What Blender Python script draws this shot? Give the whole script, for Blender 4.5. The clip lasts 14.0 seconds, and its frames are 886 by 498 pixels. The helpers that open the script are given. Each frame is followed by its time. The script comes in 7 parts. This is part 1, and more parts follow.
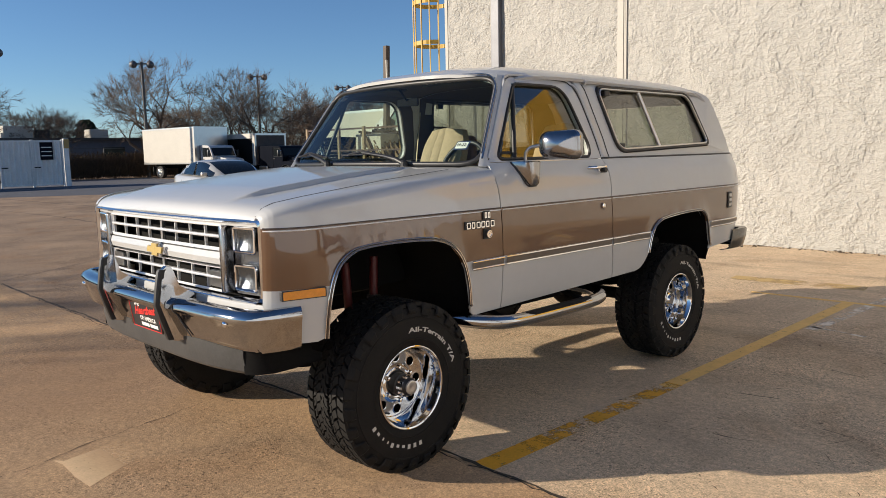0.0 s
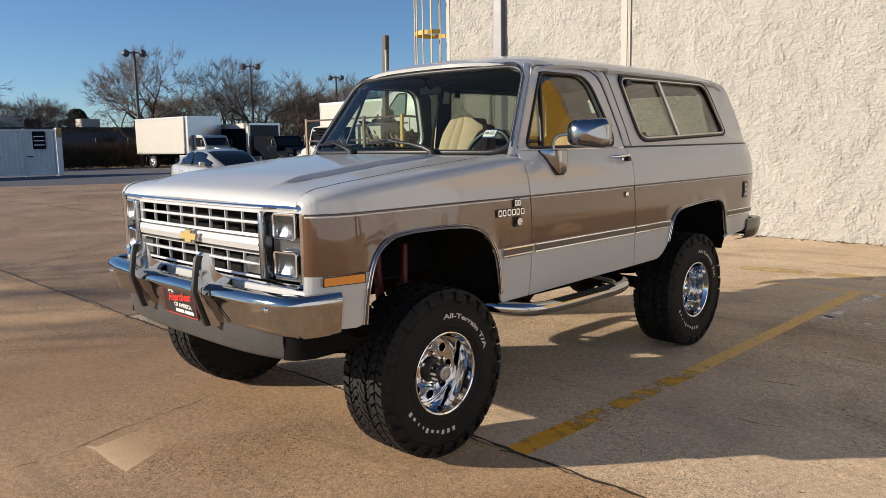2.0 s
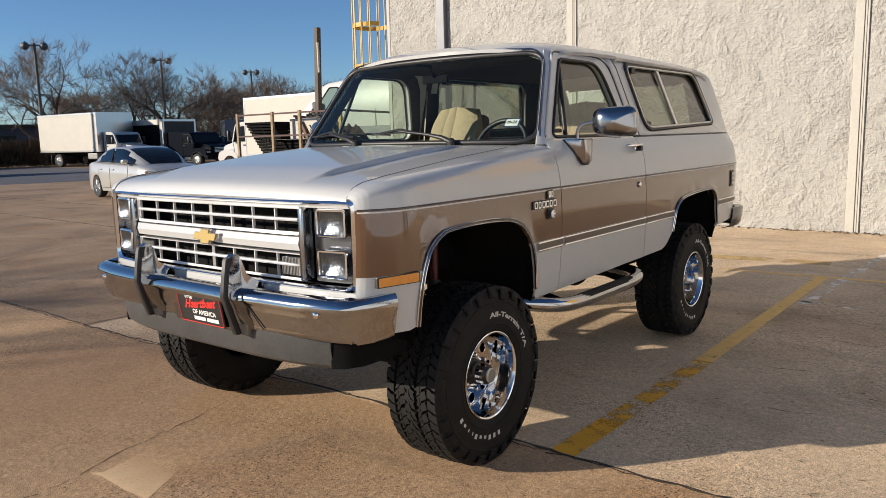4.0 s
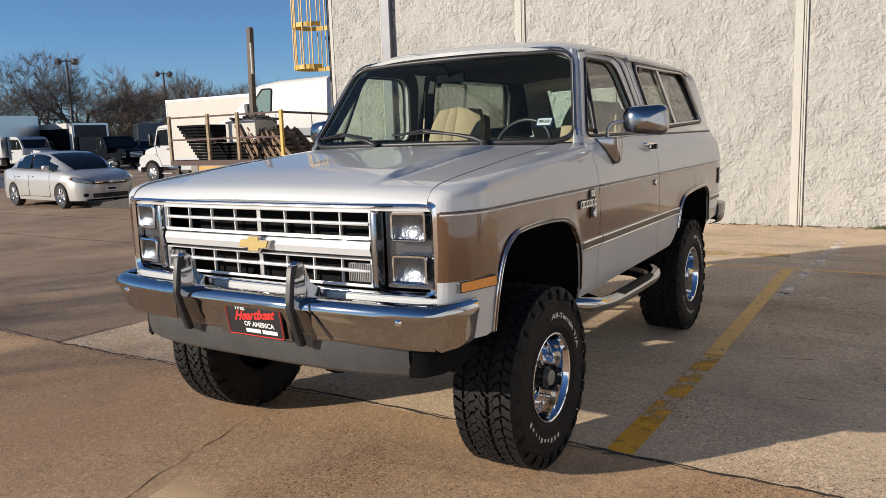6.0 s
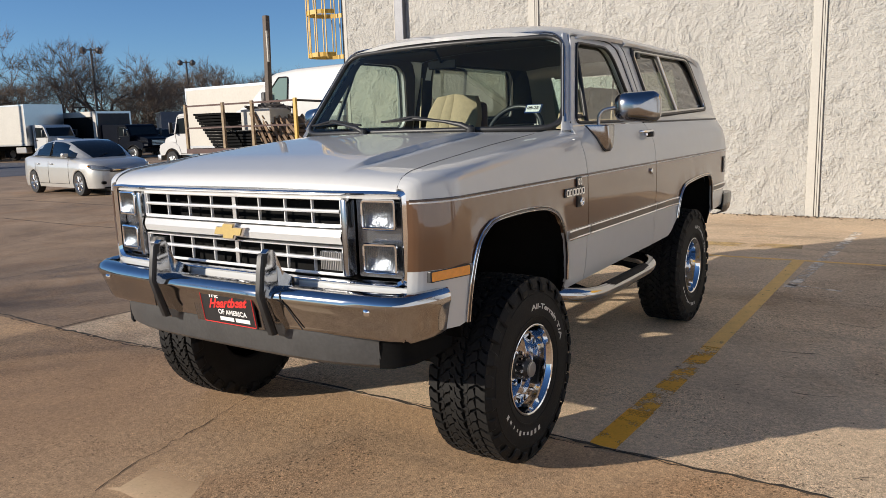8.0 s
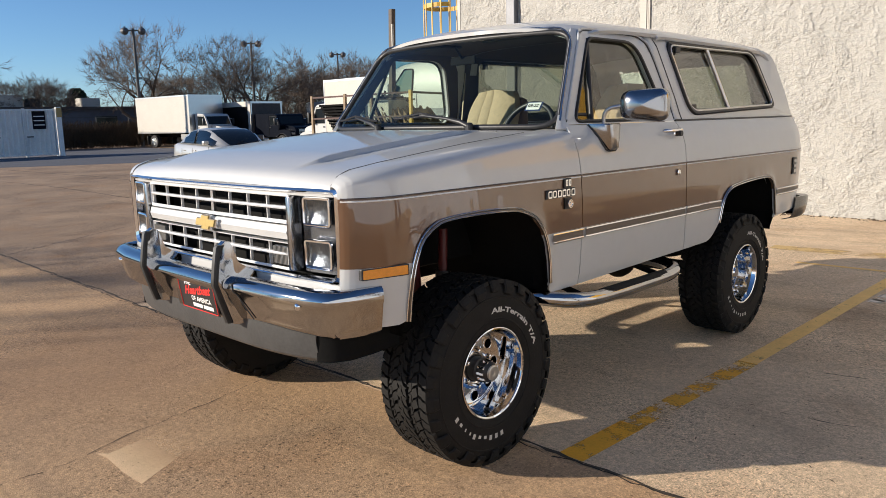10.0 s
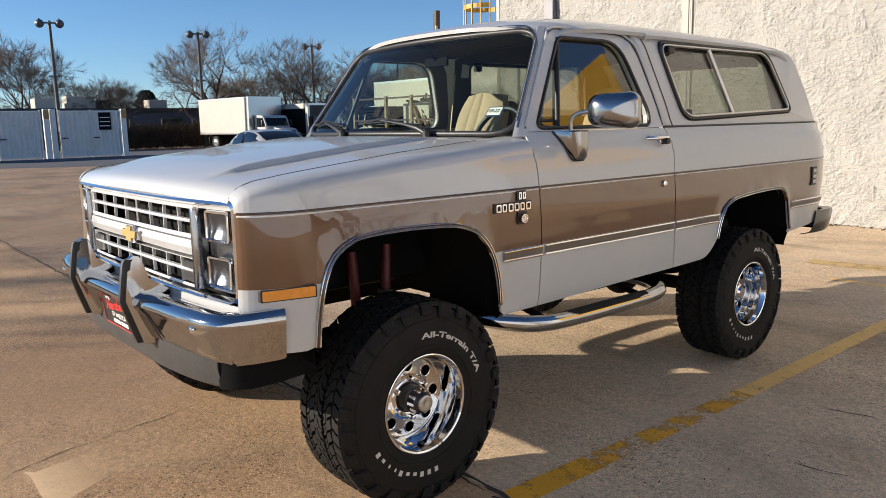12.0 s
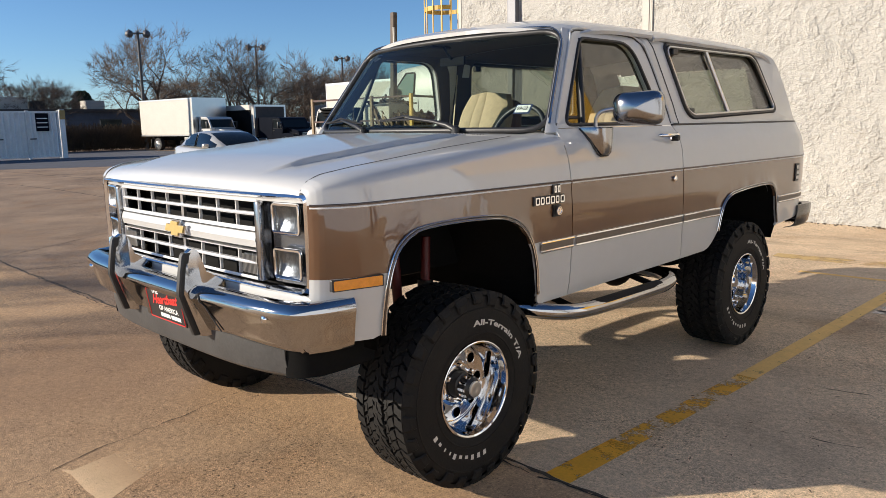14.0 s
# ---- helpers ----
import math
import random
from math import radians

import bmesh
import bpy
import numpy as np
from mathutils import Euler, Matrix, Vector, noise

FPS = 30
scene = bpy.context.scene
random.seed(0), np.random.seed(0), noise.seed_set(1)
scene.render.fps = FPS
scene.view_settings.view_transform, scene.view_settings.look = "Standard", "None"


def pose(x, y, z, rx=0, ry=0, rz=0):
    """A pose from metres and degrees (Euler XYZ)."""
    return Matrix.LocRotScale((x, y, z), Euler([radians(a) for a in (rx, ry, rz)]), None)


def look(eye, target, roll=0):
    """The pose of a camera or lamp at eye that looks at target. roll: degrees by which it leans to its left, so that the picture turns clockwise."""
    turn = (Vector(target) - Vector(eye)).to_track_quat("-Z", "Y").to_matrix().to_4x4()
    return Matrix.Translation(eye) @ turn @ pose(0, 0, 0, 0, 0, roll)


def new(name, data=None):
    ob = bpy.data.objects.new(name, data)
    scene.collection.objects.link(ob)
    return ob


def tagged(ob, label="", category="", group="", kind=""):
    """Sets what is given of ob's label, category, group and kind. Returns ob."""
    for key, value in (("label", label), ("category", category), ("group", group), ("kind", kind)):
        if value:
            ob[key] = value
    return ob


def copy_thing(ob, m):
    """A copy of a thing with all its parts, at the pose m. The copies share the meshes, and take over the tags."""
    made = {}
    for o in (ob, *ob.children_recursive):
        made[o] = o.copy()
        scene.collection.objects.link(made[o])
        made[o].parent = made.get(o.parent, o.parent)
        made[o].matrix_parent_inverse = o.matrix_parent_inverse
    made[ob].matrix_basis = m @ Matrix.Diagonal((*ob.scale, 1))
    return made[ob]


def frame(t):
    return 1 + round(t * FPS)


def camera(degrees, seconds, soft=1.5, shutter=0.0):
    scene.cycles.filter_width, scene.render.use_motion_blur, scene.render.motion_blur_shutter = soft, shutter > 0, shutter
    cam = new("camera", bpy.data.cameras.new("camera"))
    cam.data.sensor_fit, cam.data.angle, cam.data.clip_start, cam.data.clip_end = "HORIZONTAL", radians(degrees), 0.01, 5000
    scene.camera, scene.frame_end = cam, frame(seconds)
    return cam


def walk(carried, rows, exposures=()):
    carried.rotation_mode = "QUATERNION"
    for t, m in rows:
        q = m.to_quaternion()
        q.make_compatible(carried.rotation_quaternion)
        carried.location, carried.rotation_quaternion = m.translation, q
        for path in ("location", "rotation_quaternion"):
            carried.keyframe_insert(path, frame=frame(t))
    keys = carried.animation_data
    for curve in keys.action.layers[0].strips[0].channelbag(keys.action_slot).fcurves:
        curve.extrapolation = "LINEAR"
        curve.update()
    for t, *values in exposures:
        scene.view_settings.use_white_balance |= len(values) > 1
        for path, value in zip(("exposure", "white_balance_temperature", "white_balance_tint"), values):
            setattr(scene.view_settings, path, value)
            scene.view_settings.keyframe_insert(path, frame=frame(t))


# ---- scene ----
cam = camera(60.7, 14.0, soft=0.7)
PATH = [
    (0, (3.676, -2.42, 1.541), (2.265, -1.027, 1.286), -1.2),
    (0.5, (3.677, -2.389, 1.536), (2.257, -1.005, 1.278), -1.1),
    (1, (3.66, -2.372, 1.53), (2.239, -0.99, 1.267), -1.1),
    (1.5, (3.621, -2.427, 1.529), (2.207, -1.039, 1.258), -1.0),
    (2, (3.548, -2.584, 1.529), (2.154, -1.177, 1.25), -1.0),
    (2.5, (3.452, -2.671, 1.52), (2.088, -1.237, 1.231), -1.1),
    (3, (3.294, -2.708, 1.505), (1.97, -1.239, 1.209), -1.2),
    (5.5, (2.543, -3.025, 1.526), (1.453, -1.374, 1.234), -1.9),
    (6, (2.411, -3.107, 1.523), (1.356, -1.434, 1.225), -2.0),
    (6.5, (2.328, -3.211, 1.53), (1.298, -1.524, 1.226), -2.1),
    (7, (2.324, -3.203, 1.538), (1.3, -1.513, 1.227), -2.1),
    (7.5, (2.389, -3.133, 1.534), (1.341, -1.459, 1.218), -1.9),
    (8, (2.54, -2.953, 1.505), (1.438, -1.316, 1.181), -1.9),
    (8.5, (2.698, -2.89, 1.505), (1.521, -1.307, 1.172), -1.9),
    (11, (3.291, -2.033, 1.523), (1.812, -0.728, 1.191), -1.0),
    (11.5, (3.298, -1.886, 1.523), (1.802, -0.601, 1.193), -1.0),
    (12, (3.298, -1.865, 1.524), (1.796, -0.586, 1.196), -1.2),
    (12.5, (3.279, -1.922, 1.524), (1.782, -0.637, 1.195), -1.3),
    (13, (3.262, -2.071, 1.531), (1.783, -0.767, 1.199), -1.3),
    (13.5, (3.228, -2.198, 1.523), (1.78, -0.858, 1.193), -1.2),
    (14, (3.095, -2.262, 1.506), (1.694, -0.873, 1.181), -1.1),
]
walk(cam, [(t, look(eye, target, roll)) for t, eye, target, roll in PATH], [(0.0, 0.63, 6950, 10), (3.0, 0.61, 6950, 10), (5.5, 0.52, 6550, 10), (8.5, 0.53, 6550, 10), (11.0, 0.84, 6750, 10), (14.0, 0.80, 6750, 10)])

# world and sun
SUN_EL, SUN_DX, SUN_DY = 17.5, 0.6097, 0.7926
world = bpy.data.worlds.new("sky")
scene.world = world
world.use_nodes = True
wn = world.node_tree.nodes
sky = wn.new("ShaderNodeTexSky")
sky.sky_type, sky.sun_disc = "NISHITA", False
sky.sun_elevation = radians(SUN_EL)
sky.sun_rotation = math.atan2(-SUN_DX, -SUN_DY)
sky.altitude = 1500
sky.air_density, sky.dust_density, sky.ozone_density = 1.0, 0.0, 5.8
wn["Background"].inputs["Strength"].default_value = 0.083
world.node_tree.links.new(sky.outputs[0], wn["Background"].inputs[0])
sun = new("sun", bpy.data.lights.new("sun", "SUN"))
sun.data.energy, sun.data.angle, sun.data.color = 4.3, radians(0.53), (1.0, 0.91, 0.79)
sun.matrix_world = look((0, 0, 30), (SUN_DX, SUN_DY, 30 - math.tan(radians(SUN_EL))))


# materials
def mat(name, color, rough=0.5, metal=0.0, var=0.0, scale=8.0, bump=0.0, bscale=60.0, coat=0.0, color2=None, flake=0.0, spec=0.5, emit=0.0, objvar=0.0):
    """A surface with variation at two scales and a fine relief."""
    m = bpy.data.materials.new(name)
    m.use_nodes = True
    nt, n = m.node_tree, m.node_tree.nodes
    b = n["Principled BSDF"]
    b.inputs["Roughness"].default_value, b.inputs["Metallic"].default_value = rough, metal
    b.inputs["Specular IOR Level"].default_value = spec
    b.inputs["Coat Weight"].default_value, b.inputs["Coat Roughness"].default_value = coat, 0.02
    b.inputs["Coat IOR"].default_value = 1.75
    co = n.new("ShaderNodeTexCoord")
    c1 = (*color, 1)
    c2 = (*(color2 or [c * (1 - var) for c in color]), 1)
    if var or color2:
        a, d, mx, mul = n.new("ShaderNodeTexNoise"), n.new("ShaderNodeTexNoise"), n.new("ShaderNodeMix"), n.new("ShaderNodeMath")
        a.inputs["Scale"].default_value, d.inputs["Scale"].default_value = scale, scale * 7.3
        a.inputs["Detail"].default_value = d.inputs["Detail"].default_value = 5
        mul.operation = "MULTIPLY_ADD"
        mul.inputs[1].default_value = 0.5
        half = n.new("ShaderNodeMath")
        half.operation, half.inputs[1].default_value = "MULTIPLY", 0.5
        nt.links.new(co.outputs["Object"], a.inputs["Vector"]), nt.links.new(co.outputs["Object"], d.inputs["Vector"])
        nt.links.new(d.outputs["Fac"], half.inputs[0])
        nt.links.new(a.outputs["Fac"], mul.inputs[0]), nt.links.new(half.outputs[0], mul.inputs[2])
        ramp = n.new("ShaderNodeMapRange")
        ramp.inputs[1].default_value, ramp.inputs[2].default_value = 0.35, 0.65
        nt.links.new(mul.outputs[0], ramp.inputs[0])
        mx.data_type = "RGBA"
        mx.inputs[6].default_value, mx.inputs[7].default_value = c1, c2
        nt.links.new(ramp.outputs[0], mx.inputs[0])
        out = mx.outputs[2]
        if objvar:
            oi, hsv, mr = n.new("ShaderNodeObjectInfo"), n.new("ShaderNodeHueSaturation"), n.new("ShaderNodeMapRange")
            mr.inputs[3].default_value, mr.inputs[4].default_value = 1 - objvar, 1 + objvar
            nt.links.new(oi.outputs["Random"], mr.inputs[0])
            nt.links.new(mr.outputs[0], hsv.inputs["Value"]), nt.links.new(out, hsv.inputs["Color"])
            out = hsv.outputs[0]
        nt.links.new(out, b.inputs["Base Color"])
    else:
        b.inputs["Base Color"].default_value = c1
    if flake:
        f, fr = n.new("ShaderNodeTexNoise"), n.new("ShaderNodeMapRange")
        f.inputs["Scale"].default_value = 900
        fr.inputs[3].default_value, fr.inputs[4].default_value = rough - flake, rough + flake
        nt.links.new(co.outputs["Object"], f.inputs["Vector"]), nt.links.new(f.outputs["Fac"], fr.inputs[0])
        nt.links.new(fr.outputs[0], b.inputs["Roughness"])
    if bump:
        t, bp = n.new("ShaderNodeTexNoise"), n.new("ShaderNodeBump")
        t.inputs["Scale"].default_value, t.inputs["Detail"].default_value = bscale, 4
        bp.inputs["Strength"].default_value, bp.inputs["Distance"].default_value = bump, 0.01
        nt.links.new(co.outputs["Object"], t.inputs["Vector"])
        nt.links.new(t.outputs["Fac"], bp.inputs["Height"]), nt.links.new(bp.outputs[0], b.inputs["Normal"])
    if emit:
        b.inputs["Emission Color"].default_value, b.inputs["Emission Strength"].default_value = c1, emit
    return m


def glass_mat(name, tint, rough=0.0, ior=1.45, gain=1.6):
    m = bpy.data.materials.new(name)
    m.use_nodes = True
    nt, n = m.node_tree, m.node_tree.nodes
    n.remove(n["Principled BSDF"])
    tr, gl, mx, fr = n.new("ShaderNodeBsdfTransparent"), n.new("ShaderNodeBsdfGlossy"), n.new("ShaderNodeMixShader"), n.new("ShaderNodeMapRange")
    tr.inputs[0].default_value = (*tint, 1)
    gl.inputs["Roughness"].default_value = rough
    # the same gloss from both sides of the pane
    lw, pw = n.new("ShaderNodeLayerWeight"), n.new("ShaderNodeMath")
    lw.inputs[0].default_value = 0.5
    pw.operation, pw.inputs[1].default_value = "POWER", 5.0
    fr.inputs[3].default_value = ((ior - 1) / (ior + 1)) ** 2 * gain
    nt.links.new(lw.outputs["Facing"], pw.inputs[0]), nt.links.new(pw.outputs[0], fr.inputs[0])
    nt.links.new(fr.outputs[0], mx.inputs[0]), nt.links.new(tr.outputs[0], mx.inputs[1]), nt.links.new(gl.outputs[0], mx.inputs[2])
    nt.links.new(mx.outputs[0], n["Material Output"].inputs[0])
    return m


M_WHITE = mat("white_paint", (0.53, 0.533, 0.525), 0.38, coat=0.8, var=0.04, scale=2, flake=0.03, spec=0.2)
M_BROWN = mat("brown_metallic_paint", (0.130, 0.061, 0.027), 0.34, metal=0.2, coat=0.9, var=0.08, scale=2, flake=0.06)
M_CHROME = mat("chrome", (0.82, 0.82, 0.83), 0.07, metal=1.0, var=0.06, scale=5, bump=0.01, bscale=7)
M_SMOKED = mat("aged_chrome", (0.37, 0.37, 0.38), 0.17, metal=1.0, var=0.06, scale=5)
M_BUMPER = mat("bumper_chrome", (0.46, 0.46, 0.47), 0.08, metal=1.0, var=0.10, scale=4, bump=0.02, bscale=5)
M_BUMPDARK = mat("dull_bumper_metal", (0.16, 0.155, 0.15), 0.22, metal=0.9, var=0.15, scale=6)
M_BRIGHT = mat("bright_grille_bar", (0.80, 0.80, 0.79), 0.25, metal=0.25, var=0.08, scale=12)
M_RIM = mat("rim_chrome", (0.76, 0.76, 0.765), 0.06, metal=1.0, var=0.12, scale=9)
M_MOULD = mat("dark_moulding", (0.15, 0.12, 0.095), 0.4, var=0.15, scale=20)
M_ALU = mat("brushed_metal", (0.6, 0.6, 0.6), 0.3, metal=1.0, var=0.1, scale=20)
M_BLACK = mat("black_plastic", (0.018, 0.018, 0.019), 0.45, var=0.3, scale=20, bump=0.05, bscale=200)
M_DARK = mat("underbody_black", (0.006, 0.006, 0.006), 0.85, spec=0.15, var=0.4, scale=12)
M_VALANCE = mat("grey_plastic", (0.060, 0.060, 0.060), 0.42, var=0.3, scale=9, bump=0.1, bscale=90)
M_RUBBER = mat("tyre_rubber", (0.0065, 0.0063, 0.0063), 0.7, spec=0.25, color2=(0.012, 0.011, 0.010), scale=14, bump=0.15, bscale=120)
M_TYREWHITE = mat("tyre_lettering", (0.62, 0.6, 0.56), 0.7, var=0.2, scale=40)
M_GLASS = glass_mat("clear_glass", (0.72, 0.85, 0.79), ior=1.45, gain=1.1)
M_TINT = glass_mat("tinted_glass", (0.28, 0.27, 0.22), ior=1.8, gain=2.2)
M_DOORGLASS = glass_mat("door_glass", (0.72, 0.77, 0.70), ior=1.8, gain=1.6)
M_LENS = glass_mat("lamp_lens", (0.92, 0.94, 0.95), 0.03)
M_GUN = mat("gunmetal_panel", (0.20, 0.215, 0.24), 0.22, metal=0.9, var=0.15, scale=20)
M_RIBBED = mat("ribbed_reflector", (0.20, 0.215, 0.24), 0.30, metal=1.0, bump=0.35, bscale=70, var=0.35, scale=30)
M_AMBER = mat("amber_lens", (0.85, 0.30, 0.012), 0.25, coat=1.0, var=0.2, scale=60)
M_REDLENS = mat("red_lens", (0.4, 0.02, 0.015), 0.2, coat=1.0, var=0.2, scale=60)
M_GOLD = mat("gold_emblem", (0.52, 0.38, 0.14), 0.35, var=0.15, scale=60)
M_TAN = mat("tan_cloth", (0.40, 0.31, 0.20), 0.85, var=0.2, scale=30, bump=0.3, bscale=300)
M_TAN2 = mat("tan_trim", (0.46, 0.37, 0.24), 0.7, var=0.2, scale=10)
M_HEAD = mat("headliner", (0.07, 0.06, 0.05), 0.9, var=0.15, scale=15)
M_LINER = mat("dark_liner", (0.10, 0.085, 0.07), 0.9, var=0.1, scale=12)
M_BENCH = mat("brown_vinyl", (0.17, 0.095, 0.06), 0.6, var=0.2, scale=12)
M_RED = mat("red_damper_paint", (0.09, 0.005, 0.006), 0.5, var=0.2, scale=20)
M_REDINK = mat("red_print", (0.75, 0.035, 0.03), 0.45, var=0.1, scale=50)
M_WHITEINK = mat("white_print", (0.8, 0.79, 0.76), 0.5, var=0.08, scale=50)
M_VOID = mat("radiator_black", (0.004, 0.004, 0.004), 0.95, spec=0.0, var=0.3, scale=30)
M_NAVYINK = mat("blue_print", (0.02, 0.04, 0.12), 0.5, var=0.1, scale=50)
M_GAP = mat("panel_gap", (0.06, 0.058, 0.055), 0.7)
M_PINSTRIPE = mat("dark_pinstripe", (0.05, 0.03, 0.02), 0.35, coat=0.6)


# building blocks
def part(name, bm, material, parent=None, label="", smooth=None, doubles=True, kind=""):
    if doubles:
        bmesh.ops.remove_doubles(bm, verts=bm.verts, dist=1e-5)
    if bm.faces:
        bmesh.ops.recalc_face_normals(bm, faces=bm.faces)
    me = bpy.data.meshes.new(name)
    if smooth is not None:
        for f in bm.faces:
            f.smooth = True
        for e in bm.edges:
            if len(e.link_faces) == 2 and e.calc_face_angle(0) > radians(smooth):
                e.smooth = False
    bm.to_mesh(me)
    bm.free()
    for m in material if isinstance(material, (list, tuple)) else [material]:
        me.materials.append(m)
    ob = new(name, me)
    if parent is not None:
        ob.parent = parent
    return tagged(ob, label, kind=kind)


def thing(name, label, category, m=None, group="", kind=""):
    ob = new(name)
    ob.empty_display_size = 0.1
    if m is not None:
        ob.matrix_world = m
    return tagged(ob, label, category, group, kind)


def box(x0, y0, z0, x1, y1, z1, bm=None, bevel=0.0, mi=0):
    bm = bm or bmesh.new()
    vs = [bm.verts.new((x, y, z)) for x in (x0, x1) for y in (y0, y1) for z in (z0, z1)]
    fs = [bm.faces.new([vs[i] for i in q]) for q in ((0, 1, 3, 2), (4, 6, 7, 5), (0, 4, 5, 1), (2, 3, 7, 6), (0, 2, 6, 4), (1, 5, 7, 3))]
    for f in fs:
        f.material_index = mi
    if bevel:
        es = list({e for f in fs for e in f.edges})
        bmesh.ops.bevel(bm, geom=es, offset=bevel, segments=2, profile=0.5, affect="EDGES")
    return bm


def grid(rows, bm=None, closed=False, mi=0, wrap=False):
    """Quads between rows of points."""
    bm = bm or bmesh.new()
    vs = [[bm.verts.new(p) for p in r] for r in rows]
    n = len(rows[0])
    for i in range(len(rows) - (0 if wrap else 1)):
        a, b = vs[i], vs[(i + 1) % len(vs)]
        for j in range(n - (0 if closed else 1)):
            k = (j + 1) % n
            f = bm.faces.new((a[j], a[k], b[k], b[j]))
            f.material_index = mi(i, j) if callable(mi) else mi
    return bm


def thick(bm, d):
    """Gives a sheet a thickness, inwards along its normals."""
    bmesh.ops.remove_doubles(bm, verts=bm.verts, dist=1e-5)
    bmesh.ops.dissolve_degenerate(bm, edges=bm.edges, dist=1e-5)
    bmesh.ops.recalc_face_normals(bm, faces=bm.faces)
    bmesh.ops.solidify(bm, geom=bm.faces[:], thickness=d)
    return bm


def lathe(profile, n=48, axis="x", bm=None, at=(0, 0, 0), mi=0):
    """Turns (radius, along) pairs round an axis."""
    rows = []
    for r, h in profile:
        ring = []
        for k in range(n):
            a = 2 * math.pi * k / n
            c, s = r * math.cos(a), r * math.sin(a)
            p = {"x": (h, c, s), "y": (s, h, c), "z": (c, s, h)}[axis]
            ring.append(tuple(p[i] + at[i] for i in range(3)))
        rows.append(ring)
    return grid(rows, bm, closed=True, mi=mi)


def tube(points, r, n=12, bm=None, caps=True, mi=0, closed=False):
    """A round bar along points; r may be a list."""
    pts = [Vector(p) for p in points]
    rows = []
    up = None
    for i, p in enumerate(pts):
        if closed:
            d = (pts[(i + 1) % len(pts)] - pts[i - 1]).normalized()
        else:
            d = (pts[min(i + 1, len(pts) - 1)] - pts[max(i - 1, 0)]).normalized()
        if up is None:
            up = d.orthogonal().normalized()
        up = (up - d * up.dot(d)).normalized()
        w = d.cross(up)
        rr = r[i] if isinstance(r, (list, tuple)) else r
        rows.append([p + rr * (math.cos(2 * math.pi * k / n) * up + math.sin(2 * math.pi * k / n) * w) for k in range(n)])
    bm = bm or bmesh.new()
    first = len(bm.verts)
    grid(rows, bm, closed=True, mi=mi, wrap=closed)
    if caps and not closed:
        bm.verts.ensure_lookup_table()
        for start in (first, first + n * (len(pts) - 1)):
            f = bm.faces.new([bm.verts[start + k] for k in range(n)])
            f.material_index = mi
    return bm


def smooth_path(points, steps=6):
    """A rounded line through points (Catmull-Rom)."""
    p = [Vector(q) for q in points]
    out = []
    for i in range(len(p) - 1):
        a, b, c, d = p[max(i - 1, 0)], p[i], p[i + 1], p[min(i + 2, len(p) - 1)]
        for k in range(steps):
            t = k / steps
            out.append(0.5 * ((2 * b) + (c - a) * t + (2 * a - 5 * b + 4 * c - d) * t * t + (3 * b - a - 3 * c + d) * t**3))
    return out + [p[-1]]


def rounded(points, r, steps=4):
    """A closed 2D outline with rounded corners."""
    out = []
    n = len(points)
    for i in range(n):
        a, b, c = Vector(points[i - 1]), Vector(points[i]), Vector(points[(i + 1) % n])
        rr = r[i] if isinstance(r, (list, tuple)) else r
        rr = min(rr, (a - b).length * 0.49, (c - b).length * 0.49)
        p, q = b + (a - b).normalized() * rr, b + (c - b).normalized() * rr
        for k in range(steps + 1):
            t = k / steps
            out.append(tuple((1 - t) ** 2 * p + 2 * t * (1 - t) * b + t * t * q))
    return out


def plate(outline, holes=(), to3d=None, depth=None, bm=None, mi=0):
    """A flat sheet from a 2D outline with holes, laid into space by to3d; depth: a vector that gives it thickness."""
    own = bmesh.new()
    edges = []
    for loop in (outline, *holes):
        vs = [own.verts.new((p[0], p[1], 0)) for p in loop]
        edges += [own.edges.new((vs[i], vs[(i + 1) % len(vs)])) for i in range(len(vs))]
    bmesh.ops.triangle_fill(own, edges=edges, use_beauty=True, use_dissolve=False, normal=(0, 0, 1))
    if depth is not None:
        faces = own.faces[:]
        r = bmesh.ops.extrude_face_region(own, geom=faces)
        moved = {v for v in r["geom"] if isinstance(v, bmesh.types.BMVert)}
    else:
        moved = set()
    for v in own.verts:
        p = Vector(to3d(v.co.x, v.co.y)) if to3d else v.co.copy()
        v.co = p + (Vector(depth) if v in moved else Vector((0, 0, 0)))
    for f in own.faces:
        f.material_index = mi
    if bm is None:
        return own
    me = bpy.data.meshes.new("tmp")
    own.to_mesh(me)
    own.free()
    bm.from_mesh(me)
    bpy.data.meshes.remove(me)
    return bm


def rim_strip(outline2d, to3d, r, bm=None, n=6):
    """A bead that follows a closed outline."""
    return tube([to3d(*p) for p in outline2d], r, n, bm, caps=False, closed=True)


def text_mesh(words, size, depth=0.0, bold=0.0, shear=0.0):
    cu = bpy.data.curves.new("words", "FONT")
    cu.body, cu.size, cu.extrude, cu.offset, cu.shear = words, size, depth, bold, shear
    cu.align_x, cu.align_y = "CENTER", "CENTER"
    cu.resolution_u = 3
    ob = bpy.data.objects.new("words", cu)
    scene.collection.objects.link(ob)
    me = bpy.data.meshes.new_from_object(ob.evaluated_get(bpy.context.evaluated_depsgraph_get()))
    bpy.data.objects.remove(ob)
    bpy.data.curves.remove(cu)
    bm = bmesh.new()
    bm.from_mesh(me)
    bpy.data.meshes.remove(me)
    return bm


def lerp(x, xs, ys):
    return float(np.interp(x, xs, ys))


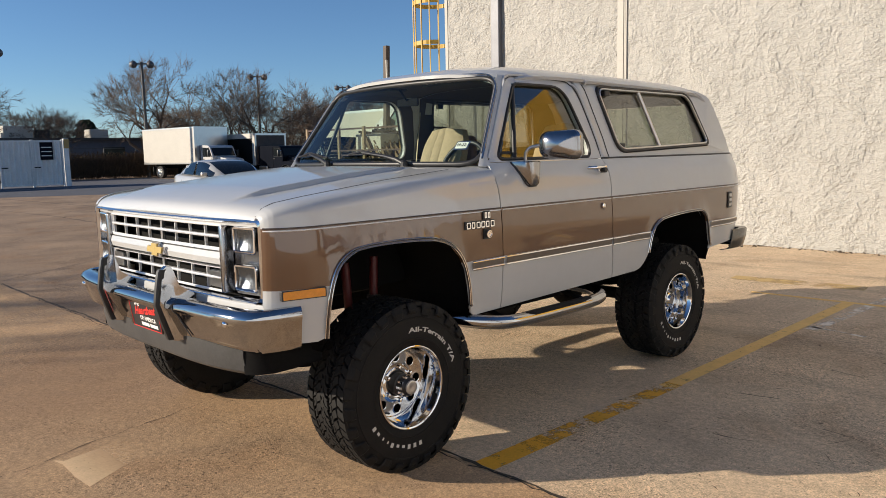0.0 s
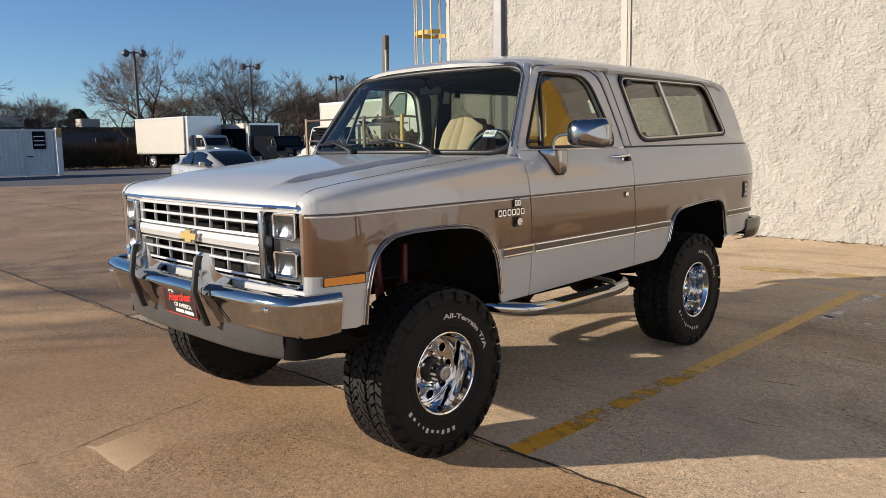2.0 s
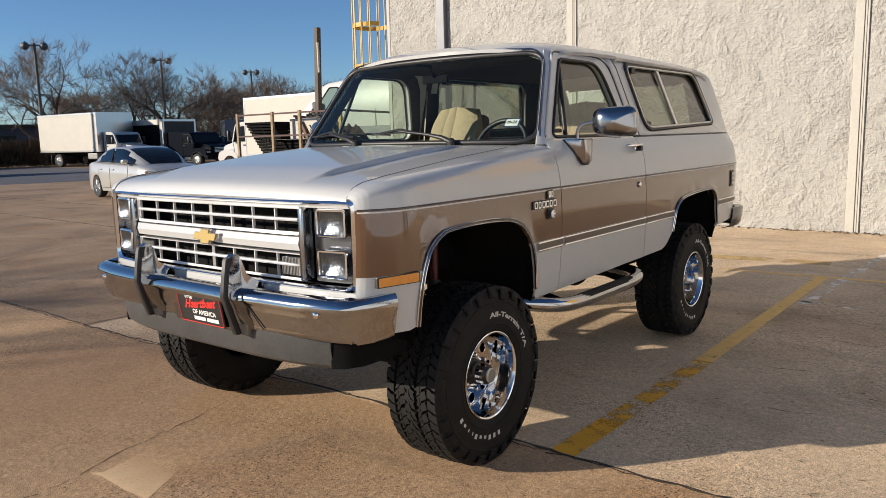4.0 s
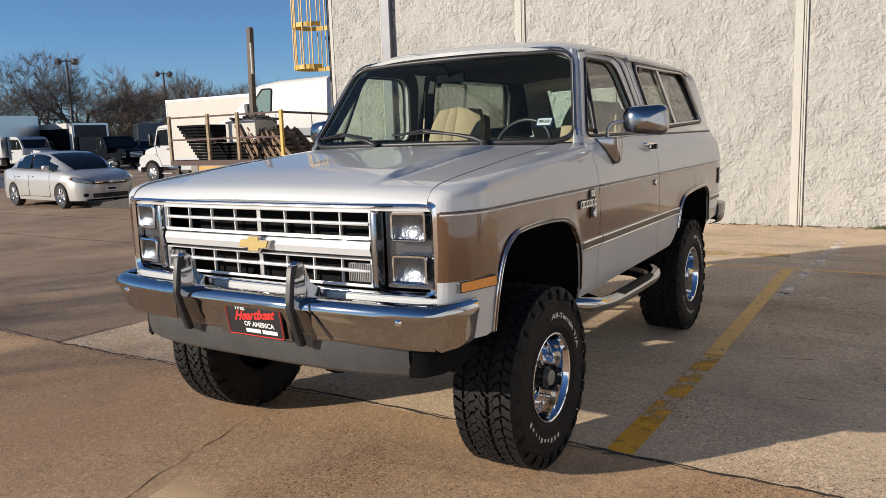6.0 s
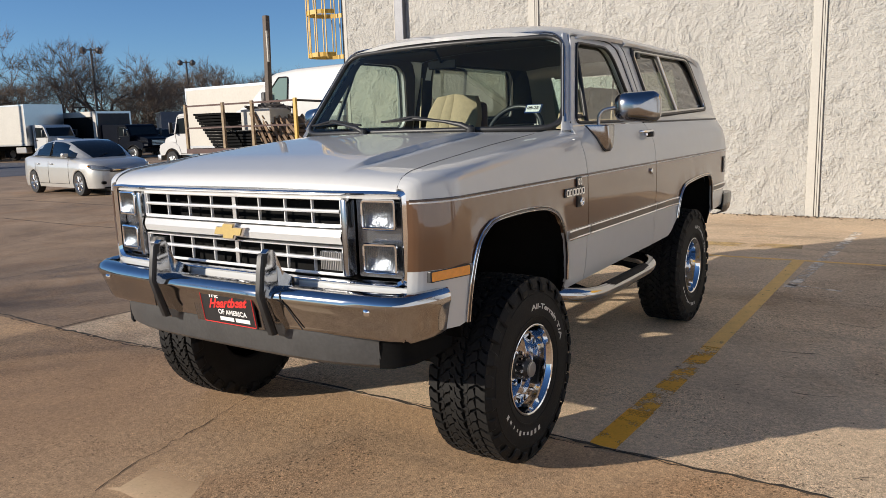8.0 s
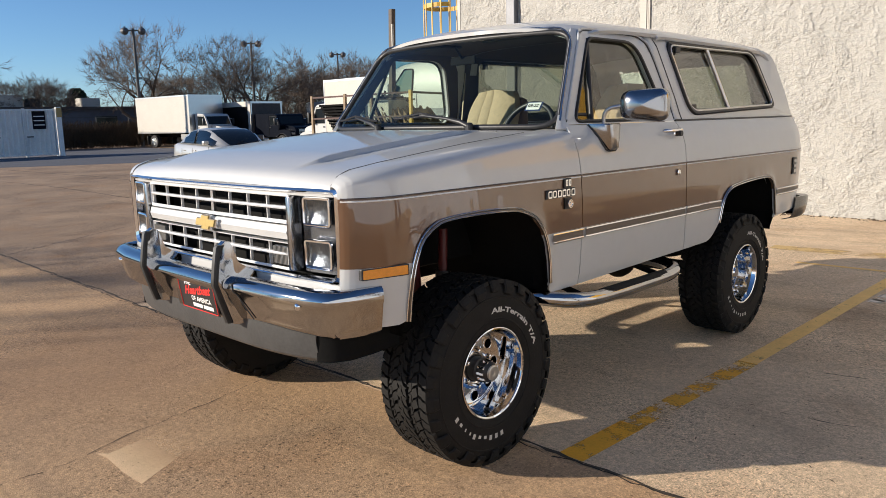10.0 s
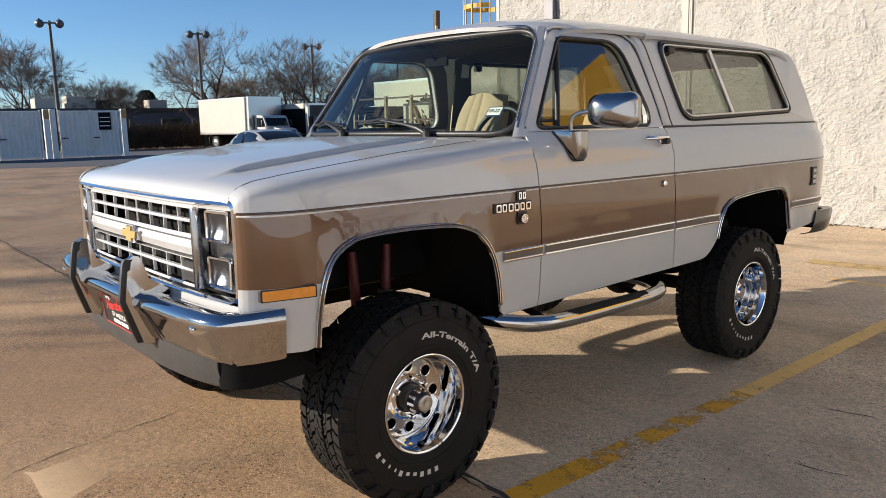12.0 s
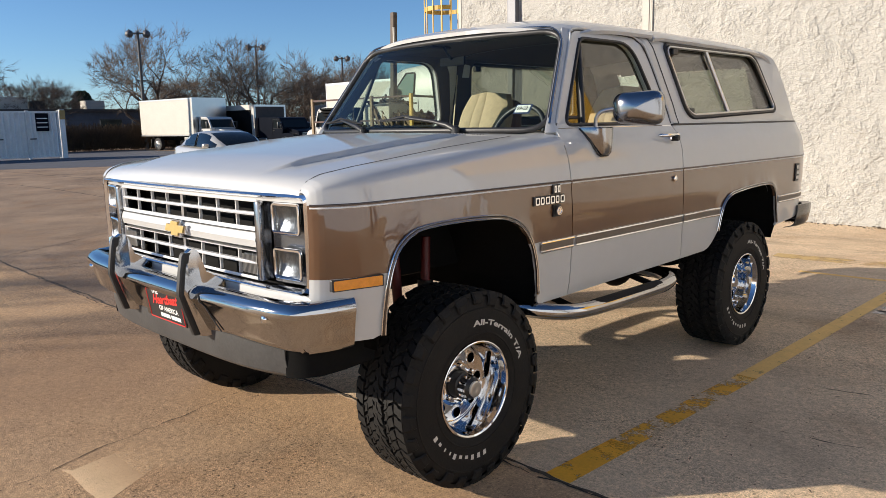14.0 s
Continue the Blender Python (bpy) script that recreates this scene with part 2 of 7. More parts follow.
# ground, wall
def ground_mat():
    m = bpy.data.materials.new("worn_concrete")
    m.use_nodes = True
    nt, n = m.node_tree, m.node_tree.nodes
    b = n["Principled BSDF"]
    co, sep = n.new("ShaderNodeTexCoord"), n.new("ShaderNodeSeparateXYZ")
    nt.links.new(co.outputs["Object"], sep.inputs[0])

    def noise_tex(scale, detail=6, rough=0.6, dist=0.0, stretch=None):
        t = n.new("ShaderNodeTexNoise")
        t.inputs["Scale"].default_value, t.inputs["Detail"].default_value, t.inputs["Roughness"].default_value = scale, detail, rough
        t.inputs["Distortion"].default_value = dist
        if stretch:
            mp = n.new("ShaderNodeMapping")
            mp.inputs["Scale"].default_value = stretch
            nt.links.new(co.outputs["Object"], mp.inputs[0]), nt.links.new(mp.outputs[0], t.inputs["Vector"])
        else:
            nt.links.new(co.outputs["Object"], t.inputs["Vector"])
        return t.outputs["Fac"]

    def rng(x, a, c, lo=0.0, hi=1.0):
        r = n.new("ShaderNodeMapRange")
        for i, v in enumerate((a, c, lo, hi)):
            r.inputs[i + 1].default_value = v
        nt.links.new(x, r.inputs[0])
        return r.outputs[0]

    def mix(f, a, c, blend="MIX"):
        x = n.new("ShaderNodeMix")
        x.data_type, x.blend_type = "RGBA", blend
        for i, v in ((0, f), (6, a), (7, c)):
            if isinstance(v, (tuple, float, int)):
                x.inputs[i].default_value = v if not isinstance(v, tuple) else (*v, 1)
            else:
                nt.links.new(v, x.inputs[i])
        return x.outputs[2]

    tan = mix(rng(noise_tex(0.45), 0.35, 0.7), (0.57, 0.37, 0.208), (0.43, 0.287, 0.172))
    grey = mix(rng(noise_tex(0.6), 0.3, 0.7), (0.80, 0.60, 0.395), (0.56, 0.42, 0.285))
    slab = rng(sep.outputs["Y"], 0.195, 0.205)
    # Stained western slab; its darker tone also stands in for mottled shade there.
    old = mix(rng(noise_tex(0.5, 6, 0.6, 0.5), 0.38, 0.65), (0.42, 0.295, 0.195), (0.25, 0.175, 0.118))
    west = rng(sep.outputs["X"], -3.30, -3.26)
    base = mix(slab, tan, mix(west, old, grey))
    stains = rng(noise_tex(1.3, 8, 0.65, 0.6), 0.52, 0.72)
    base = mix(stains, base, mix(0.34, base, (0.14, 0.10, 0.07)))
    streak = rng(noise_tex(1.0, 5, 0.6, 0.3, (0.35, 2.2, 1.0)), 0.55, 0.75, 0, 0.5)
    base = mix(streak, base, (0.17, 0.13, 0.095))
    grain = rng(noise_tex(170, 3, 0.8), 0.34, 0.66, 0.40, 1.55)
    mid = rng(noise_tex(28, 5, 0.7), 0.3, 0.7, 0.8, 1.2)
    vor = n.new("ShaderNodeTexVoronoi")
    vor.inputs["Scale"].default_value = 75
    nt.links.new(co.outputs["Object"], vor.inputs["Vector"])
    pits = rng(vor.outputs["Distance"], 0.10, 0.36, 0.38, 1.05)
    pitted = mix(rng(noise_tex(1.7, 6, 0.7), 0.44, 0.6), (1.0, 1.0, 1.0), pits)
    spots = rng(noise_tex(19, 4, 0.6), 0.67, 0.73, 1.0, 0.5)
    rust = rng(noise_tex(0.9, 7, 0.7, 0.8), 0.5, 0.75, 0.0, 0.55)
    base = mix(rust, base, (0.36, 0.195, 0.09))
    far = n.new("ShaderNodeVectorMath")
    far.operation, far.inputs[1].default_value = "DISTANCE", (-2.0, -0.7, 0.0)
    nt.links.new(co.outputs["Object"], far.inputs[0])
    spread = n.new("ShaderNodeMath")
    spread.operation, spread.inputs[1].default_value = "MULTIPLY_ADD", 2.4
    nt.links.new(noise_tex(0.9, 7, 0.65, 0.5), spread.inputs[0]), nt.links.new(far.outputs["Value"], spread.inputs[2])
    base = mix(rng(spread.outputs[0], 1.7, 2.9, 0.42, 0.0), base, (0.25, 0.135, 0.075))
    stone = n.new("ShaderNodeTexVoronoi")
    stone.inputs["Scale"].default_value = 120
    nt.links.new(co.outputs["Object"], stone.inputs["Vector"])
    bw = n.new("ShaderNodeRGBToBW")
    nt.links.new(stone.outputs["Color"], bw.inputs[0])
    worn = rng(noise_tex(0.8, 5, 0.6, 0.4), 0.40, 0.62)
    base = mix(1.0, base, mix(worn, rng(bw.outputs[0], 0.15, 0.85, 0.86, 1.14), rng(bw.outputs[0], 0.15, 0.85, 0.68, 1.32)), "MULTIPLY")
    dots = n.new("ShaderNodeTexVoronoi")
    dots.inputs["Scale"].default_value = 34
    nt.links.new(co.outputs["Object"], dots.inputs["Vector"])
    base = mix(worn, base, mix(1.0, base, rng(dots.outputs["Distance"], 0.14, 0.26, 0.28, 1.0), "MULTIPLY"))
    smooth_grain = rng(noise_tex(150, 3, 0.8), 0.32, 0.68, 0.72, 1.26)
    grain = mix(worn, smooth_grain, grain)
    for layer in (grain, mid, pitted, spots):
        base = mix(1.0, base, layer, "MULTIPLY")
    nt.links.new(base, b.inputs["Base Color"])
    b.inputs["Roughness"].default_value = 0.85
    b.inputs["Specular IOR Level"].default_value = 0.25
    bp = n.new("ShaderNodeBump")
    bp.inputs["Strength"].default_value, bp.inputs["Distance"].default_value = 0.8, 0.006
    nt.links.new(noise_tex(160, 4, 0.75), bp.inputs["Height"])
    nt.links.new(bp.outputs[0], b.inputs["Normal"])
    return m


M_GROUND = ground_mat()
bm = bmesh.new()
xs = [-600, -120, -60, -30, -15, -8, -4, -2, 0, 2, 4, 8, 15, 30, 60, 600]
grid([[(x, y, 0) for x in xs] for y in (-600, -60, -20, -8, -4, -2, 0, 2, 4, 8, 12, 20, 60, 600)], bm)
tagged(part("ground", bm, M_GROUND), "worn tan concrete parking lot with cracks and stains", "ground", kind="structure")



def stucco_mat():
    m = bpy.data.materials.new("white_stucco")
    m.use_nodes = True
    nt, n = m.node_tree, m.node_tree.nodes
    b = n["Principled BSDF"]
    b.inputs["Roughness"].default_value, b.inputs["Specular IOR Level"].default_value = 0.9, 0.2
    co = n.new("ShaderNodeTexCoord")

    def tex(scale, detail, dist):
        t = n.new("ShaderNodeTexNoise")
        t.inputs["Scale"].default_value, t.inputs["Detail"].default_value, t.inputs["Distortion"].default_value = scale, detail, dist
        t.inputs["Roughness"].default_value = 0.62
        nt.links.new(co.outputs["Object"], t.inputs["Vector"])
        return t.outputs["Fac"]

    lump, fine, big, grey = tex(12, 5, 0.0), tex(52, 3, 0.0), tex(0.5, 3, 0.3), tex(16.0, 10, 0.4)
    add = n.new("ShaderNodeMath")
    add.operation, add.inputs[1].default_value = "MULTIPLY_ADD", 2.0
    nt.links.new(lump, add.inputs[0]), nt.links.new(fine, add.inputs[2])
    # clumps of thrown plaster between smoother areas
    chunk, where, gate, cl, tot = tex(24, 4, 0.2), tex(2.6, 5, 0.4), n.new("ShaderNodeMapRange"), n.new("ShaderNodeMath"), n.new("ShaderNodeMath")
    gate.inputs[1].default_value, gate.inputs[2].default_value, gate.inputs[4].default_value = 0.44, 0.60, 2.0
    cl.operation, tot.operation = "MULTIPLY", "ADD"
    nt.links.new(where, gate.inputs[0]), nt.links.new(gate.outputs[0], cl.inputs[0]), nt.links.new(chunk, cl.inputs[1])
    nt.links.new(add.outputs[0], tot.inputs[0]), nt.links.new(cl.outputs[0], tot.inputs[1])
    bp = n.new("ShaderNodeBump")
    bp.inputs["Strength"].default_value, bp.inputs["Distance"].default_value = 0.8, 0.03
    nt.links.new(tot.outputs[0], bp.inputs["Height"]), nt.links.new(bp.outputs[0], b.inputs["Normal"])
    mx, mx2, r1, r2 = n.new("ShaderNodeMix"), n.new("ShaderNodeMix"), n.new("ShaderNodeMapRange"), n.new("ShaderNodeMapRange")
    mx.data_type = mx2.data_type = "RGBA"
    r1.inputs[1].default_value, r1.inputs[2].default_value = 0.35, 0.65
    r2.inputs[1].default_value, r2.inputs[2].default_value, r2.inputs[4].default_value = 0.53, 0.64, 0.8
    nt.links.new(big, r1.inputs[0]), nt.links.new(grey, r2.inputs[0])
    mx.inputs[6].default_value, mx.inputs[7].default_value = (0.515, 0.493, 0.449, 1), (0.458, 0.44, 0.40, 1)
    mx2.inputs[7].default_value = (0.37, 0.36, 0.335, 1)
    nt.links.new(r1.outputs[0], mx.inputs[0]), nt.links.new(mx.outputs[2], mx2.inputs[6]), nt.links.new(r2.outputs[0], mx2.inputs[0])
    nt.links.new(mx2.outputs[2], b.inputs["Base Color"])
    return m


M_STUCCO = stucco_mat()
M_TRIMWALL = mat("painted_joint", (0.50, 0.475, 0.42), 0.7, var=0.12, scale=4, bump=0.1, bscale=60)
M_PIPE = mat("grey_downspout", (0.16, 0.165, 0.18), 0.5, metal=0.3, var=0.2, scale=6)
WALL_Y = 9.2
H_WALL = 8.0
bm = bmesh.new()
# stucco panels with raised, uneven faces
cols = [(-7.85, -6.60), (-6.28, -3.69), (-3.50, 0.80), (0.98, 5.3), (5.48, 9.8), (9.98, 14.0)]
for a, b in cols:
    top = H_WALL if a < 5 else 5.7
    nx, nz = max(4, int((b - a) / 0.055)), int(top / 0.055)
    if a > 3:
        nx, nz = nx // 3, nz // 3
    rows = []
    for j in range(nz + 1):
        z = top * j / nz
        row = []
        for i in range(nx + 1):
            x = a + (b - a) * i / nx
            v = noise.fractal(Vector((x * 2.6, z * 2.6, 1.7)), 1.0, 2.1, 4)
            w = noise.noise(Vector((x * 9.0, z * 9.0, 9.0)))
            edge = 0 if i in (0, nx) else 1
            row.append((x, WALL_Y - edge * max(0.0, 0.010 + 0.010 * v + 0.006 * w), z))
        rows.append(row)
    grid(rows, bm)
box(-7.85, WALL_Y + 0.001, 0, 5.4, WALL_Y + 0.3, H_WALL, bm)
box(5.4, WALL_Y + 0.001, 0, 14, WALL_Y + 0.3, 5.7, bm)
wall = tagged(part("wall_north", bm, M_STUCCO, smooth=80, doubles=False), "rough white stucco warehouse wall of tall panels", "wall", kind="structure")
tagged(part("wall_west", box(-7.849, WALL_Y + 0.3, 0, -7.55, 30, H_WALL), M_STUCCO), "rough white stucco side wall", "wall", kind="structure")
tagged(part("roof_slab", box(-7.85, WALL_Y, H_WALL, 5.4, 30, H_WALL + 0.3), M_STUCCO), "flat warehouse roof", "roof", kind="structure")
for x0, x1 in ((-3.69, -3.50), (0.80, 0.98)):
    bm = box(x0 + 0.004, WALL_Y - 0.030, 0, x1 - 0.065, WALL_Y + 0.02, H_WALL, bevel=0.006)
    box(x1 - 0.055, WALL_Y - 0.022, 0, x1 - 0.035, WALL_Y + 0.02, H_WALL, bm)
    box(x1 - 0.025, WALL_Y - 0.030, 0, x1 - 0.004, WALL_Y + 0.02, H_WALL, bm)
    tagged(part("trim", bm, M_TRIMWALL), "smooth painted panel joint strip", "trim", kind="structure")
tagged(part("trim", box(-6.595, WALL_Y - 0.03, 0, -6.53, WALL_Y + 0.02, H_WALL, bevel=0.006), M_TRIMWALL), "smooth painted panel joint strip", "trim", kind="structure")
tagged(part("downspout", box(-6.52, WALL_Y - 0.11, 0.05, -6.31, WALL_Y + 0.01, H_WALL, bevel=0.015), M_PIPE), "grey metal rain downspout on the wall", "pipe")
tagged(part("trim", box(-7.88, WALL_Y - 0.02, 0, -7.80, WALL_Y + 0.06, H_WALL, bevel=0.006), M_TRIMWALL), "painted corner strip of the warehouse", "trim", kind="structure")
M_YELLOWWALL = mat("yellow_wall_paint", (0.72, 0.40, 0.045), 0.7, var=0.2, scale=2, bump=0.3, bscale=30)
tagged(part("wall_sign", box(5.45, WALL_Y - 0.14, 3.2, 13.9, WALL_Y - 0.04, 5.68, bevel=0.02), M_YELLOWWALL), "yellow painted upper panel of the warehouse wall", "panel", kind="structure")
# Unseen wall added to bounce cool light onto the vehicle's shaded side.
M_BOUNCE = mat("pale_blue_bounce", (0.74, 0.83, 0.93), 0.85, var=0.15, scale=1.2, bump=0.4, bscale=25)
tagged(part("wall_east", box(9.4, -40.0, 0, 9.7, WALL_Y - 0.16, 5.4), M_BOUNCE), "unseen pale blue-grey wall added to bounce light onto the vehicle", "wall", kind="structure")


# the off-road vehicle: forward is -y, its left side +x
HZ = [0.5, 0.66, 0.75, 0.95, 1.1, 1.24, 1.33, 1.40, 1.45, 1.475, 1.5, 1.93, 1.99, 2.03]
HX = [0.955, 0.965, 0.985, 1.003, 1.013, 1.012, 1.0, 0.975, 0.94, 0.918, 0.905, 0.785, 0.735, 0.66]

ARCH_F = [(-0.505, 0.738), (-0.500, 0.85), (-0.480, 0.97), (-0.445, 1.05), (-0.385, 1.10), (-0.30, 1.121), (-0.1, 1.127), (0.08, 1.12), (0.17, 1.106), (0.26, 1.07), (0.325, 1.01), (0.365, 0.94), (0.395, 0.85), (0.412, 0.755), (0.42, 0.735)]
ARCH_R = [(2.195, 0.825), (2.205, 0.90), (2.225, 0.965), (2.27, 1.015), (2.34, 1.045), (2.5, 1.062), (2.7, 1.072), (2.88, 1.072), (2.95, 1.055), (3.0, 1.02), (3.035, 0.96), (3.07, 0.87), (3.105, 0.80), (3.12, 0.785)]
ARCH_DENSE = {}
for key, a in ((True, ARCH_F), (False, ARCH_R)):
    ARCH_DENSE[key] = [(p[0] + (q[0] - p[0]) * k / 5, p[1] + (q[1] - p[1]) * k / 5) for p, q in zip(a, a[1:]) for k in range(5)]


def half(z, y=0.0):
    x = lerp(z, HZ, HX)
    if y < -0.55:
        x -= lerp(-0.55 - y, [0, 0.05, 0.10, 0.14, 0.165, 0.182, 0.194, 0.202], [0, 0.006, 0.022, 0.043, 0.059, 0.074, 0.090, 0.108])
    if z < 1.2 and (-0.62 < y < 0.55 or 2.08 < y < 3.25):
        d = min(math.hypot(y - p, z - q) for p, q in ARCH_DENSE[y < 1])
        x += 0.016 * max(0.0, 1 - d / 0.085) ** 1.6
    if y > 3.35:
        x -= lerp(z, [1.25, 1.32, 1.42, 1.47], [0.10, 0.10, 0.092, 0.075]) * ((y - 3.35) / 0.43) ** 2.4
    return x




def fender_in(y):
    return lerp(y, [-0.78, -0.5, 0.0, 0.64], [0.868, 0.850, 0.830, 0.806])


def crown(y):
    """Height of the fender's inner top edge."""
    return lerp(y, [-0.757, -0.752, -0.744, -0.73, -0.71, -0.66, -0.5, 0.0, 0.46, 0.64], [1.262, 1.280, 1.295, 1.309, 1.321, 1.337, 1.357, 1.409, 1.446, 1.460])


LEVELS = [0.66, 0.675, 0.70, 0.74, 0.80, 0.86, 0.91, 0.925, 0.972, 1.0, 1.03, 1.06, 1.09, 1.12, 1.16, 1.20, 1.236, 1.26, 1.30, 1.34, 1.375, 1.40, 1.425, 1.445, 1.46, 1.475]


def arch_bottom(y):
    for a in (ARCH_F, ARCH_R):
        if a[0][0] <= y <= a[-1][0]:
            return lerp(y, [p[0] for p in a], [p[1] for p in a])
    if y < -0.5:
        return lerp(y, [-0.80, -0.53, -0.5], [0.74, 0.728, 0.745])
    low = lerp(y, [0.42, 2.2, 3.12, 3.7], [0.672, 0.715, 0.76, 0.80])
    for edge, r, up in ((0.42, 0.055, 0.065), (2.195, 0.12, 0.112)):
        d = abs(y - edge)
        if d < r and (y > edge) == (edge < 1):
            low += up * (1 - math.sqrt(1 - (1 - d / r) ** 2))
    return low


def side_panel(name, y0, y1, s, parent, ztop=1.475, lean0=None, lean1=None):
    """A lofted side panel between two upright seams, with its wheel opening, brown band and painted edges."""
    ys = set(np.linspace(y0, y1, max(4, int((y1 - y0) / 0.05))))
    if name == "front_fender":
        ys |= {y0 + 0.003 * k for k in range(1, 16)}
    if y1 > 3:
        ys |= {y1 - 0.02 * k for k in range(1, 16)}
    for a in (ARCH_F, ARCH_R):
        for i in range(len(a) - 1):
            for k in range(4):
                y = a[i][0] + (a[i + 1][0] - a[i][0]) * k / 4
                if y0 < y < y1:
                    ys.add(y)
        for e in (a[0][0] - 1e-4, a[-1][0] + 1e-4):
            if y0 < e < y1:
                ys.add(e)
    ys |= {y for y in [0.4205, 0.424, 0.43, 0.44, 0.455, 0.475] + [2.194, 2.19, 2.18, 2.165, 2.145, 2.12, 2.09, 2.07] if y0 < y < y1}
    ys = sorted(ys)
    lv = [z for z in LEVELS if z <= ztop + 1e-6]

    def col(y):
        out = []
        zs = crown(y) - lerp(y, [-0.78, -0.6, 0.6], [0.035, 0.06, 0.07]) if name == "front_fender" else 9
        for z in lv:
            zz = min(max(z, arch_bottom(y)), zs)
            yy = y
            if lean0:
                yy += lean0(zz) * max(0, 1 - (y - y0) / 0.3)
            if lean1:
                yy += lean1(zz) * max(0, 1 - (y1 - y) / 0.3)
            out.append((s * half(zz, yy), yy, zz))
        if name == "front_fender":
            x1, yy = half(zs, y), out[-1][1]
            for k in range(1, 9):
                a = k / 8 * math.pi / 2
                xi = fender_in(y)
                out.append((s * (xi + (x1 - xi) * math.cos(a) ** 0.8), yy, zs + (crown(y) - zs) * math.sin(a) ** 0.8))
        return out

    brown = [i for i in range(len(lv) - 1) if 0.972 <= lv[i] < 1.23]
    bm = grid([col(y) for y in ys], mi=lambda i, j: 1 if j in brown else 0)
    thick(bm, 0.012)
    return part(name, bm, [M_WHITE, M_BROWN], parent, smooth=35)


suv = thing("off_road_vehicle", "lifted two-tone white and brown off-road vehicle parked on concrete", "car")
gapf = lambda z: lerp(z, [0.66, 0.95, 1.24, 1.475], [0.03, 0.02, -0.005, -0.012])
gapr = lambda z: lerp(z, [0.66, 0.95, 1.24, 1.475], [0.07, 0.03, 0.0, 0.03])
DOORS = {}
for s in (1, -1):
    fender = side_panel("front_fender", -0.752, 0.655, s, suv, 1.40, lean1=gapf)
    door = DOORS[s] = side_panel("door", 0.661, 1.722, s, suv, 1.475, gapf, gapr)
    quarter = side_panel("quarter_panel", 1.729, 3.785, s, suv, 1.475, gapr)
    for body, a in ((fender, ARCH_F), (quarter, ARCH_R)):
        line = [(s * (half(max(z, 0.66), y) + 0.003), y, max(z, 0.66)) for y, z in a if z > 0.70]
        trim = part("arch_trim", tube(smooth_path(line, 4), 0.0065, 8), M_PINSTRIPE, body, "thin dark wheel arch moulding with bright beads", smooth=60)
        cy = sum(p[1] for p in line) / len(line)
        for f in (0.010, -0.004):
            bead = [(x + s * (0.004 if f < 0 else 0.001), y + f * (y - cy) / max(math.hypot(y - cy, z - 0.7), 0.05), z + f * (z - 0.7) / max(math.hypot(y - cy, z - 0.7), 0.05)) for x, y, z in line]
            part("bead", tube(smooth_path(bead, 4), 0.0038, 6), M_CHROME, trim, "bright bead", smooth=60)

# hood and fender tops: cross sections from the front lip to the cowl
HOOD = []
for y in [-0.79, -0.787, -0.78, -0.77, -0.755, -0.74, -0.71] + list(np.linspace(-0.67, 0.46, 19)):
    t = (y + 0.79) / 1.25
    zc = lerp(y, [-0.79, -0.785, -0.77, -0.74, -0.68, -0.5, 0.0, 0.46], [1.272, 1.298, 1.318, 1.334, 1.348, 1.370, 1.422, 1.458])
    row = []
    for u in np.linspace(-1, 1, 201):
        a = abs(u)
        w = fender_in(y) - 0.006
        ce = crown(y + 0.035 * (1 - t)) + 0.003
        z = ce + (zc - ce) * (1 - a**5) + 0.012 * (1 - a * a)
        e = max(0.0, min(1.0, (lerp(t, [0, 0.12, 1], [0.60, 0.69, 0.64]) + 0.010 - a) / 0.020))
        ridge = 0.022 * e * e * (3 - 2 * e) * min(1, max(0, t - 0.05) * 7) * min(1, (1.02 - t) * 6) - 0.008
        z += ridge
        row.append((u * w, y + 0.035 * a * a * (1 - t), z))
    HOOD.append(row)
part("hood", thick(grid(HOOD), 0.02), M_WHITE, suv, "white bonnet with two raised creases", smooth=40)

for s in (1, -1):
    part("hood_gap", tube([(s * (fender_in(y) - 0.002), y, crown(y) + 0.0005) for y in np.linspace(-0.75, 0.46, 40)], 0.0014, 5), M_GAP, suv, smooth=60)

# windshield
def ws(u, v):
    """u across -1..1, v up 0..1."""
    yb = 0.50 + 0.125 * u * u
    yt = 0.83 + 0.11 * u * u
    x = u * (0.892 + (0.752 - 0.892) * v)
    return (x, yb + (yt - yb) * v, 1.475 + 0.490 * v - 0.006 * u * u)


rows = []
for t in (0, 0.25, 0.5, 0.8, 1.0):
    row = []
    for k, (x, y, z) in enumerate(HOOD[-1][::4]):
        u = x / (fender_in(0.46) - 0.006)
        b = Vector(ws(u * 0.955, 0.0)) + Vector((0, -0.005, -0.014 - 0.008 * abs(u) ** 6))
        a = Vector((x, y + 0.007, z - 0.001))
        row.append(a * (1 - t) + b * t)
    rows.append(row)
part("cowl", thick(grid(rows), 0.012), M_WHITE, suv, smooth=40)
part("windscreen", grid([[ws(u, v) for u in np.linspace(-1, 1, 25)] for v in np.linspace(0, 1, 9)]), M_GLASS, suv, smooth=40).visible_shadow = False
loop = rounded([(-1, 0), (1, 0), (1, 1), (-1, 1)], 0.16, 6)
dense = []
for i in range(len(loop)):
    a, b = loop[i], loop[(i + 1) % len(loop)]
    for k in range(6):
        dense.append((a[0] + (b[0] - a[0]) * k / 6, a[1] + (b[1] - a[1]) * k / 6))
part("windscreen_seal", rim_strip(dense, ws, 0.015, n=8), M_BLACK, suv, "black rubber windscreen seal", smooth=60)
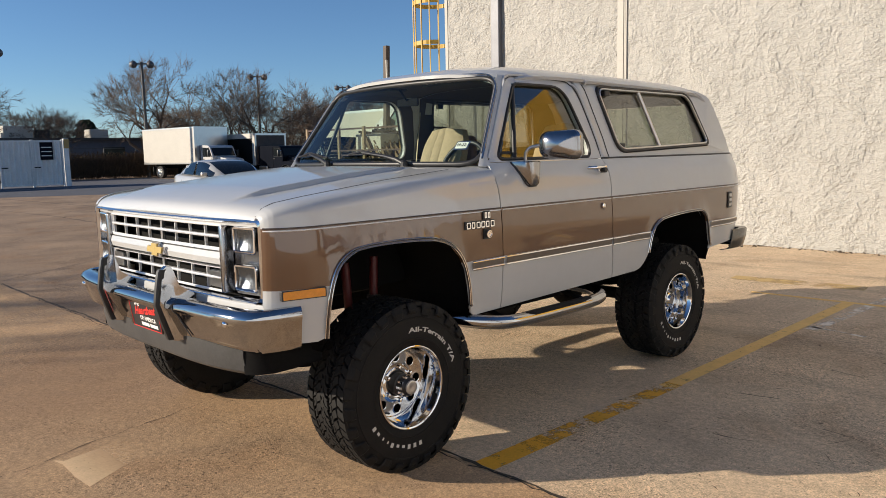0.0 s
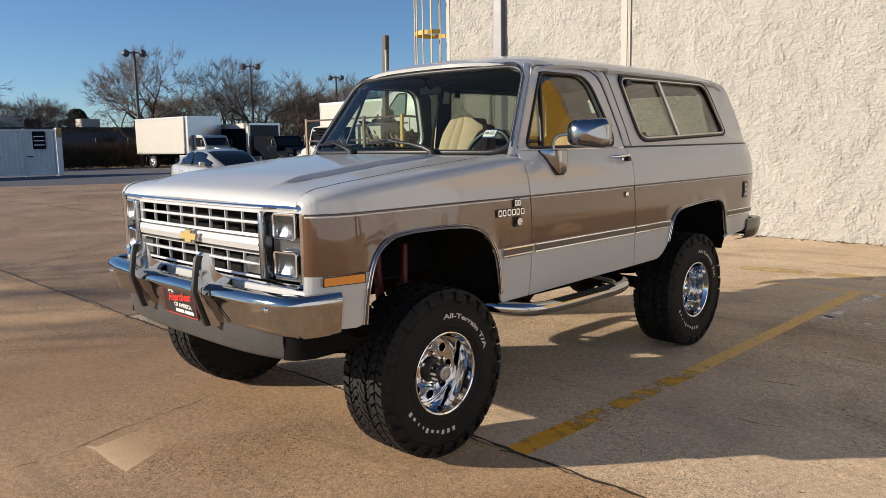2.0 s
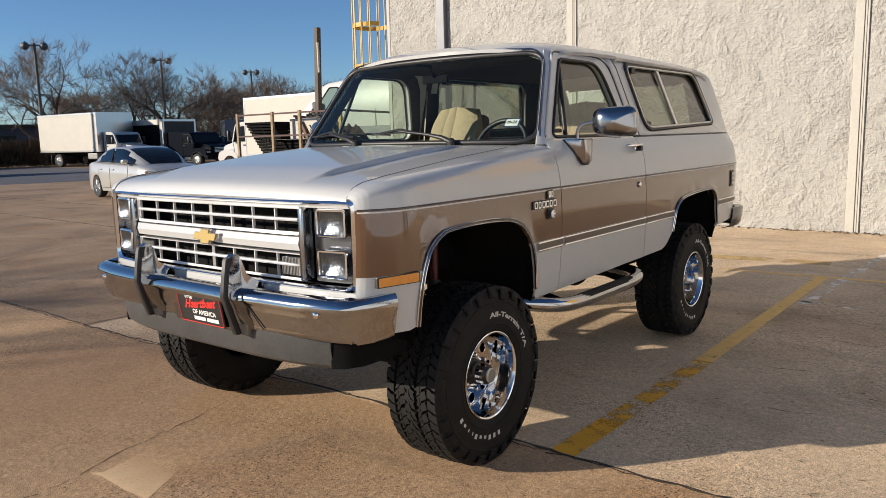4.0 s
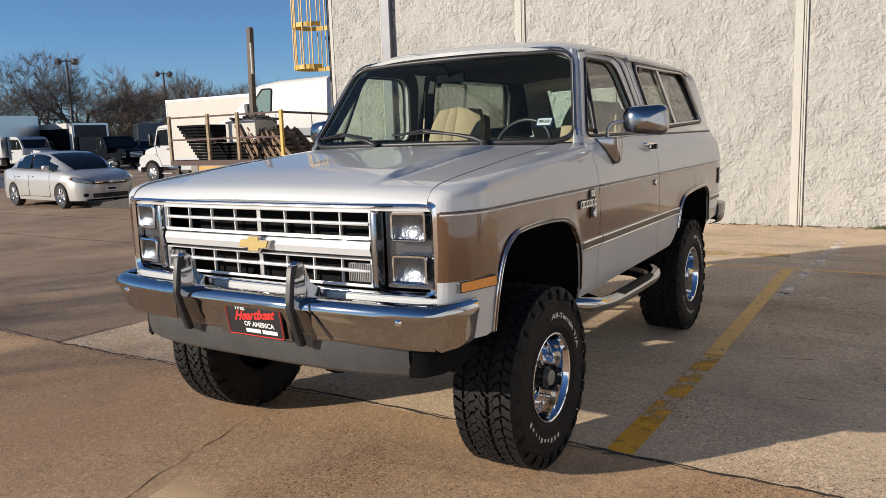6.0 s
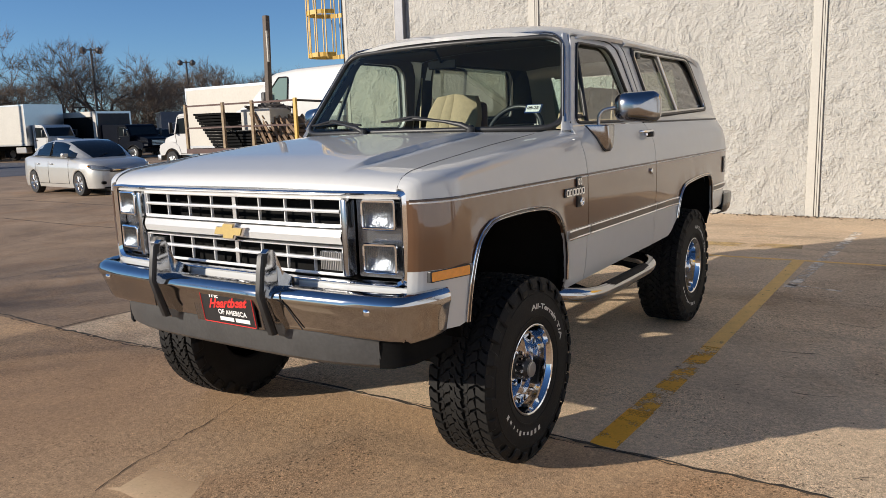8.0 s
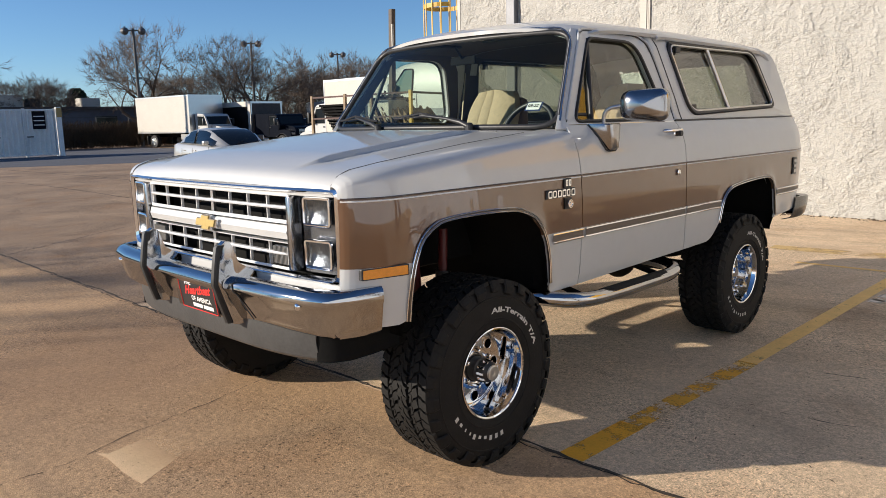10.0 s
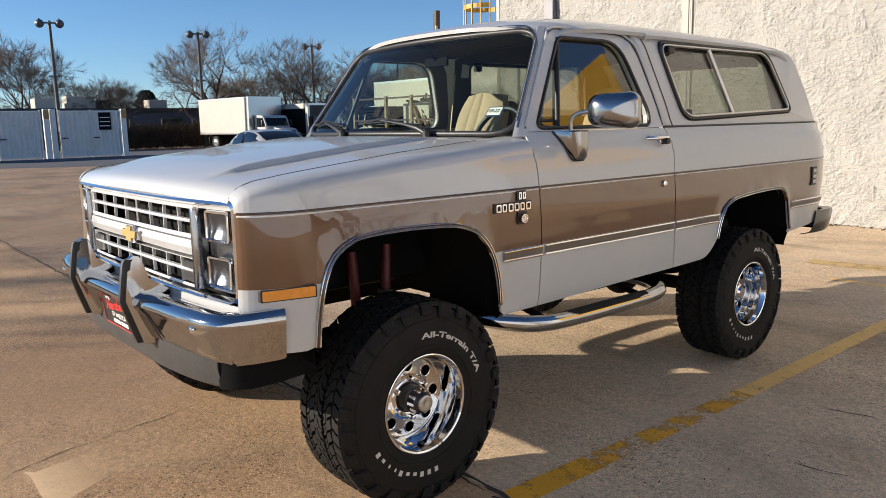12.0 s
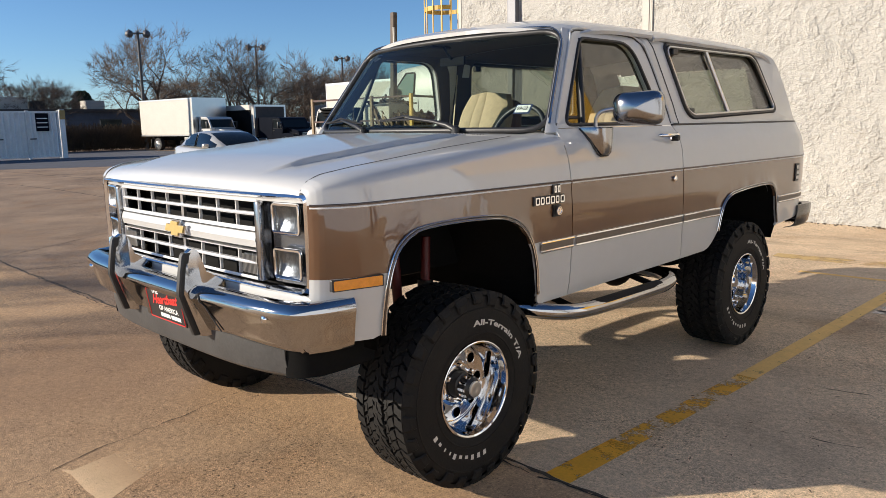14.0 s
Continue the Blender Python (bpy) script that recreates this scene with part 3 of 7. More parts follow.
arc = [(1.016 * u, v) for u, v in ((-1, 0.05), (-1, 0.3), (-1, 0.6), (-1, 0.82), (-0.985, 0.92), (-0.94, 1.0), (-0.86, 1.035), (-0.6, 1.045), (-0.3, 1.045), (0, 1.045), (0.3, 1.045), (0.6, 1.045), (0.86, 1.035), (0.94, 1.0), (0.985, 0.92), (1, 0.82), (1, 0.6), (1, 0.3), (1, 0.05))]
part("windscreen_trim", tube(smooth_path([Vector(ws(u, v)) + Vector((0, -0.012, 0.006)) for u, v in arc], 3), 0.006, 6), M_SMOKED, suv, "bright windscreen moulding", smooth=60)


# cab and cap sides above the belt line
def upper(s):
    return lambda y, z: (s * half(z, y), y, z)


WIN_D = rounded([(0.745, 1.492), (1.635, 1.492), (1.65, 1.56), (1.505, 1.925), (1.03, 1.925)], [0.05, 0.05, 0.08, 0.12, 0.04], 5)
WIN_R = rounded([(1.975, 1.515), (3.285, 1.555), (3.12, 1.945), (1.865, 1.945)], [0.09, 0.06, 0.10, 0.07], 5)
for s in (1, -1):
    to3 = upper(s)
    out = [(0.655, 1.478), (1.752, 1.478), (1.735, 1.60), (1.66, 1.86), (1.60, 1.94), (1.53, 1.965), (1.10, 1.968), (1.0, 1.955), (0.95, 1.92)]
    part("door_frame", plate(rounded(out, [0.01, 0.01, 0.05, 0.1, 0.06, 0.05, 0.05, 0.03, 0.03], 3), [WIN_D], to3, (-s * 0.035, 0, 0)), M_WHITE, DOORS[s], smooth=35)
    part("door_frame_trim", plate([(1.2 + (y - 1.2) * 0.985, 1.72 + (z - 1.72) * 0.985) for y, z in out], [WIN_D], lambda y, z: Vector(to3(y, z)) - Vector((s * 0.040, 0, 0)), (-s * 0.01, 0, 0)), M_HEAD, DOORS[s], "dark inner door trim")
    part("window_seal", rim_strip(WIN_D, lambda y, z: Vector(to3(y, z)) + Vector((s * 0.001, 0, 0)), 0.010), M_BLACK, DOORS[s], smooth=60)
    part("door_glass", plate(WIN_D, (), lambda y, z: Vector(to3(y, z)) - Vector((s * 0.016, 0, 0))), M_DOORGLASS, DOORS[s]).visible_shadow = False
    part("vent_divider", tube([Vector(to3(1.03, 1.92)) - Vector((s * 0.008, 0, 0)), Vector(to3(0.905, 1.495)) - Vector((s * 0.008, 0, 0))], 0.013, 8), M_BLACK, DOORS[s], smooth=60)
    # windscreen post
    rows = []
    for v in np.linspace(-0.04, 1.01, 10):
        a = Vector(ws(s * 1.0, v)) + Vector((0, -0.012, 0.01))
        z = a.z
        b = Vector((s * (half(max(z, 1.46)) + 0.001), lerp(z, [1.44, 1.478, 1.92, 1.96, 2.0], [0.65, 0.672, 0.955, 1.0, 1.025]), z))
        row = []
        for t in np.linspace(0, 1, 7):
            q = a * (1 - t) + b * t
            row.append((q.x + s * 0.020 * t * (1 - t), q.y - 0.012 * t * (1 - t), z))
        rows.append(row)
    part("windscreen_post", thick(grid(rows), 0.02), M_WHITE, suv, smooth=50)

# cab roof
rows = []
for y in np.linspace(0, 1, 12):
    row = []
    for u in np.linspace(-1, 1, 33):
        a = abs(u)
        yf = 0.815 + 0.14 * a**2.5
        yy = yf + (1.745 - yf) * y
        x = u * lerp(y, [0, 0.3, 1], [0.765, 0.775, 0.79])
        zed = 2.072 - 0.075 * a**6 - 0.012 * a * a - 0.07 * (1 - y) ** 5
        row.append((x, yy, zed))
    rows.append(row)
roof = part("roof", thick(grid(rows), 0.02), M_WHITE, suv, "white steel cab roof", smooth=40)
for s in (1, -1):
    line = smooth_path([Vector((y, z, 0)) for y, z in ((1.757, 1.50), (1.745, 1.60), (1.675, 1.86), (1.62, 1.945), (1.53, 1.978), (1.3, 1.982), (1.08, 1.98), (0.99, 1.965), (0.945, 1.925), (0.80, 1.70), (0.672, 1.50))], 5)
    part("drip_rail", tube([(s * (half(p.y) + 0.004), p.x, p.y) for p in line], 0.0075, 8), M_WHITE, roof, smooth=60)

# removable cap over the rear
back = [(1.75, 2.062), (1.85, 2.074), (2.5, 2.068), (3.1, 2.056), (3.32, 2.040), (3.45, 1.995), (3.54, 1.92), (3.63, 1.77), (3.785, 1.48)]
rows = []
for p in smooth_path([(y, z, 0) for y, z in back], 6):
    row = []
    f = lerp(p.y, [1.48, 1.98], [0.12, 1])
    for u in np.linspace(-1, 1, 49):
        a = abs(u)
        ze = p.y - (0.085 * a**6 + 0.012 * a * a) * f
        w = min(0.79, half(p.y - 0.097 * f, p.x) + lerp(p.x, [3.2, 3.6], [0.04, 0.004]))
        row.append((u * w, p.x - 0.05 * a**3 * lerp(p.x, [3.1, 3.5], [0, 1]), ze))
    rows.append(row)
bm = bmesh.new()
vs = [[bm.verts.new(p) for p in r] for r in rows]
for i in range(len(vs) - 1):
    for j in range(48):
        mid = (rows[i][j][2] + rows[i + 1][j + 1][2]) / 2
        if rows[i][j][1] > 3.4 and 1.54 < mid < 1.90 and 7 <= j <= 40:
            continue
        bm.faces.new((vs[i][j], vs[i][j + 1], vs[i + 1][j + 1], vs[i + 1][j]))
cap = part("cap", thick(bm, 0.02), M_WHITE, suv, "removable white hard top over the rear", smooth=40)
for s in (1, -1):
    to3 = upper(s)
    out = [(1.765, 1.484), (3.742, 1.484), (3.69, 1.60), (3.52, 1.885), (3.44, 1.95), (3.28, 1.985), (1.82, 1.99), (1.69, 1.955), (1.73, 1.80)]
    part("cap_side", plate(rounded(out, [0.01, 0.02, 0.06, 0.08, 0.06, 0.05, 0.03, 0.02, 0.05], 3), [WIN_R], to3, (-s * 0.03, 0, 0)), M_WHITE, cap, smooth=35)
    part("inner_trim", plate([(2.6 + (y - 2.6) * 0.985, 1.73 + (z - 1.73) * 0.985) for y, z in out], [WIN_R], lambda y, z: Vector(to3(y, z)) - Vector((s * 0.036, 0, 0)), (-s * 0.01, 0, 0)), M_HEAD, cap, "dark inner trim of the hard top")
    part("window_frame", rim_strip(WIN_R, lambda y, z: Vector(to3(y, z)) + Vector((s * 0.004, 0, 0)), 0.012), M_BLACK, cap, "black window rubber", smooth=60)
    small = [((p[0] - 2.56) * 0.972 + 2.56, (p[1] - 1.74) * 0.93 + 1.74) for p in WIN_R]
    part("window_trim", rim_strip(small, lambda y, z: Vector(to3(y, z)) + Vector((s * 0.006, 0, 0)), 0.009), M_ALU, cap, "bright inner window moulding", smooth=60)
    part("side_window", plate(WIN_R, (), lambda y, z: Vector(to3(y, z)) - Vector((s * 0.012, 0, 0))), M_TINT, cap).visible_shadow = False
    part("window_divider", tube([Vector(to3(2.40, 1.93)), Vector(to3(2.525, 1.545))], 0.014, 8), M_ALU, cap, smooth=60)
    for y, z in ((1.99, 1.905), (2.03, 1.555)):
        part("latch", box(s * half(z) - 0.02, y - 0.03, z - 0.018, s * half(z) + 0.012, y + 0.03, z + 0.018, bevel=0.006), M_BLACK, cap)
    part("centre_pillar", plate([(1.66, 1.478), (1.93, 1.478), (1.84, 1.985), (1.56, 1.985)], (), lambda y, z: Vector(to3(y, z)) - Vector((s * 0.006, 0, 0)), (-s * 0.02, 0, 0)), M_WHITE, suv)
    part("cap_seam", tube([(s * (half(1.479, y) - 0.002), y, 1.479) for y in np.linspace(1.76, 3.74, 20)], 0.007, 6), M_BLACK, cap, smooth=60)

# raised band where the cab meets the hard top
line = [(half(z) + 0.002, lerp(z, [1.485, 1.6, 1.86, 1.945, 1.985], [1.797, 1.782, 1.715, 1.69, 1.70]), z) for z in np.linspace(1.485, 1.985, 14)]
line += [(u * 0.79, 1.712, 2.060 - 0.071 * u**6 - 0.012 * u * u) for u in (0.955, 0.93, 0.90, 0.85, 0.78, 0.65, 0.45, 0.2)]
line += [(0.0, 1.712, 2.060)] + [(-x, y, z) for x, y, z in reversed(line)]
rows = []
for k, (x, y, z) in enumerate(line):
    a, b = Vector(line[max(k - 1, 0)]), Vector(line[min(k + 1, len(line) - 1)])
    n = (b - a).cross(Vector((0, 1, 0))).normalized()
    n = n if n.dot(Vector((x, 0, z - 1.2))) > 0 else -n
    rows.append([Vector((x, y + dy, z)) + n * h for dy, h in ((-0.040, -0.004), (-0.034, 0.004), (-0.018, 0.007), (0.018, 0.007), (0.034, 0.004), (0.040, -0.004))])
part("roof_band", grid(rows), M_WHITE, cap, "raised white band over the roof joint", smooth=50)

for s in (1, -1):
    gap = smooth_path([(y, z, 0) for y, z in ((1.752, 1.49), (1.735, 1.60), (1.66, 1.86), (1.60, 1.94), (1.53, 1.966), (1.10, 1.969), (1.0, 1.956), (0.95, 1.92), (0.80, 1.70), (0.668, 1.49))], 5)
    part("door_gap", tube([(s * (half(p.y) + 0.002), p.x, p.y) for p in gap], 0.0035, 5), M_GAP, suv, smooth=60)
    part("cap_gap", tube([(s * (half(z) + 0.003), lerp(z, [1.485, 1.6, 1.86, 1.945], [1.797, 1.782, 1.715, 1.69]) + 0.042, z) for z in np.linspace(1.485, 1.955, 14)], 0.0045, 5), M_GAP, cap, smooth=60)

# mouldings and painted lines along each side
for s in (1, -1):
    for a, b in ((0.425, 0.678), (0.70, 1.735), (1.755, 2.19), (3.11, 3.70)):
        ys = np.linspace(a, b, max(3, int((b - a) / 0.08)))
        for z, r, m, nm in ((0.966, 0.0065, M_CHROME, "upper_bead"), (0.926, 0.0065, M_CHROME, "lower_bead")):
            part(nm, tube([(s * (half(z, y) + 0.007), y, z) for y in ys], r, 6), m, suv, smooth=60)
        rows = [[(s * (half(z, y) + d), y, z) for z, d in ((0.925, 0.0), (0.928, 0.008), (0.966, 0.008), (0.969, 0.0))] for y in ys]
        part("side_moulding", grid(rows), M_MOULD, suv, "grey side moulding with bright beads", smooth=60)
    for a, b in ((-0.748, 0.65), (0.665, 1.72), (1.735, 3.74)):
        ys = np.linspace(a, b, max(3, int((b - a) / 0.02)))
        part("pinstripe", tube([(s * (half(1.236, y) + 0.0005), y, 1.236) for y in ys], 0.004, 6), M_PINSTRIPE, suv, smooth=60)
        part("pinstripe", tube([(s * (half(1.226, y) + 0.0002), y, 1.226) for y in ys], 0.0035, 6), M_WHITEINK, suv, smooth=60)

# nose: white shell round the grille, corner pieces
def nose_y(x):
    return -0.778 + 0.045 * (abs(x) / 0.9) ** 4


FR = rounded([(-0.90, 0.905), (0.90, 0.905), (0.90, 1.271), (-0.90, 1.271)], [0.05, 0.05, 0.02, 0.02], 4)
hole = rounded([(-0.865, 0.935), (0.865, 0.935), (0.865, 1.238), (-0.865, 1.238)], 0.03, 4)
front3 = lambda d: (lambda x, z: (x, nose_y(x) + d, z))
ring = []
for i in range(len(FR)):
    a, b = FR[i], FR[(i + 1) % len(FR)]
    for k in range(8):
        ring.append((a[0] + (b[0] - a[0]) * k / 8, a[1] + (b[1] - a[1]) * k / 8))
rows = []
for sc, d in ((1.0, 0.06), (1.0, -0.012), (0.985, -0.022), (0.968, -0.012), (0.965, 0.05)):
    rows.append([(p[0] * sc, nose_y(p[0]) + d, (p[1] - 1.085) * (sc if sc == 1 else 1 - (1 - sc) * 3.2) + 1.085) for p in ring])
grille = part("grille", grid(rows, closed=True), M_CHROME, suv, "chrome grille surround with white bars", smooth=45)
part("backing", plate(hole, (), front3(0.09), (0, 0.01, 0)), M_VOID, grille)
for z in (1.188, 1.000):
    bm = grid([[(x, nose_y(x) + d, z + h) for x in np.linspace(-0.60, 0.60, 13)] for d, h in ((0.012, -0.006), (-0.006, -0.006), (-0.010, 0), (-0.006, 0.006), (0.012, 0.006))])
    part("bar", bm, M_BRIGHT, grille, smooth=30)
for z0, z1, m, nm in ((1.058, 1.122, M_WHITE, "centre_bar"), (1.122, 1.132, M_CHROME, "centre_trim"), (1.048, 1.058, M_CHROME, "centre_trim")):
    bm = grid([[(x, nose_y(x) + d, z) for x in np.linspace(-0.61, 0.61, 13)] for d, z in ((0.05, z0), (-0.012, z0 + 0.004), (-0.02, (z0 + z1) / 2), (-0.012, z1 - 0.004), (0.05, z1))])
    part(nm, bm, m, grille, smooth=30)
for z0, z1 in ((1.132, 1.235), (0.945, 1.048)):
    for k in range(9):
        x = -0.6 + 1.2 * k / 8
        w = 0.011 if k == 4 else 0.0024
        part("upright", box(x - w, -0.770, z0, x + w, -0.757, z1), M_ALU if k == 4 else M_BRIGHT, grille)
for z0, z1 in ((1.132, 1.238), (0.940, 1.048)):
    o = rounded([(-0.612, z0), (0.612, z0), (0.612, z1), (-0.612, z1)], 0.008, 2)
    part("opening_frame", rim_strip([(a[0] + (b[0] - a[0]) * k / 6, a[1] + (b[1] - a[1]) * k / 6) for a, b in zip(o, o[1:] + o[:1]) for k in range(6)], front3(-0.002), 0.0065), M_BRIGHT, grille, "bright frame round the opening", smooth=60)
for s in (1, -1):
    x = s * 0.635
    part("lamp_divider", box(min(x - 0.014, x + 0.014), -0.795, 0.94, max(x - 0.014, x + 0.014), -0.72, 1.238, bevel=0.006), M_SMOKED, grille, smooth=40)
    part("lamp_panel", plate(rounded([(s * 0.655, 0.935), (s * 0.865, 0.935), (s * 0.865, 1.238), (s * 0.655, 1.238)], 0.01), (), front3(0.03), (0, 0.01, 0)), M_GUN, grille)
    for z in (1.18, 1.015):
        o = rounded([(s * 0.705, z - 0.052), (s * 0.845, z - 0.052), (s * 0.845, z + 0.052), (s * 0.705, z + 0.052)], 0.012)
        bowl = [[(s * 0.775 + 0.07 * u, nose_y(s * 0.775) + 0.022 - 0.020 * min(1, u * u * 0.8 + v * v * 0.8), z + 0.052 * v) for u in np.linspace(-1, 1, 13)] for v in np.linspace(-1, 1, 9)]
        lamp = part("headlight", grid(bowl), M_RIBBED, grille, "rectangular sealed-beam headlight in chrome bezel", smooth=60)
        flutes = bmesh.new()
        for k in range(15):
            xx = s * 0.775 - 0.063 + 0.009 * k
            tube([(xx, nose_y(xx) + 0.001, z - 0.046), (xx, nose_y(xx) + 0.001, z + 0.046)], 0.0022, 4, flutes)
        part("flutes", flutes, M_LENS, lamp, "moulded ribs in the glass").visible_shadow = False
        part("lens", plate(o, (), front3(-0.002)), M_LENS, lamp).visible_shadow = False
        part("bezel", rim_strip(o, front3(-0.004), 0.007), M_CHROME, lamp, smooth=60)
    o = rounded([(s * 0.49, 0.955), (s * 0.605, 0.955), (s * 0.605, 1.03), (s * 0.49, 1.03)], 0.006)
    pl = part("parking_lamp", plate(o, (), front3(0.004), (0, 0.02, 0)), M_RIBBED, grille, "clear ribbed parking lamp")
    for k in range(12):
        xx = s * (0.495 + 0.0092 * k)
        part("rib", box(xx - 0.0016, -0.779, 0.957, xx + 0.0016, -0.772, 1.028), M_ALU, pl)
bow = [(-0.115, -0.022), (-0.095, 0.018), (-0.045, 0.018), (-0.035, 0.038), (0.045, 0.038), (0.038, 0.018), (0.115, 0.018), (0.095, -0.022), (0.045, -0.022), (0.035, -0.042), (-0.045, -0.042), (-0.038, -0.022)]
bow = [(a * 0.76, b * 0.76) for a, b in bow]
part("emblem", plate(bow, (), lambda x, z: (x, -0.815, 1.09 + z), (0, 0.015, 0)), M_GOLD, grille, "gold emblem of two crossed bars")
part("emblem_edge", plate([(p[0] * 1.12, p[1] * 1.2) for p in bow], (), lambda x, z: (x + 0.008, -0.811, 1.09 + z), (0, 0.02, 0)), M_CHROME, grille)
part("upper_filler", grid([[(x, nose_y(x) + d, z) for x in np.linspace(-0.895, 0.895, 21)] for d, z in ((0.0, 1.24), (-0.006, 1.262), (0.006, 1.280), (0.05, 1.285))]), M_WHITE, grille, smooth=40)
# white panel under the grille
rows = [[(x, nose_y(x) + d, z) for x in np.linspace(-0.897, 0.897, 25)] for d, z in ((-0.0, 0.91), (-0.015, 0.905), (-0.02, 0.87), (0.02, 0.82))]
part("lower_panel", grid(rows), M_WHITE, suv, smooth=40)
for s in (1, -1):
    sig = part("side_marker", plate(rounded([(-0.704, 0.927), (-0.516, 0.930), (-0.516, 0.974), (-0.704, 0.970)], 0.004, 2), (), lambda y, z: (s * (lerp(y, [-0.708, -0.61, -0.512], [half(0.95, -0.708), half(0.95, -0.61) + 0.003, half(0.95, -0.512)]) + 0.015), y, z), (-s * 0.03, 0, 0)), M_BLACK, suv, "amber side marker lamp in black frame")
    part("lens", plate(rounded([(-0.698, 0.931), (-0.522, 0.934), (-0.522, 0.970), (-0.698, 0.966)], 0.004, 2), (), lambda y, z: (s * (lerp(y, [-0.708, -0.512], [half(0.95, -0.708), half(0.95, -0.512)]) + 0.018), y, z), (-s * 0.01, 0, 0)), M_AMBER, sig)

# front bumper
def bump_line(x):
    a = abs(x)
    return lerp(a, [0, 0.34, 0.42, 0.80, 0.88, 0.93, 0.96, 0.985], [-0.928, -0.928, -0.912, -0.885, -0.868, -0.84, -0.80, -0.735])


BX = [-1.0, -0.997, -0.985, -0.96, -0.93, -0.9, -0.85, -0.7, -0.5, -0.42, -0.34, -0.2, 0, 0.2, 0.34, 0.42, 0.5, 0.7, 0.85, 0.9, 0.93, 0.96, 0.985, 0.997, 1.0]
BYE = {-1.0: -0.63, -0.997: -0.67, -0.985: -0.735}
SEC = [(0.09, 0.892), (0.05, 0.902), (0.020, 0.900), (0.002, 0.890), (-0.010, 0.874), (-0.012, 0.856), (-0.004, 0.842), (0.004, 0.832), (0.022, 0.785), (0.040, 0.740), (0.048, 0.722), (0.060, 0.713), (0.085, 0.710)]
rows = []
for d, z in SEC:
    rows.append([(x * (1 - d * 0.6 if abs(x) > 0.9 else 1), (BYE.get(x if x < 0 else -x, bump_line(x))) + (d if abs(x) < 0.95 else d * 0.2), z) for x in BX])
bumper = part("front_bumper", thick(grid(rows), 0.006), M_BUMPER, suv, "chrome front bumper reflecting the ground", smooth=35)
for s in (1, -1):
    x = s * 0.335
    pts = [(-0.885, 0.695), (-0.905, 0.70), (-0.958, 0.875), (-0.943, 1.0), (-0.932, 1.035), (-0.915, 1.047), (-0.895, 1.042), (-0.885, 1.02), (-0.868, 0.955), (-0.80, 0.908), (-0.80, 0.885), (-0.84, 0.86), (-0.84, 0.70)]
    wide = lambda y, z: lerp(y, [-0.958, -0.93, -0.87, -0.80], [0.016, 0.022, 0.033, 0.052]) * lerp(z, [0.95, 1.05], [1, 0.62])
    bm = grid([[(x + k * wide(y, z), y, z) for y, z in pts] for k in (-1, 1)], closed=True)
    bm.verts.ensure_lookup_table()
    for k in (0, len(pts)):
        bm.faces.new(bm.verts[k:k + len(pts)])
    bmesh.ops.triangulate(bm, faces=[f for f in bm.faces if len(f.verts) > 4])
    part("bumper_guard", bm, M_BUMPER, bumper, smooth=30)
    line = [(-0.908, 0.702), (-0.940, 0.80), (-0.9605, 0.872), (-0.9575, 0.90), (-0.949, 0.96), (-0.938, 1.022), (-0.930, 1.034)]
    bm = grid([[(x + dx, y + dy, z) for dx, dy in ((-0.016, 0.012), (-0.016, -0.010), (-0.011, -0.017), (0.011, -0.017), (0.016, -0.010), (0.016, 0.012))] for y, z in line], closed=True)
    bm.verts.ensure_lookup_table()
    bm.faces.new(bm.verts[:6]), bm.faces.new(bm.verts[-6:])
    part("guard_pad", bm, M_BLACK, bumper, "black rubber strip", smooth=30)
    part("bumper_seam", tube([(s * 0.400, -0.898, 0.899), (s * 0.403, -0.928, 0.874), (s * 0.408, -0.928, 0.85), (s * 0.415, -0.911, 0.831), (s * 0.445, -0.886, 0.765), (s * 0.462, -0.870, 0.728)], 0.0028, 5), M_BLACK, bumper)
    part("bolt", lathe([(0.0, -0.94), (0.012, -0.938), (0.016, -0.93)], 12, "y", at=(s * 0.80, 0.046, 0.838)), M_CHROME, bumper, smooth=60)
for s in (1, -1):
    part("air_dam_return", thick(grid([[(s * x, y, z + 0.06 * (y + 0.80)) for x, y in ((0.775, -0.79), (0.83, -0.765), (0.875, -0.70), (0.89, -0.60), (0.89, -0.46))] for z in (0.735, 0.66, 0.592)]), 0.012), M_DARK, suv, smooth=40)
part("air_dam", thick(grid([[(x, -0.87 + d + 0.075 * (abs(x) / 0.78) ** 4, z) for x in np.linspace(-0.78, 0.78, 25)] for d, z in ((0.0, 0.735), (0.0, 0.67), (0.012, 0.605), (0.035, 0.588))]), 0.012), M_VALANCE, suv, "dark grey plastic air dam", smooth=40)
sign = part("front_plate", box(-0.14, -0.942, 0.708, 0.185, -0.936, 0.862, bevel=0.002), M_BLACK, suv, "black novelty plate with red script lettering")
sign.matrix_local = pose(0.060, 0.024, 0.0, 0, 0, 0) @ pose(0, -0.94, 0.785, 9, 0, 0) @ pose(0, 0.94, -0.785, 0, 0, 0)


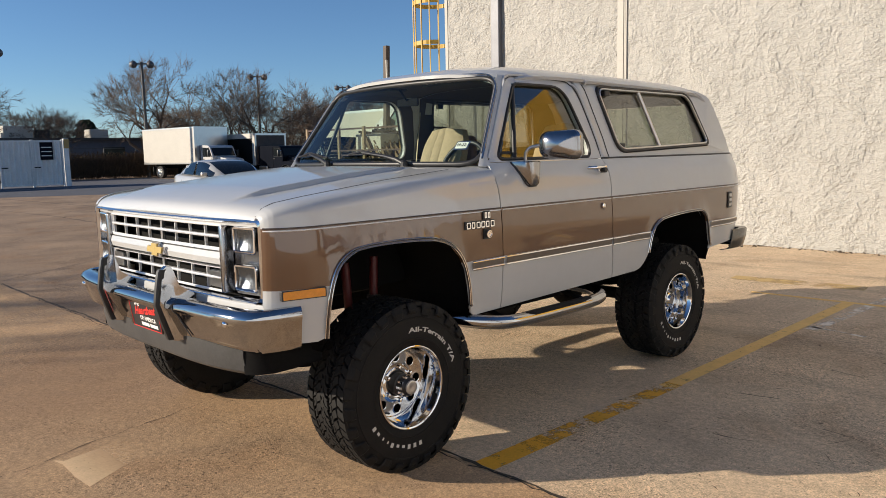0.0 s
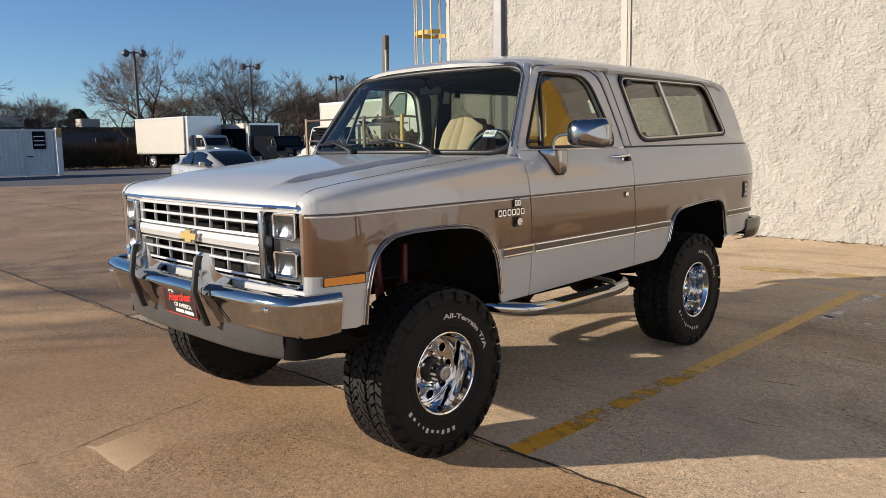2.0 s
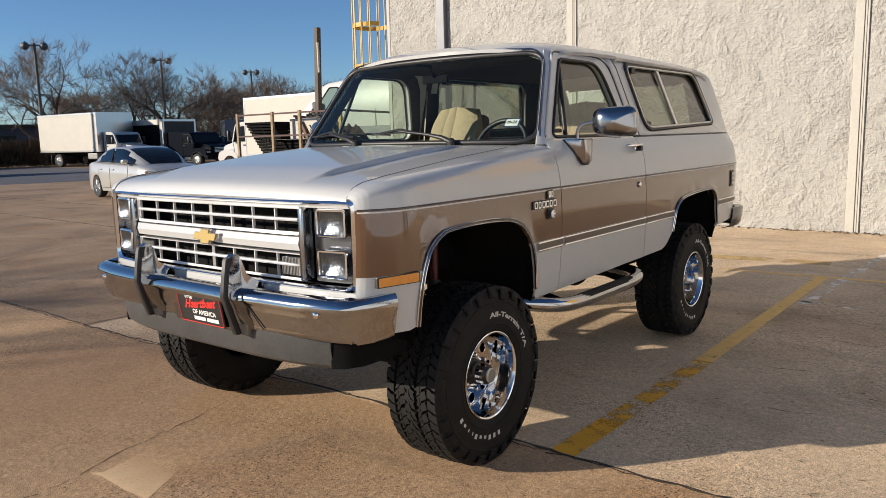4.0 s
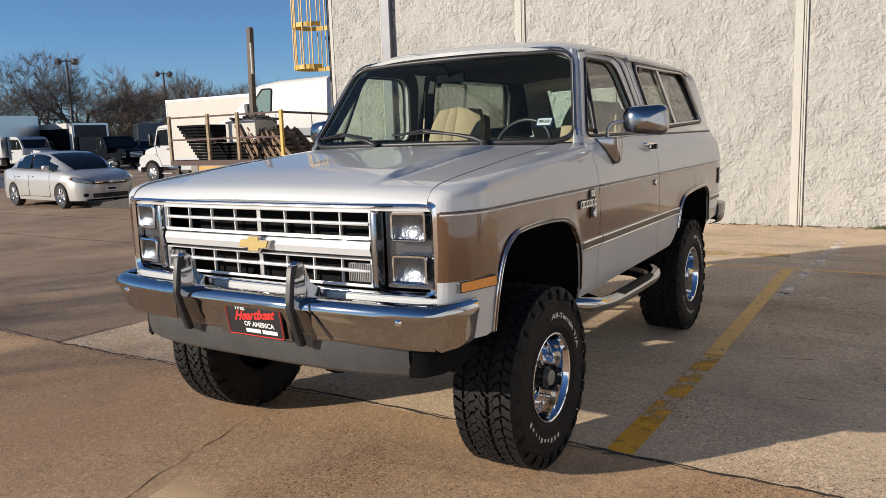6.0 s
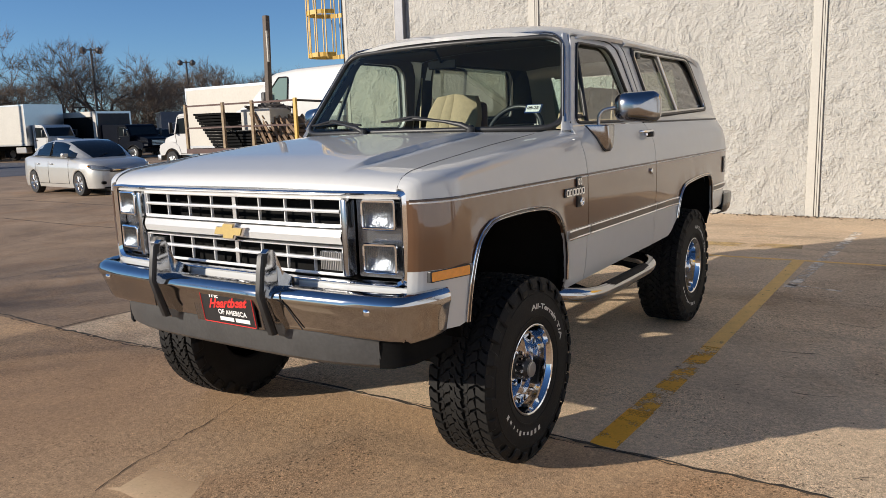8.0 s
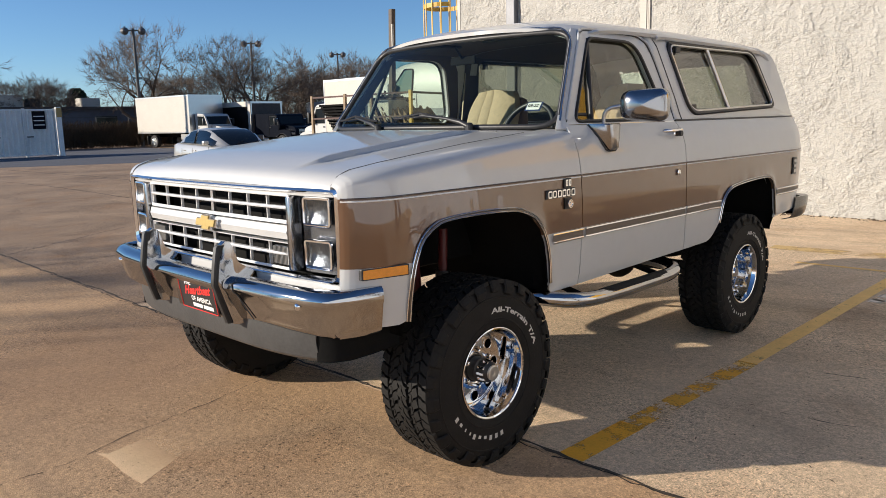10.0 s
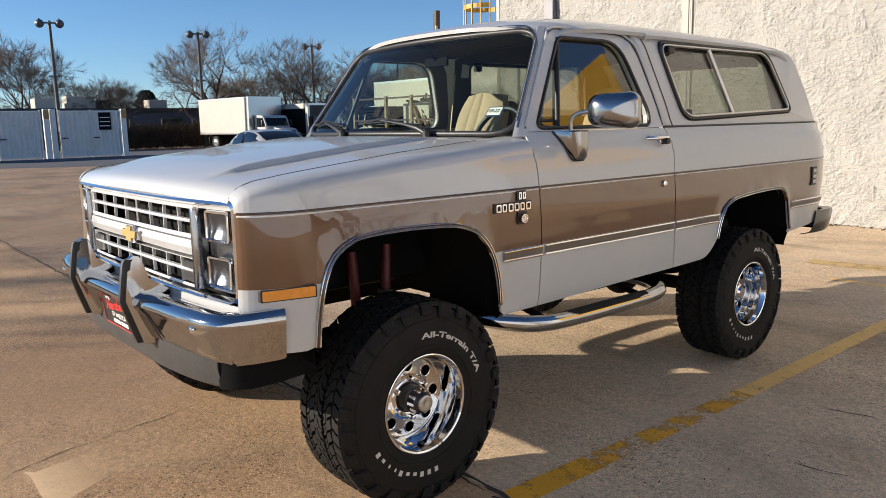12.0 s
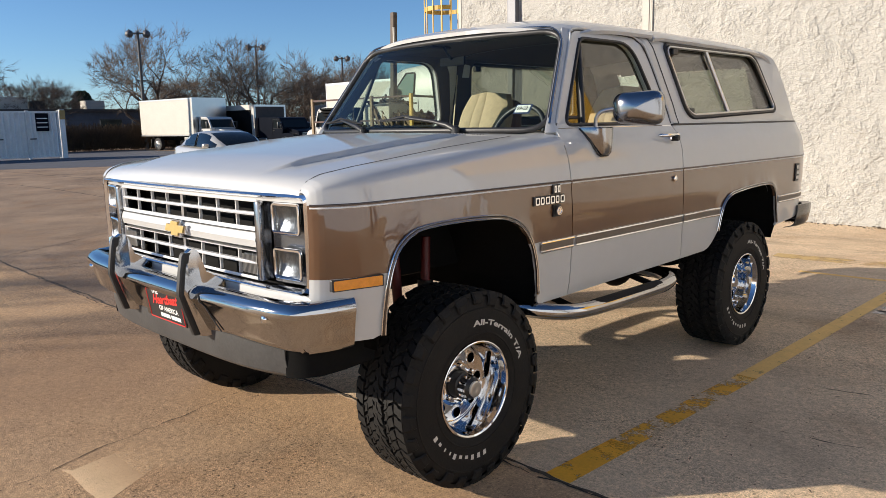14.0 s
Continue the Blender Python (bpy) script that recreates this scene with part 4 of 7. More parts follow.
# wheels
def tread_block(bm, x0, x1, a0, a1, kink, wave, r0, r1, chop=0.0):
    """One rubber block: a stepped, S-shaped outline raised from r0 to r1."""
    xm, am = (x0 + x1) / 2, (a0 + a1) / 2
    edge = [(x0 + chop, a0 - kink), (xm - 0.006, a0 - kink * 0.4), (xm + 0.004, a0 + kink * 0.6), (x1, a0 + kink), (x1 + wave, am + kink * 0.4), (x1, a1 + kink), (xm + 0.006, a1 + kink * 0.6), (xm - 0.004, a1 - kink * 0.4), (x0, a1 - kink), (x0 + wave, am - kink * 0.4)]
    lo = [bm.verts.new((px, r0 * math.cos(pa), r0 * math.sin(pa))) for px, pa in edge]
    hi = [bm.verts.new((xm + (px - xm) * 0.94, r1 * math.cos(am + (pa - am) * 0.93), r1 * math.sin(am + (pa - am) * 0.93))) for px, pa in edge]
    bm.faces.new(hi)
    n = len(edge)
    for i in range(n):
        bm.faces.new((lo[i], lo[(i + 1) % n], hi[(i + 1) % n], hi[i]))


def build_wheel():
    w = thing("wheel", "", "")
    prof = [(0.198, -0.120), (0.206, -0.136), (0.228, -0.146), (0.29, -0.150), (0.34, -0.147), (0.375, -0.140), (0.392, -0.132), (0.400, -0.10), (0.4015, 0), (0.400, 0.10), (0.392, 0.132), (0.375, 0.140), (0.347, 0.1455), (0.345, 0.148), (0.341, 0.148), (0.339, 0.1465), (0.29, 0.150), (0.245, 0.1485), (0.243, 0.1505), (0.239, 0.1505), (0.237, 0.1475), (0.222, 0.1455), (0.206, 0.136), (0.198, 0.120)]
    tyre = part("tyre", lathe(prof, 96), M_RUBBER, w, "black all-terrain tyre with white letters", smooth=30)
    bm = bmesh.new()
    N = 52
    step = 2 * math.pi / N
    rng = random.Random(3)
    lanes = ((-0.138, -0.092, 0.10, 0.000, 0.22), (-0.084, -0.034, 0.50, 0.009, -0.48), (-0.027, 0.027, 0.05, -0.009, 0.52), (0.034, 0.084, 0.62, 0.009, -0.48), (0.092, 0.138, 0.15, 0.000, 0.22))
    for k in range(N):
        for lane, (x0, x1, off, wave, kk) in enumerate(lanes):
            a0 = step * (k + off + rng.uniform(-0.05, 0.05))
            gap = 0.17 + rng.uniform(-0.03, 0.05)
            tread_block(bm, x0, x1, a0 + step * gap / 2, a0 + step * (1 - gap / 2), step * kk * rng.uniform(0.7, 1.0), wave, 0.397, 0.4165 if lane in (1, 2, 3) else 0.4145, 0.007 if lane == 0 else 0.0)
            if lane in (1, 2, 3):
                # a narrow cut across the block leaves a small step
                am = a0 + step * 0.5
                tread_block(bm, x0 + 0.012, x0 + 0.022, am - step * 0.08, am + step * 0.5, 0.0, 0.0, 0.41, 0.4185)
        for sx in (-1, 1) if k % 2 == 0 else ():
            a = step * (k + (0.65 if sx > 0 else 0.6))
            long = k // 2 % 2
            da = step * (0.78 if long else 0.66)
            low = 0.350 if long else 0.364
            pts = [(0.134, 0.4145), (0.1405, 0.408), (0.1530, 0.385), (0.1545, low + 0.006), (0.147, low)]
            rows = []
            for f in (-1, -0.75, 0.75, 1):
                rows.append([(sx * (px - (0.006 if abs(f) == 1 else 0)), pr * math.cos(a + f * da * (1 - 0.25 * (0.4145 - pr) / 0.06) + 0.25 * step * (0.4145 - pr) / 0.06), pr * math.sin(a + f * da * (1 - 0.25 * (0.4145 - pr) / 0.06) + 0.25 * step * (0.4145 - pr) / 0.06)) for px, pr in pts])
            grid(rows, bm)
    part("tread", bm, M_RUBBER, tyre, "chunky interlocking rubber tread blocks", doubles=False)
    rim = part("rim", lathe([(0.190, 0.118), (0.204, 0.130), (0.2065, 0.137), (0.205, 0.142), (0.201, 0.1435), (0.1945, 0.1405), (0.1915, 0.134), (0.190, 0.125), (0.1865, 0.118), (0.1845, 0.105), (0.181, 0.085), (0.1755, 0.05), (0.172, 0.025), (0.165, 0.012)], 80), M_RIM, w, "deep chrome rim", smooth=40)
    circ = lambda r, cx=0, cy=0, n=20: [(cx + r * math.cos(2 * math.pi * i / n), cy + r * math.sin(2 * math.pi * i / n)) for i in range(n)]
    holes = [circ(0.0245, 0.130 * math.cos(2 * math.pi * k / 8), 0.130 * math.sin(2 * math.pi * k / 8), 16) for k in range(8)]
    disc = part("disc", plate(circ(0.159, n=64), holes + [circ(0.098, n=48)], lambda y, z: (0.022, y, z), (-0.008, 0, 0)), M_RIM, w, "chrome wheel disc with eight round holes", smooth=25)
    part("disc_centre", lathe([(0.0985, 0.0215), (0.094, 0.0255), (0.088, 0.034), (0.080, 0.037), (0.068, 0.037), (0.060, 0.034), (0.054, 0.030)], 64), M_RIM, disc, smooth=50)
    part("disc_edge", lathe([(0.1585, 0.0215), (0.163, 0.021), (0.168, 0.017), (0.1715, 0.012), (0.1735, 0.030)], 64), M_RIM, disc, smooth=50)
    for k in range(8):
        a = 2 * math.pi * k / 8
        part("hole_lip", tube([(0.0225, 0.130 * math.cos(a) + 0.0245 * math.cos(b), 0.130 * math.sin(a) + 0.0245 * math.sin(b)) for b in np.linspace(0, 2 * math.pi, 17)[:-1]], 0.003, 5, closed=True), M_RIM, w, smooth=60)
    part("drum", lathe([(0.0, -0.02), (0.165, -0.02), (0.165, -0.12)], 32), M_DARK, w, smooth=40)
    part("weight_clip", box(0.085, -0.010, -0.1795, 0.115, 0.010, -0.172, bevel=0.002), M_BLACK, w, "black balance weight")
    for k in range(6):
        a = 2 * math.pi * (k + 0.5) / 6
        part("wheel_nut", lathe([(0.012, 0.025), (0.012, 0.050), (0.0095, 0.058), (0.0, 0.062)], 8, at=(0, 0.082 * math.cos(a), 0.082 * math.sin(a))), M_CHROME, w, smooth=40)
    return w


def hub(w, front):
    L = 0.135 if front else 0.085
    bm = lathe([(0.056, 0.0), (0.056, 0.07), (0.047, 0.075), (0.047, L - 0.02), (0.042, L - 0.015), (0.03, L), (0.0, L)], 24)
    h = part("hub", bm, M_BLACK if front else M_RIM, w, "black locking hub with chrome dial" if front else "chrome hub", smooth=40)
    if front:
        bm = bmesh.new()
        for k in range(10):
            a = 2 * math.pi * k / 10
            box(L - 0.055, 0.044 * math.cos(a) - 0.006, 0.044 * math.sin(a) - 0.006, L - 0.018, 0.044 * math.cos(a) + 0.006, 0.044 * math.sin(a) + 0.006, bm)
        part("hub_ribs", bm, M_CHROME, h)
        part("hub_dial", lathe([(0.034, L - 0.01), (0.034, L + 0.004), (0.028, L + 0.006), (0.01, L + 0.002), (0.0, L + 0.002)], 16), M_ALU, h, smooth=40)


WZ = 0.4165
base = build_wheel()
for i, (s, y) in enumerate(((1, -0.054), (1, 2.645), (-1, -0.054), (-1, 2.645))):
    m = pose(s * (0.908 if y < 1 else 0.858), y, WZ, 0, 0, 0 if s > 0 else 180) @ pose(0, 0, 0, (0, -4, 30, 80)[i], 0, 0)
    w = base if i == 0 else copy_thing(base, m)
    if i == 0:
        base.matrix_world = m
    w.parent = suv
for w, f in [(o, abs(o.location.y) < 0.1) for o in suv.children if o.name.startswith("wheel")]:
    hub(w, f)

# ---------- smaller parts of the vehicle ----------
# closed back: tailgate, floor, wheel housings, frame
part("tailgate", box(-0.86, 3.74, 0.78, 0.86, 3.785, 1.475, bevel=0.01), M_WHITE, suv)
part("cap_rear_window", plate(rounded([(-0.66, 1.53), (0.66, 1.53), (0.60, 1.88), (-0.60, 1.88)], 0.05), (), lambda x, z: (x, lerp(z, [1.48, 1.77, 1.92], [3.785, 3.63, 3.54]) - 0.025 - 0.05 * abs(x / 0.79) ** 3, z)), M_GLASS, cap)
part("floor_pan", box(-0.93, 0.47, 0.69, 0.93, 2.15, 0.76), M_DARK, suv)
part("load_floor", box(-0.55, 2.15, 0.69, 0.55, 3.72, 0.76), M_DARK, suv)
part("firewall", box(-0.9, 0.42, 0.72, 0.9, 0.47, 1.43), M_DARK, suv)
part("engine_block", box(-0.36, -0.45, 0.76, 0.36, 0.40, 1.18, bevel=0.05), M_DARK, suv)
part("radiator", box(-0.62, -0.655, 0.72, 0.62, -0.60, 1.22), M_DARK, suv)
for s in (1, -1):
    for a, inner in ((ARCH_F, 0.50), (ARCH_R, 0.56)):
        ring = [(y, z + 0.012) for y, z in a if z > 0.65]
        ring = [(a[0][0] - 0.005, 0.67)] + [(y + (-0.01 if y < (a[0][0] + a[-1][0]) / 2 else 0.01), z) for y, z in ring] + [(a[-1][0] + 0.005, 0.67)]
        rows = [[(s * x, y, z) for y, z in ring] for x in (inner, 0.7, 0.9, 0.968)]
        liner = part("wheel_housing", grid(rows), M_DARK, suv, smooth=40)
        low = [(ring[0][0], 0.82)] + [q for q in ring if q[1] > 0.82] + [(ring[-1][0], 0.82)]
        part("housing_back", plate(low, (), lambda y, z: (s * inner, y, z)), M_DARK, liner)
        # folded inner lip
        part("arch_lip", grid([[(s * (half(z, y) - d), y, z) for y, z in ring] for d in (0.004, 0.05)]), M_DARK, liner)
    part("frame_rail", box(s * 0.43 - 0.035, -0.40, 0.50, s * 0.43 + 0.035, 3.7, 0.62, bevel=0.01), M_DARK, suv)
    for yc in (-0.054, 2.645):
        part("leaf_spring", thick(grid([[(s * 0.50 + dx, yc + t, 0.50 + 0.14 * (t / 0.65) ** 2) for dx in (-0.032, 0.032)] for t in np.linspace(-0.65, 0.65, 15)]), 0.045), M_DARK, suv, smooth=40)
        part("damper", tube([(s * 0.56, yc + (0.16 if yc > 0 else 0.03), 0.42), (s * 0.55, yc + (0.26 if yc > 0 else 0.0), 0.98)], 0.023, 12), M_RED, suv, "red shock absorber", smooth=50)
    part("damper", tube([(s * 0.62, 0.06, 0.44), (s * 0.60, 0.10, 1.0)], 0.022, 12), M_RED, suv, smooth=50)
    part("damper_boot", tube([(s * 0.62, 0.065, 0.50), (s * 0.608, 0.085, 0.80)], 0.036, 10), M_BLACK, suv, smooth=50)
for yc in (-0.054, 2.645):
    part("axle", tube([(-0.70, yc, WZ), (0.70, yc, WZ)], 0.045, 14), M_DARK, suv, smooth=50)
    bm = bmesh.new()
    bmesh.ops.create_uvsphere(bm, u_segments=16, v_segments=10, radius=0.15)
    for v in bm.verts:
        v.co = Vector((v.co.x * 0.9 - (0.2 if yc < 0 else 0.0), v.co.y + yc, v.co.z + WZ))
    part("differential", bm, M_DARK, suv, smooth=60)
part("transfer_case", box(-0.25, 1.0, 0.52, 0.2, 1.6, 0.72, bevel=0.04), M_DARK, suv)
part("exhaust_pipe", tube(smooth_path([(-0.3, 0.9, 0.62), (-0.35, 1.8, 0.6), (-0.5, 2.3, 0.66), (-0.55, 3.6, 0.62)]), 0.03, 10), M_DARK, suv, smooth=50)
part("drive_shaft", tube([(0.0, 1.6, 0.62), (0.0, 2.6, 0.45)], 0.035, 10), M_DARK, suv, smooth=50)
part("fuel_tank", box(-0.35, 2.95, 0.55, 0.35, 3.6, 0.72, bevel=0.04), M_DARK, suv)

# tubular side steps
for s in (1, -1):
    pts = smooth_path([(s * 0.60, 0.36, 0.66), (s * 0.84, 0.40, 0.655), (s * 0.99, 0.50, 0.635), (s * 1.045, 0.66, 0.615), (s * 1.05, 0.9, 0.605), (s * 1.05, 1.25, 0.605), (s * 1.045, 1.50, 0.61), (s * 1.0, 1.62, 0.625), (s * 0.85, 1.67, 0.64), (s * 0.60, 1.68, 0.65)], 6)
    step = part("side_step", tube(pts, 0.038, 16), M_BUMPER, suv, "polished tubular side step", smooth=60)
    part("step_pad", thick(grid([[(s * 1.048 + dx, y, 0.605 + 0.0395 * math.cos(math.asin(max(-1, min(1, dx / 0.0395)))) + 0.002) for dx in np.linspace(-0.035, 0.035, 8)] for y in np.linspace(0.80, 1.42, 6)]), 0.005), M_RUBBER, step, "black tread pad", smooth=50)
    for y in (0.72, 1.45):
        part("step_bracket", tube([(s * 1.03, y, 0.60), (s * 0.7, y, 0.68), (s * 0.5, y, 0.66)], 0.018, 8), M_DARK, step, smooth=50)

# door furniture
for s in (1, -1):
    d = DOORS[s]
    h = part("door_handle", tube(smooth_path([(s * (half(1.42) + 0.020), 1.50, 1.424), (s * (half(1.42) + 0.04), 1.58, 1.424), (s * (half(1.42) + 0.036), 1.675, 1.424)], 4), [0.006] + [0.011] * 7 + [0.014], 8), M_CHROME, d, "chrome pull handle with push button", smooth=50)
    part("handle_button", lathe([(0.0, 0.05), (0.016, 0.05), (0.018, 0.0)], 12, at=(s * (half(1.41)) if s > 0 else s * half(1.41) - 0.05, 1.655, 1.407)), M_BLACK, h)
    part("handle_cup", box(s * half(1.42) - 0.01, 1.62, 1.395, s * half(1.42) + 0.03, 1.69, 1.43, bevel=0.006), M_CHROME, h)
    part("door_lock", lathe([(0.017, -0.004), (0.017, 0.004), (0.012, 0.006), (0.0, 0.005)], 16, at=(s * (half(1.184) + 0.004), 1.627, 1.184)), M_CHROME, d, smooth=50)
    # mirror on its bracket
    rows = []
    for z, x, f in ((1.478, 1.022, 0.0), (1.472, 1.030, 0.02), (1.41, 1.030, 0.40), (1.355, 1.026, 0.85), (1.342, 1.016, 1.0)):
        inn = half(z) - 0.004
        rows.append([(s * px, lerp(f, [0, 1], [ya, yb]), z) for px, ya, yb in ((inn, 0.842, 0.892), (x - 0.030, 0.865, 0.905), (x - 0.004, 0.880, 0.912), (x, 0.892, 0.918), (x, 0.975, 0.965), (x - 0.008, 0.985, 0.974), (inn, 0.990, 0.978))])
    bm = grid(rows)
    bm.verts.ensure_lookup_table()
    bm.faces.new(bm.verts[:7]), bm.faces.new(bm.verts[-7:])
    mb = part("mirror_bracket", bm, M_SMOKED, d, "chrome mirror bracket", smooth=40)
    part("gasket", tube([(s * (half(1.474) + 0.004), 0.840, 1.474), (s * (half(1.41) + 0.006), 0.862, 1.41), (s * (half(1.35) + 0.008), 0.886, 1.35), (s * (half(1.34) + 0.010), 0.90, 1.340), (s * (half(1.34) + 0.012), 0.965, 1.340)], 0.0045, 6), M_BLACK, mb, smooth=60)
    part("mirror_arm", tube(smooth_path([(s * 0.955, 0.935, 1.47), (s * 0.96, 0.930, 1.52), (s * 0.985, 0.94, 1.553), (s * 1.04, 0.965, 1.565)], 5), 0.0095, 10), M_ALU, d, smooth=60)
    rows = []
    for k, (dep, sc) in enumerate(((0.0, 0.94), (-0.010, 1.0), (-0.035, 1.0), (-0.055, 0.96), (-0.075, 0.86), (-0.090, 0.70), (-0.100, 0.5), (-0.106, 0.25), (-0.108, 0.0))):
        o = rounded([(-0.122, -0.072), (0.122, -0.086), (0.122, 0.086), (-0.122, 0.074)], 0.06, 6)
        rows.append([(p[0] * sc, dep, p[1] * sc) for p in o])
    bm = grid(rows, closed=True)
    mh = part("mirror_head", bm, M_SMOKED, d, "chrome door mirror", smooth=50)
    mh.matrix_local = pose(s * 1.132, 1.04, 1.565, 0, 0, s * 22)
    part("mirror_glass", plate(rounded([(-0.098, -0.068), (0.098, -0.068), (0.098, 0.068), (-0.098, 0.068)], 0.045, 5), (), lambda x, z: (x, 0.0, z), (0, 0.004, 0)), M_CHROME, mh)
    # quarter vent latch
    part("vent_latch", tube([(s * (half(1.53) - 0.02), 0.77, 1.525), (s * (half(1.53) - 0.02), 0.885, 1.525)], 0.012, 8), M_BLACK, d)
    # rear marker and lamps
    sm = part("side_marker", plate(rounded([(3.372, 1.055), (3.447, 1.055), (3.447, 1.18), (3.372, 1.18)], 0.006, 2), (), lambda y, z: (s * (half(z, y) + 0.008), y, z), (-s * 0.02, 0, 0)), M_BLACK, suv)
    for k in range(3):
        part("lens", plate(rounded([(3.385, 1.068 + k * 0.037), (3.434, 1.068 + k * 0.037), (3.434, 1.094 + k * 0.037), (3.385, 1.094 + k * 0.037)], 0.004, 2), (), lambda y, z: (s * (half(z, y) + 0.011), y, z), (-s * 0.01, 0, 0)), M_SMOKED, sm, "small pale bar")
    part("tail_lamp", box(s * 0.80 - 0.05, 3.76, 0.98, s * 0.80 + 0.05, 3.805, 1.24, bevel=0.01), M_REDLENS, suv)
    part("fuel_door" if s > 0 else "quarter_recess", plate(rounded([(3.12, 1.10), (3.3, 1.10), (3.3, 1.2), (3.12, 1.2)], 0.01, 2), (), lambda y, z: (s * (half(z, y) - 0.004), y, z), (-s * 0.01, 0, 0)), M_BROWN, suv)
    # badge: chrome letters drawn as plain bars
    bd = part("badge", plate(rounded([(0.508, 1.080), (0.563, 1.080), (0.563, 1.135), (0.508, 1.135)], 0.003, 2), (), lambda y, z: (s * (half(z, y) + 0.008), y, z), (-s * 0.01, 0, 0)), M_BLACK, suv, "black and chrome fender badge")
    part("badge_plate", plate([(0.503, 1.183), (0.558, 1.183), (0.558, 1.228), (0.503, 1.228)], (), lambda y, z: (s * (half(z, y) + 0.008), y, z), (-s * 0.01, 0, 0)), M_BLACK, bd)
    part("badge_plate", plate([(0.365, 1.140), (0.592, 1.140), (0.592, 1.181), (0.365, 1.181)], (), lambda y, z: (s * (half(z, y) + 0.006), y, z), (-s * 0.008, 0, 0)), M_BLACK, bd)
    part("crest", lathe([(0.021, 0.0), (0.020, 0.004), (0.016, 0.004), (0.014, 0.001), (0.007, 0.001), (0.005, 0.004), (0.0, 0.004)], 20, at=(s * (half(1.107) + (0.008 if s > 0 else 0.014)), 0.536, 1.107)), M_CHROME, bd, smooth=40)
    for k in range(6):
        y = 0.372 + k * 0.0365
        w = (0.030, 0.026, 0.030, 0.030, 0.026, 0.030)[k]
        o = rounded([(y, 1.143), (y + w, 1.143), (y + w, 1.177), (y, 1.177)], 0.005, 2)
        hole = [(y + 0.006, 1.150), (y + w - 0.006, 1.150), (y + w - 0.006, 1.171), (y + 0.006, 1.171)]
        part("badge_bar", plate(o, [hole], lambda yy, z: (s * (half(z, yy) + 0.013), yy, z), (-s * 0.008, 0, 0)), M_CHROME, bd)
    for y in (0.509, 0.534):
        o = [(y, 1.191), (y + 0.018, 1.191), (y + 0.018, 1.222), (y, 1.222)]
        part("badge_bar", plate(o, [[(y + 0.006, 1.198), (y + 0.012, 1.198), (y + 0.012, 1.215), (y + 0.006, 1.215)]], lambda yy, z: (s * (half(z, yy) + 0.013), yy, z), (-s * 0.006, 0, 0)), M_CHROME, bd)

# rear bumper, wrapped round the corners
plan = [(0.995, 3.50), (1.006, 3.56), (1.008, 3.68), (0.995, 3.76), (0.96, 3.82), (0.89, 3.85), (0.5, 3.865), (0.0, 3.87)]
plan = plan + [(-x, y) for x, y in reversed(plan[:-1])]
rows = [[(x * (1 + k), y + k * 1.2 + (z - 0.79) * lerp(abs(x), [0.9, 1.03], [0.0, 0.62]), z) for x, y in plan] for k, z in ((-0.045, 0.862), (-0.006, 0.868), (0.0, 0.855), (0.004, 0.80), (0.0, 0.735), (-0.010, 0.715), (-0.05, 0.708))]
part("rear_bumper", thick(grid(rows), 0.006), M_BUMPDARK, suv, "dull grey metal rear bumper", smooth=40)

# wipers
for xb, xa in ((0.42, 0.04), (-0.30, -0.60)):
    def on_glass(x, v, lift):
        u = x / (0.892 - 0.14 * v)
        p = Vector(ws(u, v))
        return p + Vector((0, -lift, lift * 0.7))
    w = part("wiper", tube([on_glass(xb, -0.03, 0.03), on_glass(xb - 0.05, 0.0, 0.04), on_glass(xb - 0.16, 0.045, 0.036), on_glass(xa, 0.10, 0.030)], [0.016, 0.014, 0.009, 0.006], 8), M_BLACK, suv, "black windscreen wiper", smooth=50)
    part("wiper_blade", tube([on_glass(xa + t, 0.085 + 0.03 * (1 - abs(t) / 0.24) - 0.05 * t, 0.012) for t in np.linspace(0.24, -0.24, 9)], 0.007, 6), M_BLACK, w, smooth=50)
    part("blade_frame", tube([on_glass(xa + t, 0.085 + 0.03 * (1 - abs(t) / 0.24) - 0.05 * t, 0.014 + 0.020 * (1 - abs(t) / 0.18)) for t in np.linspace(0.17, -0.17, 7)], 0.006, 6), M_BLACK, w, smooth=50)
    part("wiper_pivot", lathe([(0.022, -0.02), (0.022, 0.02), (0.014, 0.03), (0.0, 0.032)], 12, "z", at=tuple(on_glass(xb, -0.04, 0.02))), M_BLACK, w)
# vents in the cowl
for k in range(62):
    x = -0.62 + k * 0.0203
    z = lerp(x, [q[0] for q in HOOD[-1]], [q[2] for q in HOOD[-1]])
    part("cowl_slot", box(x - 0.006, 0.474, z - 0.012, x + 0.006, 0.482, z + 0.0015), M_BLACK, suv)

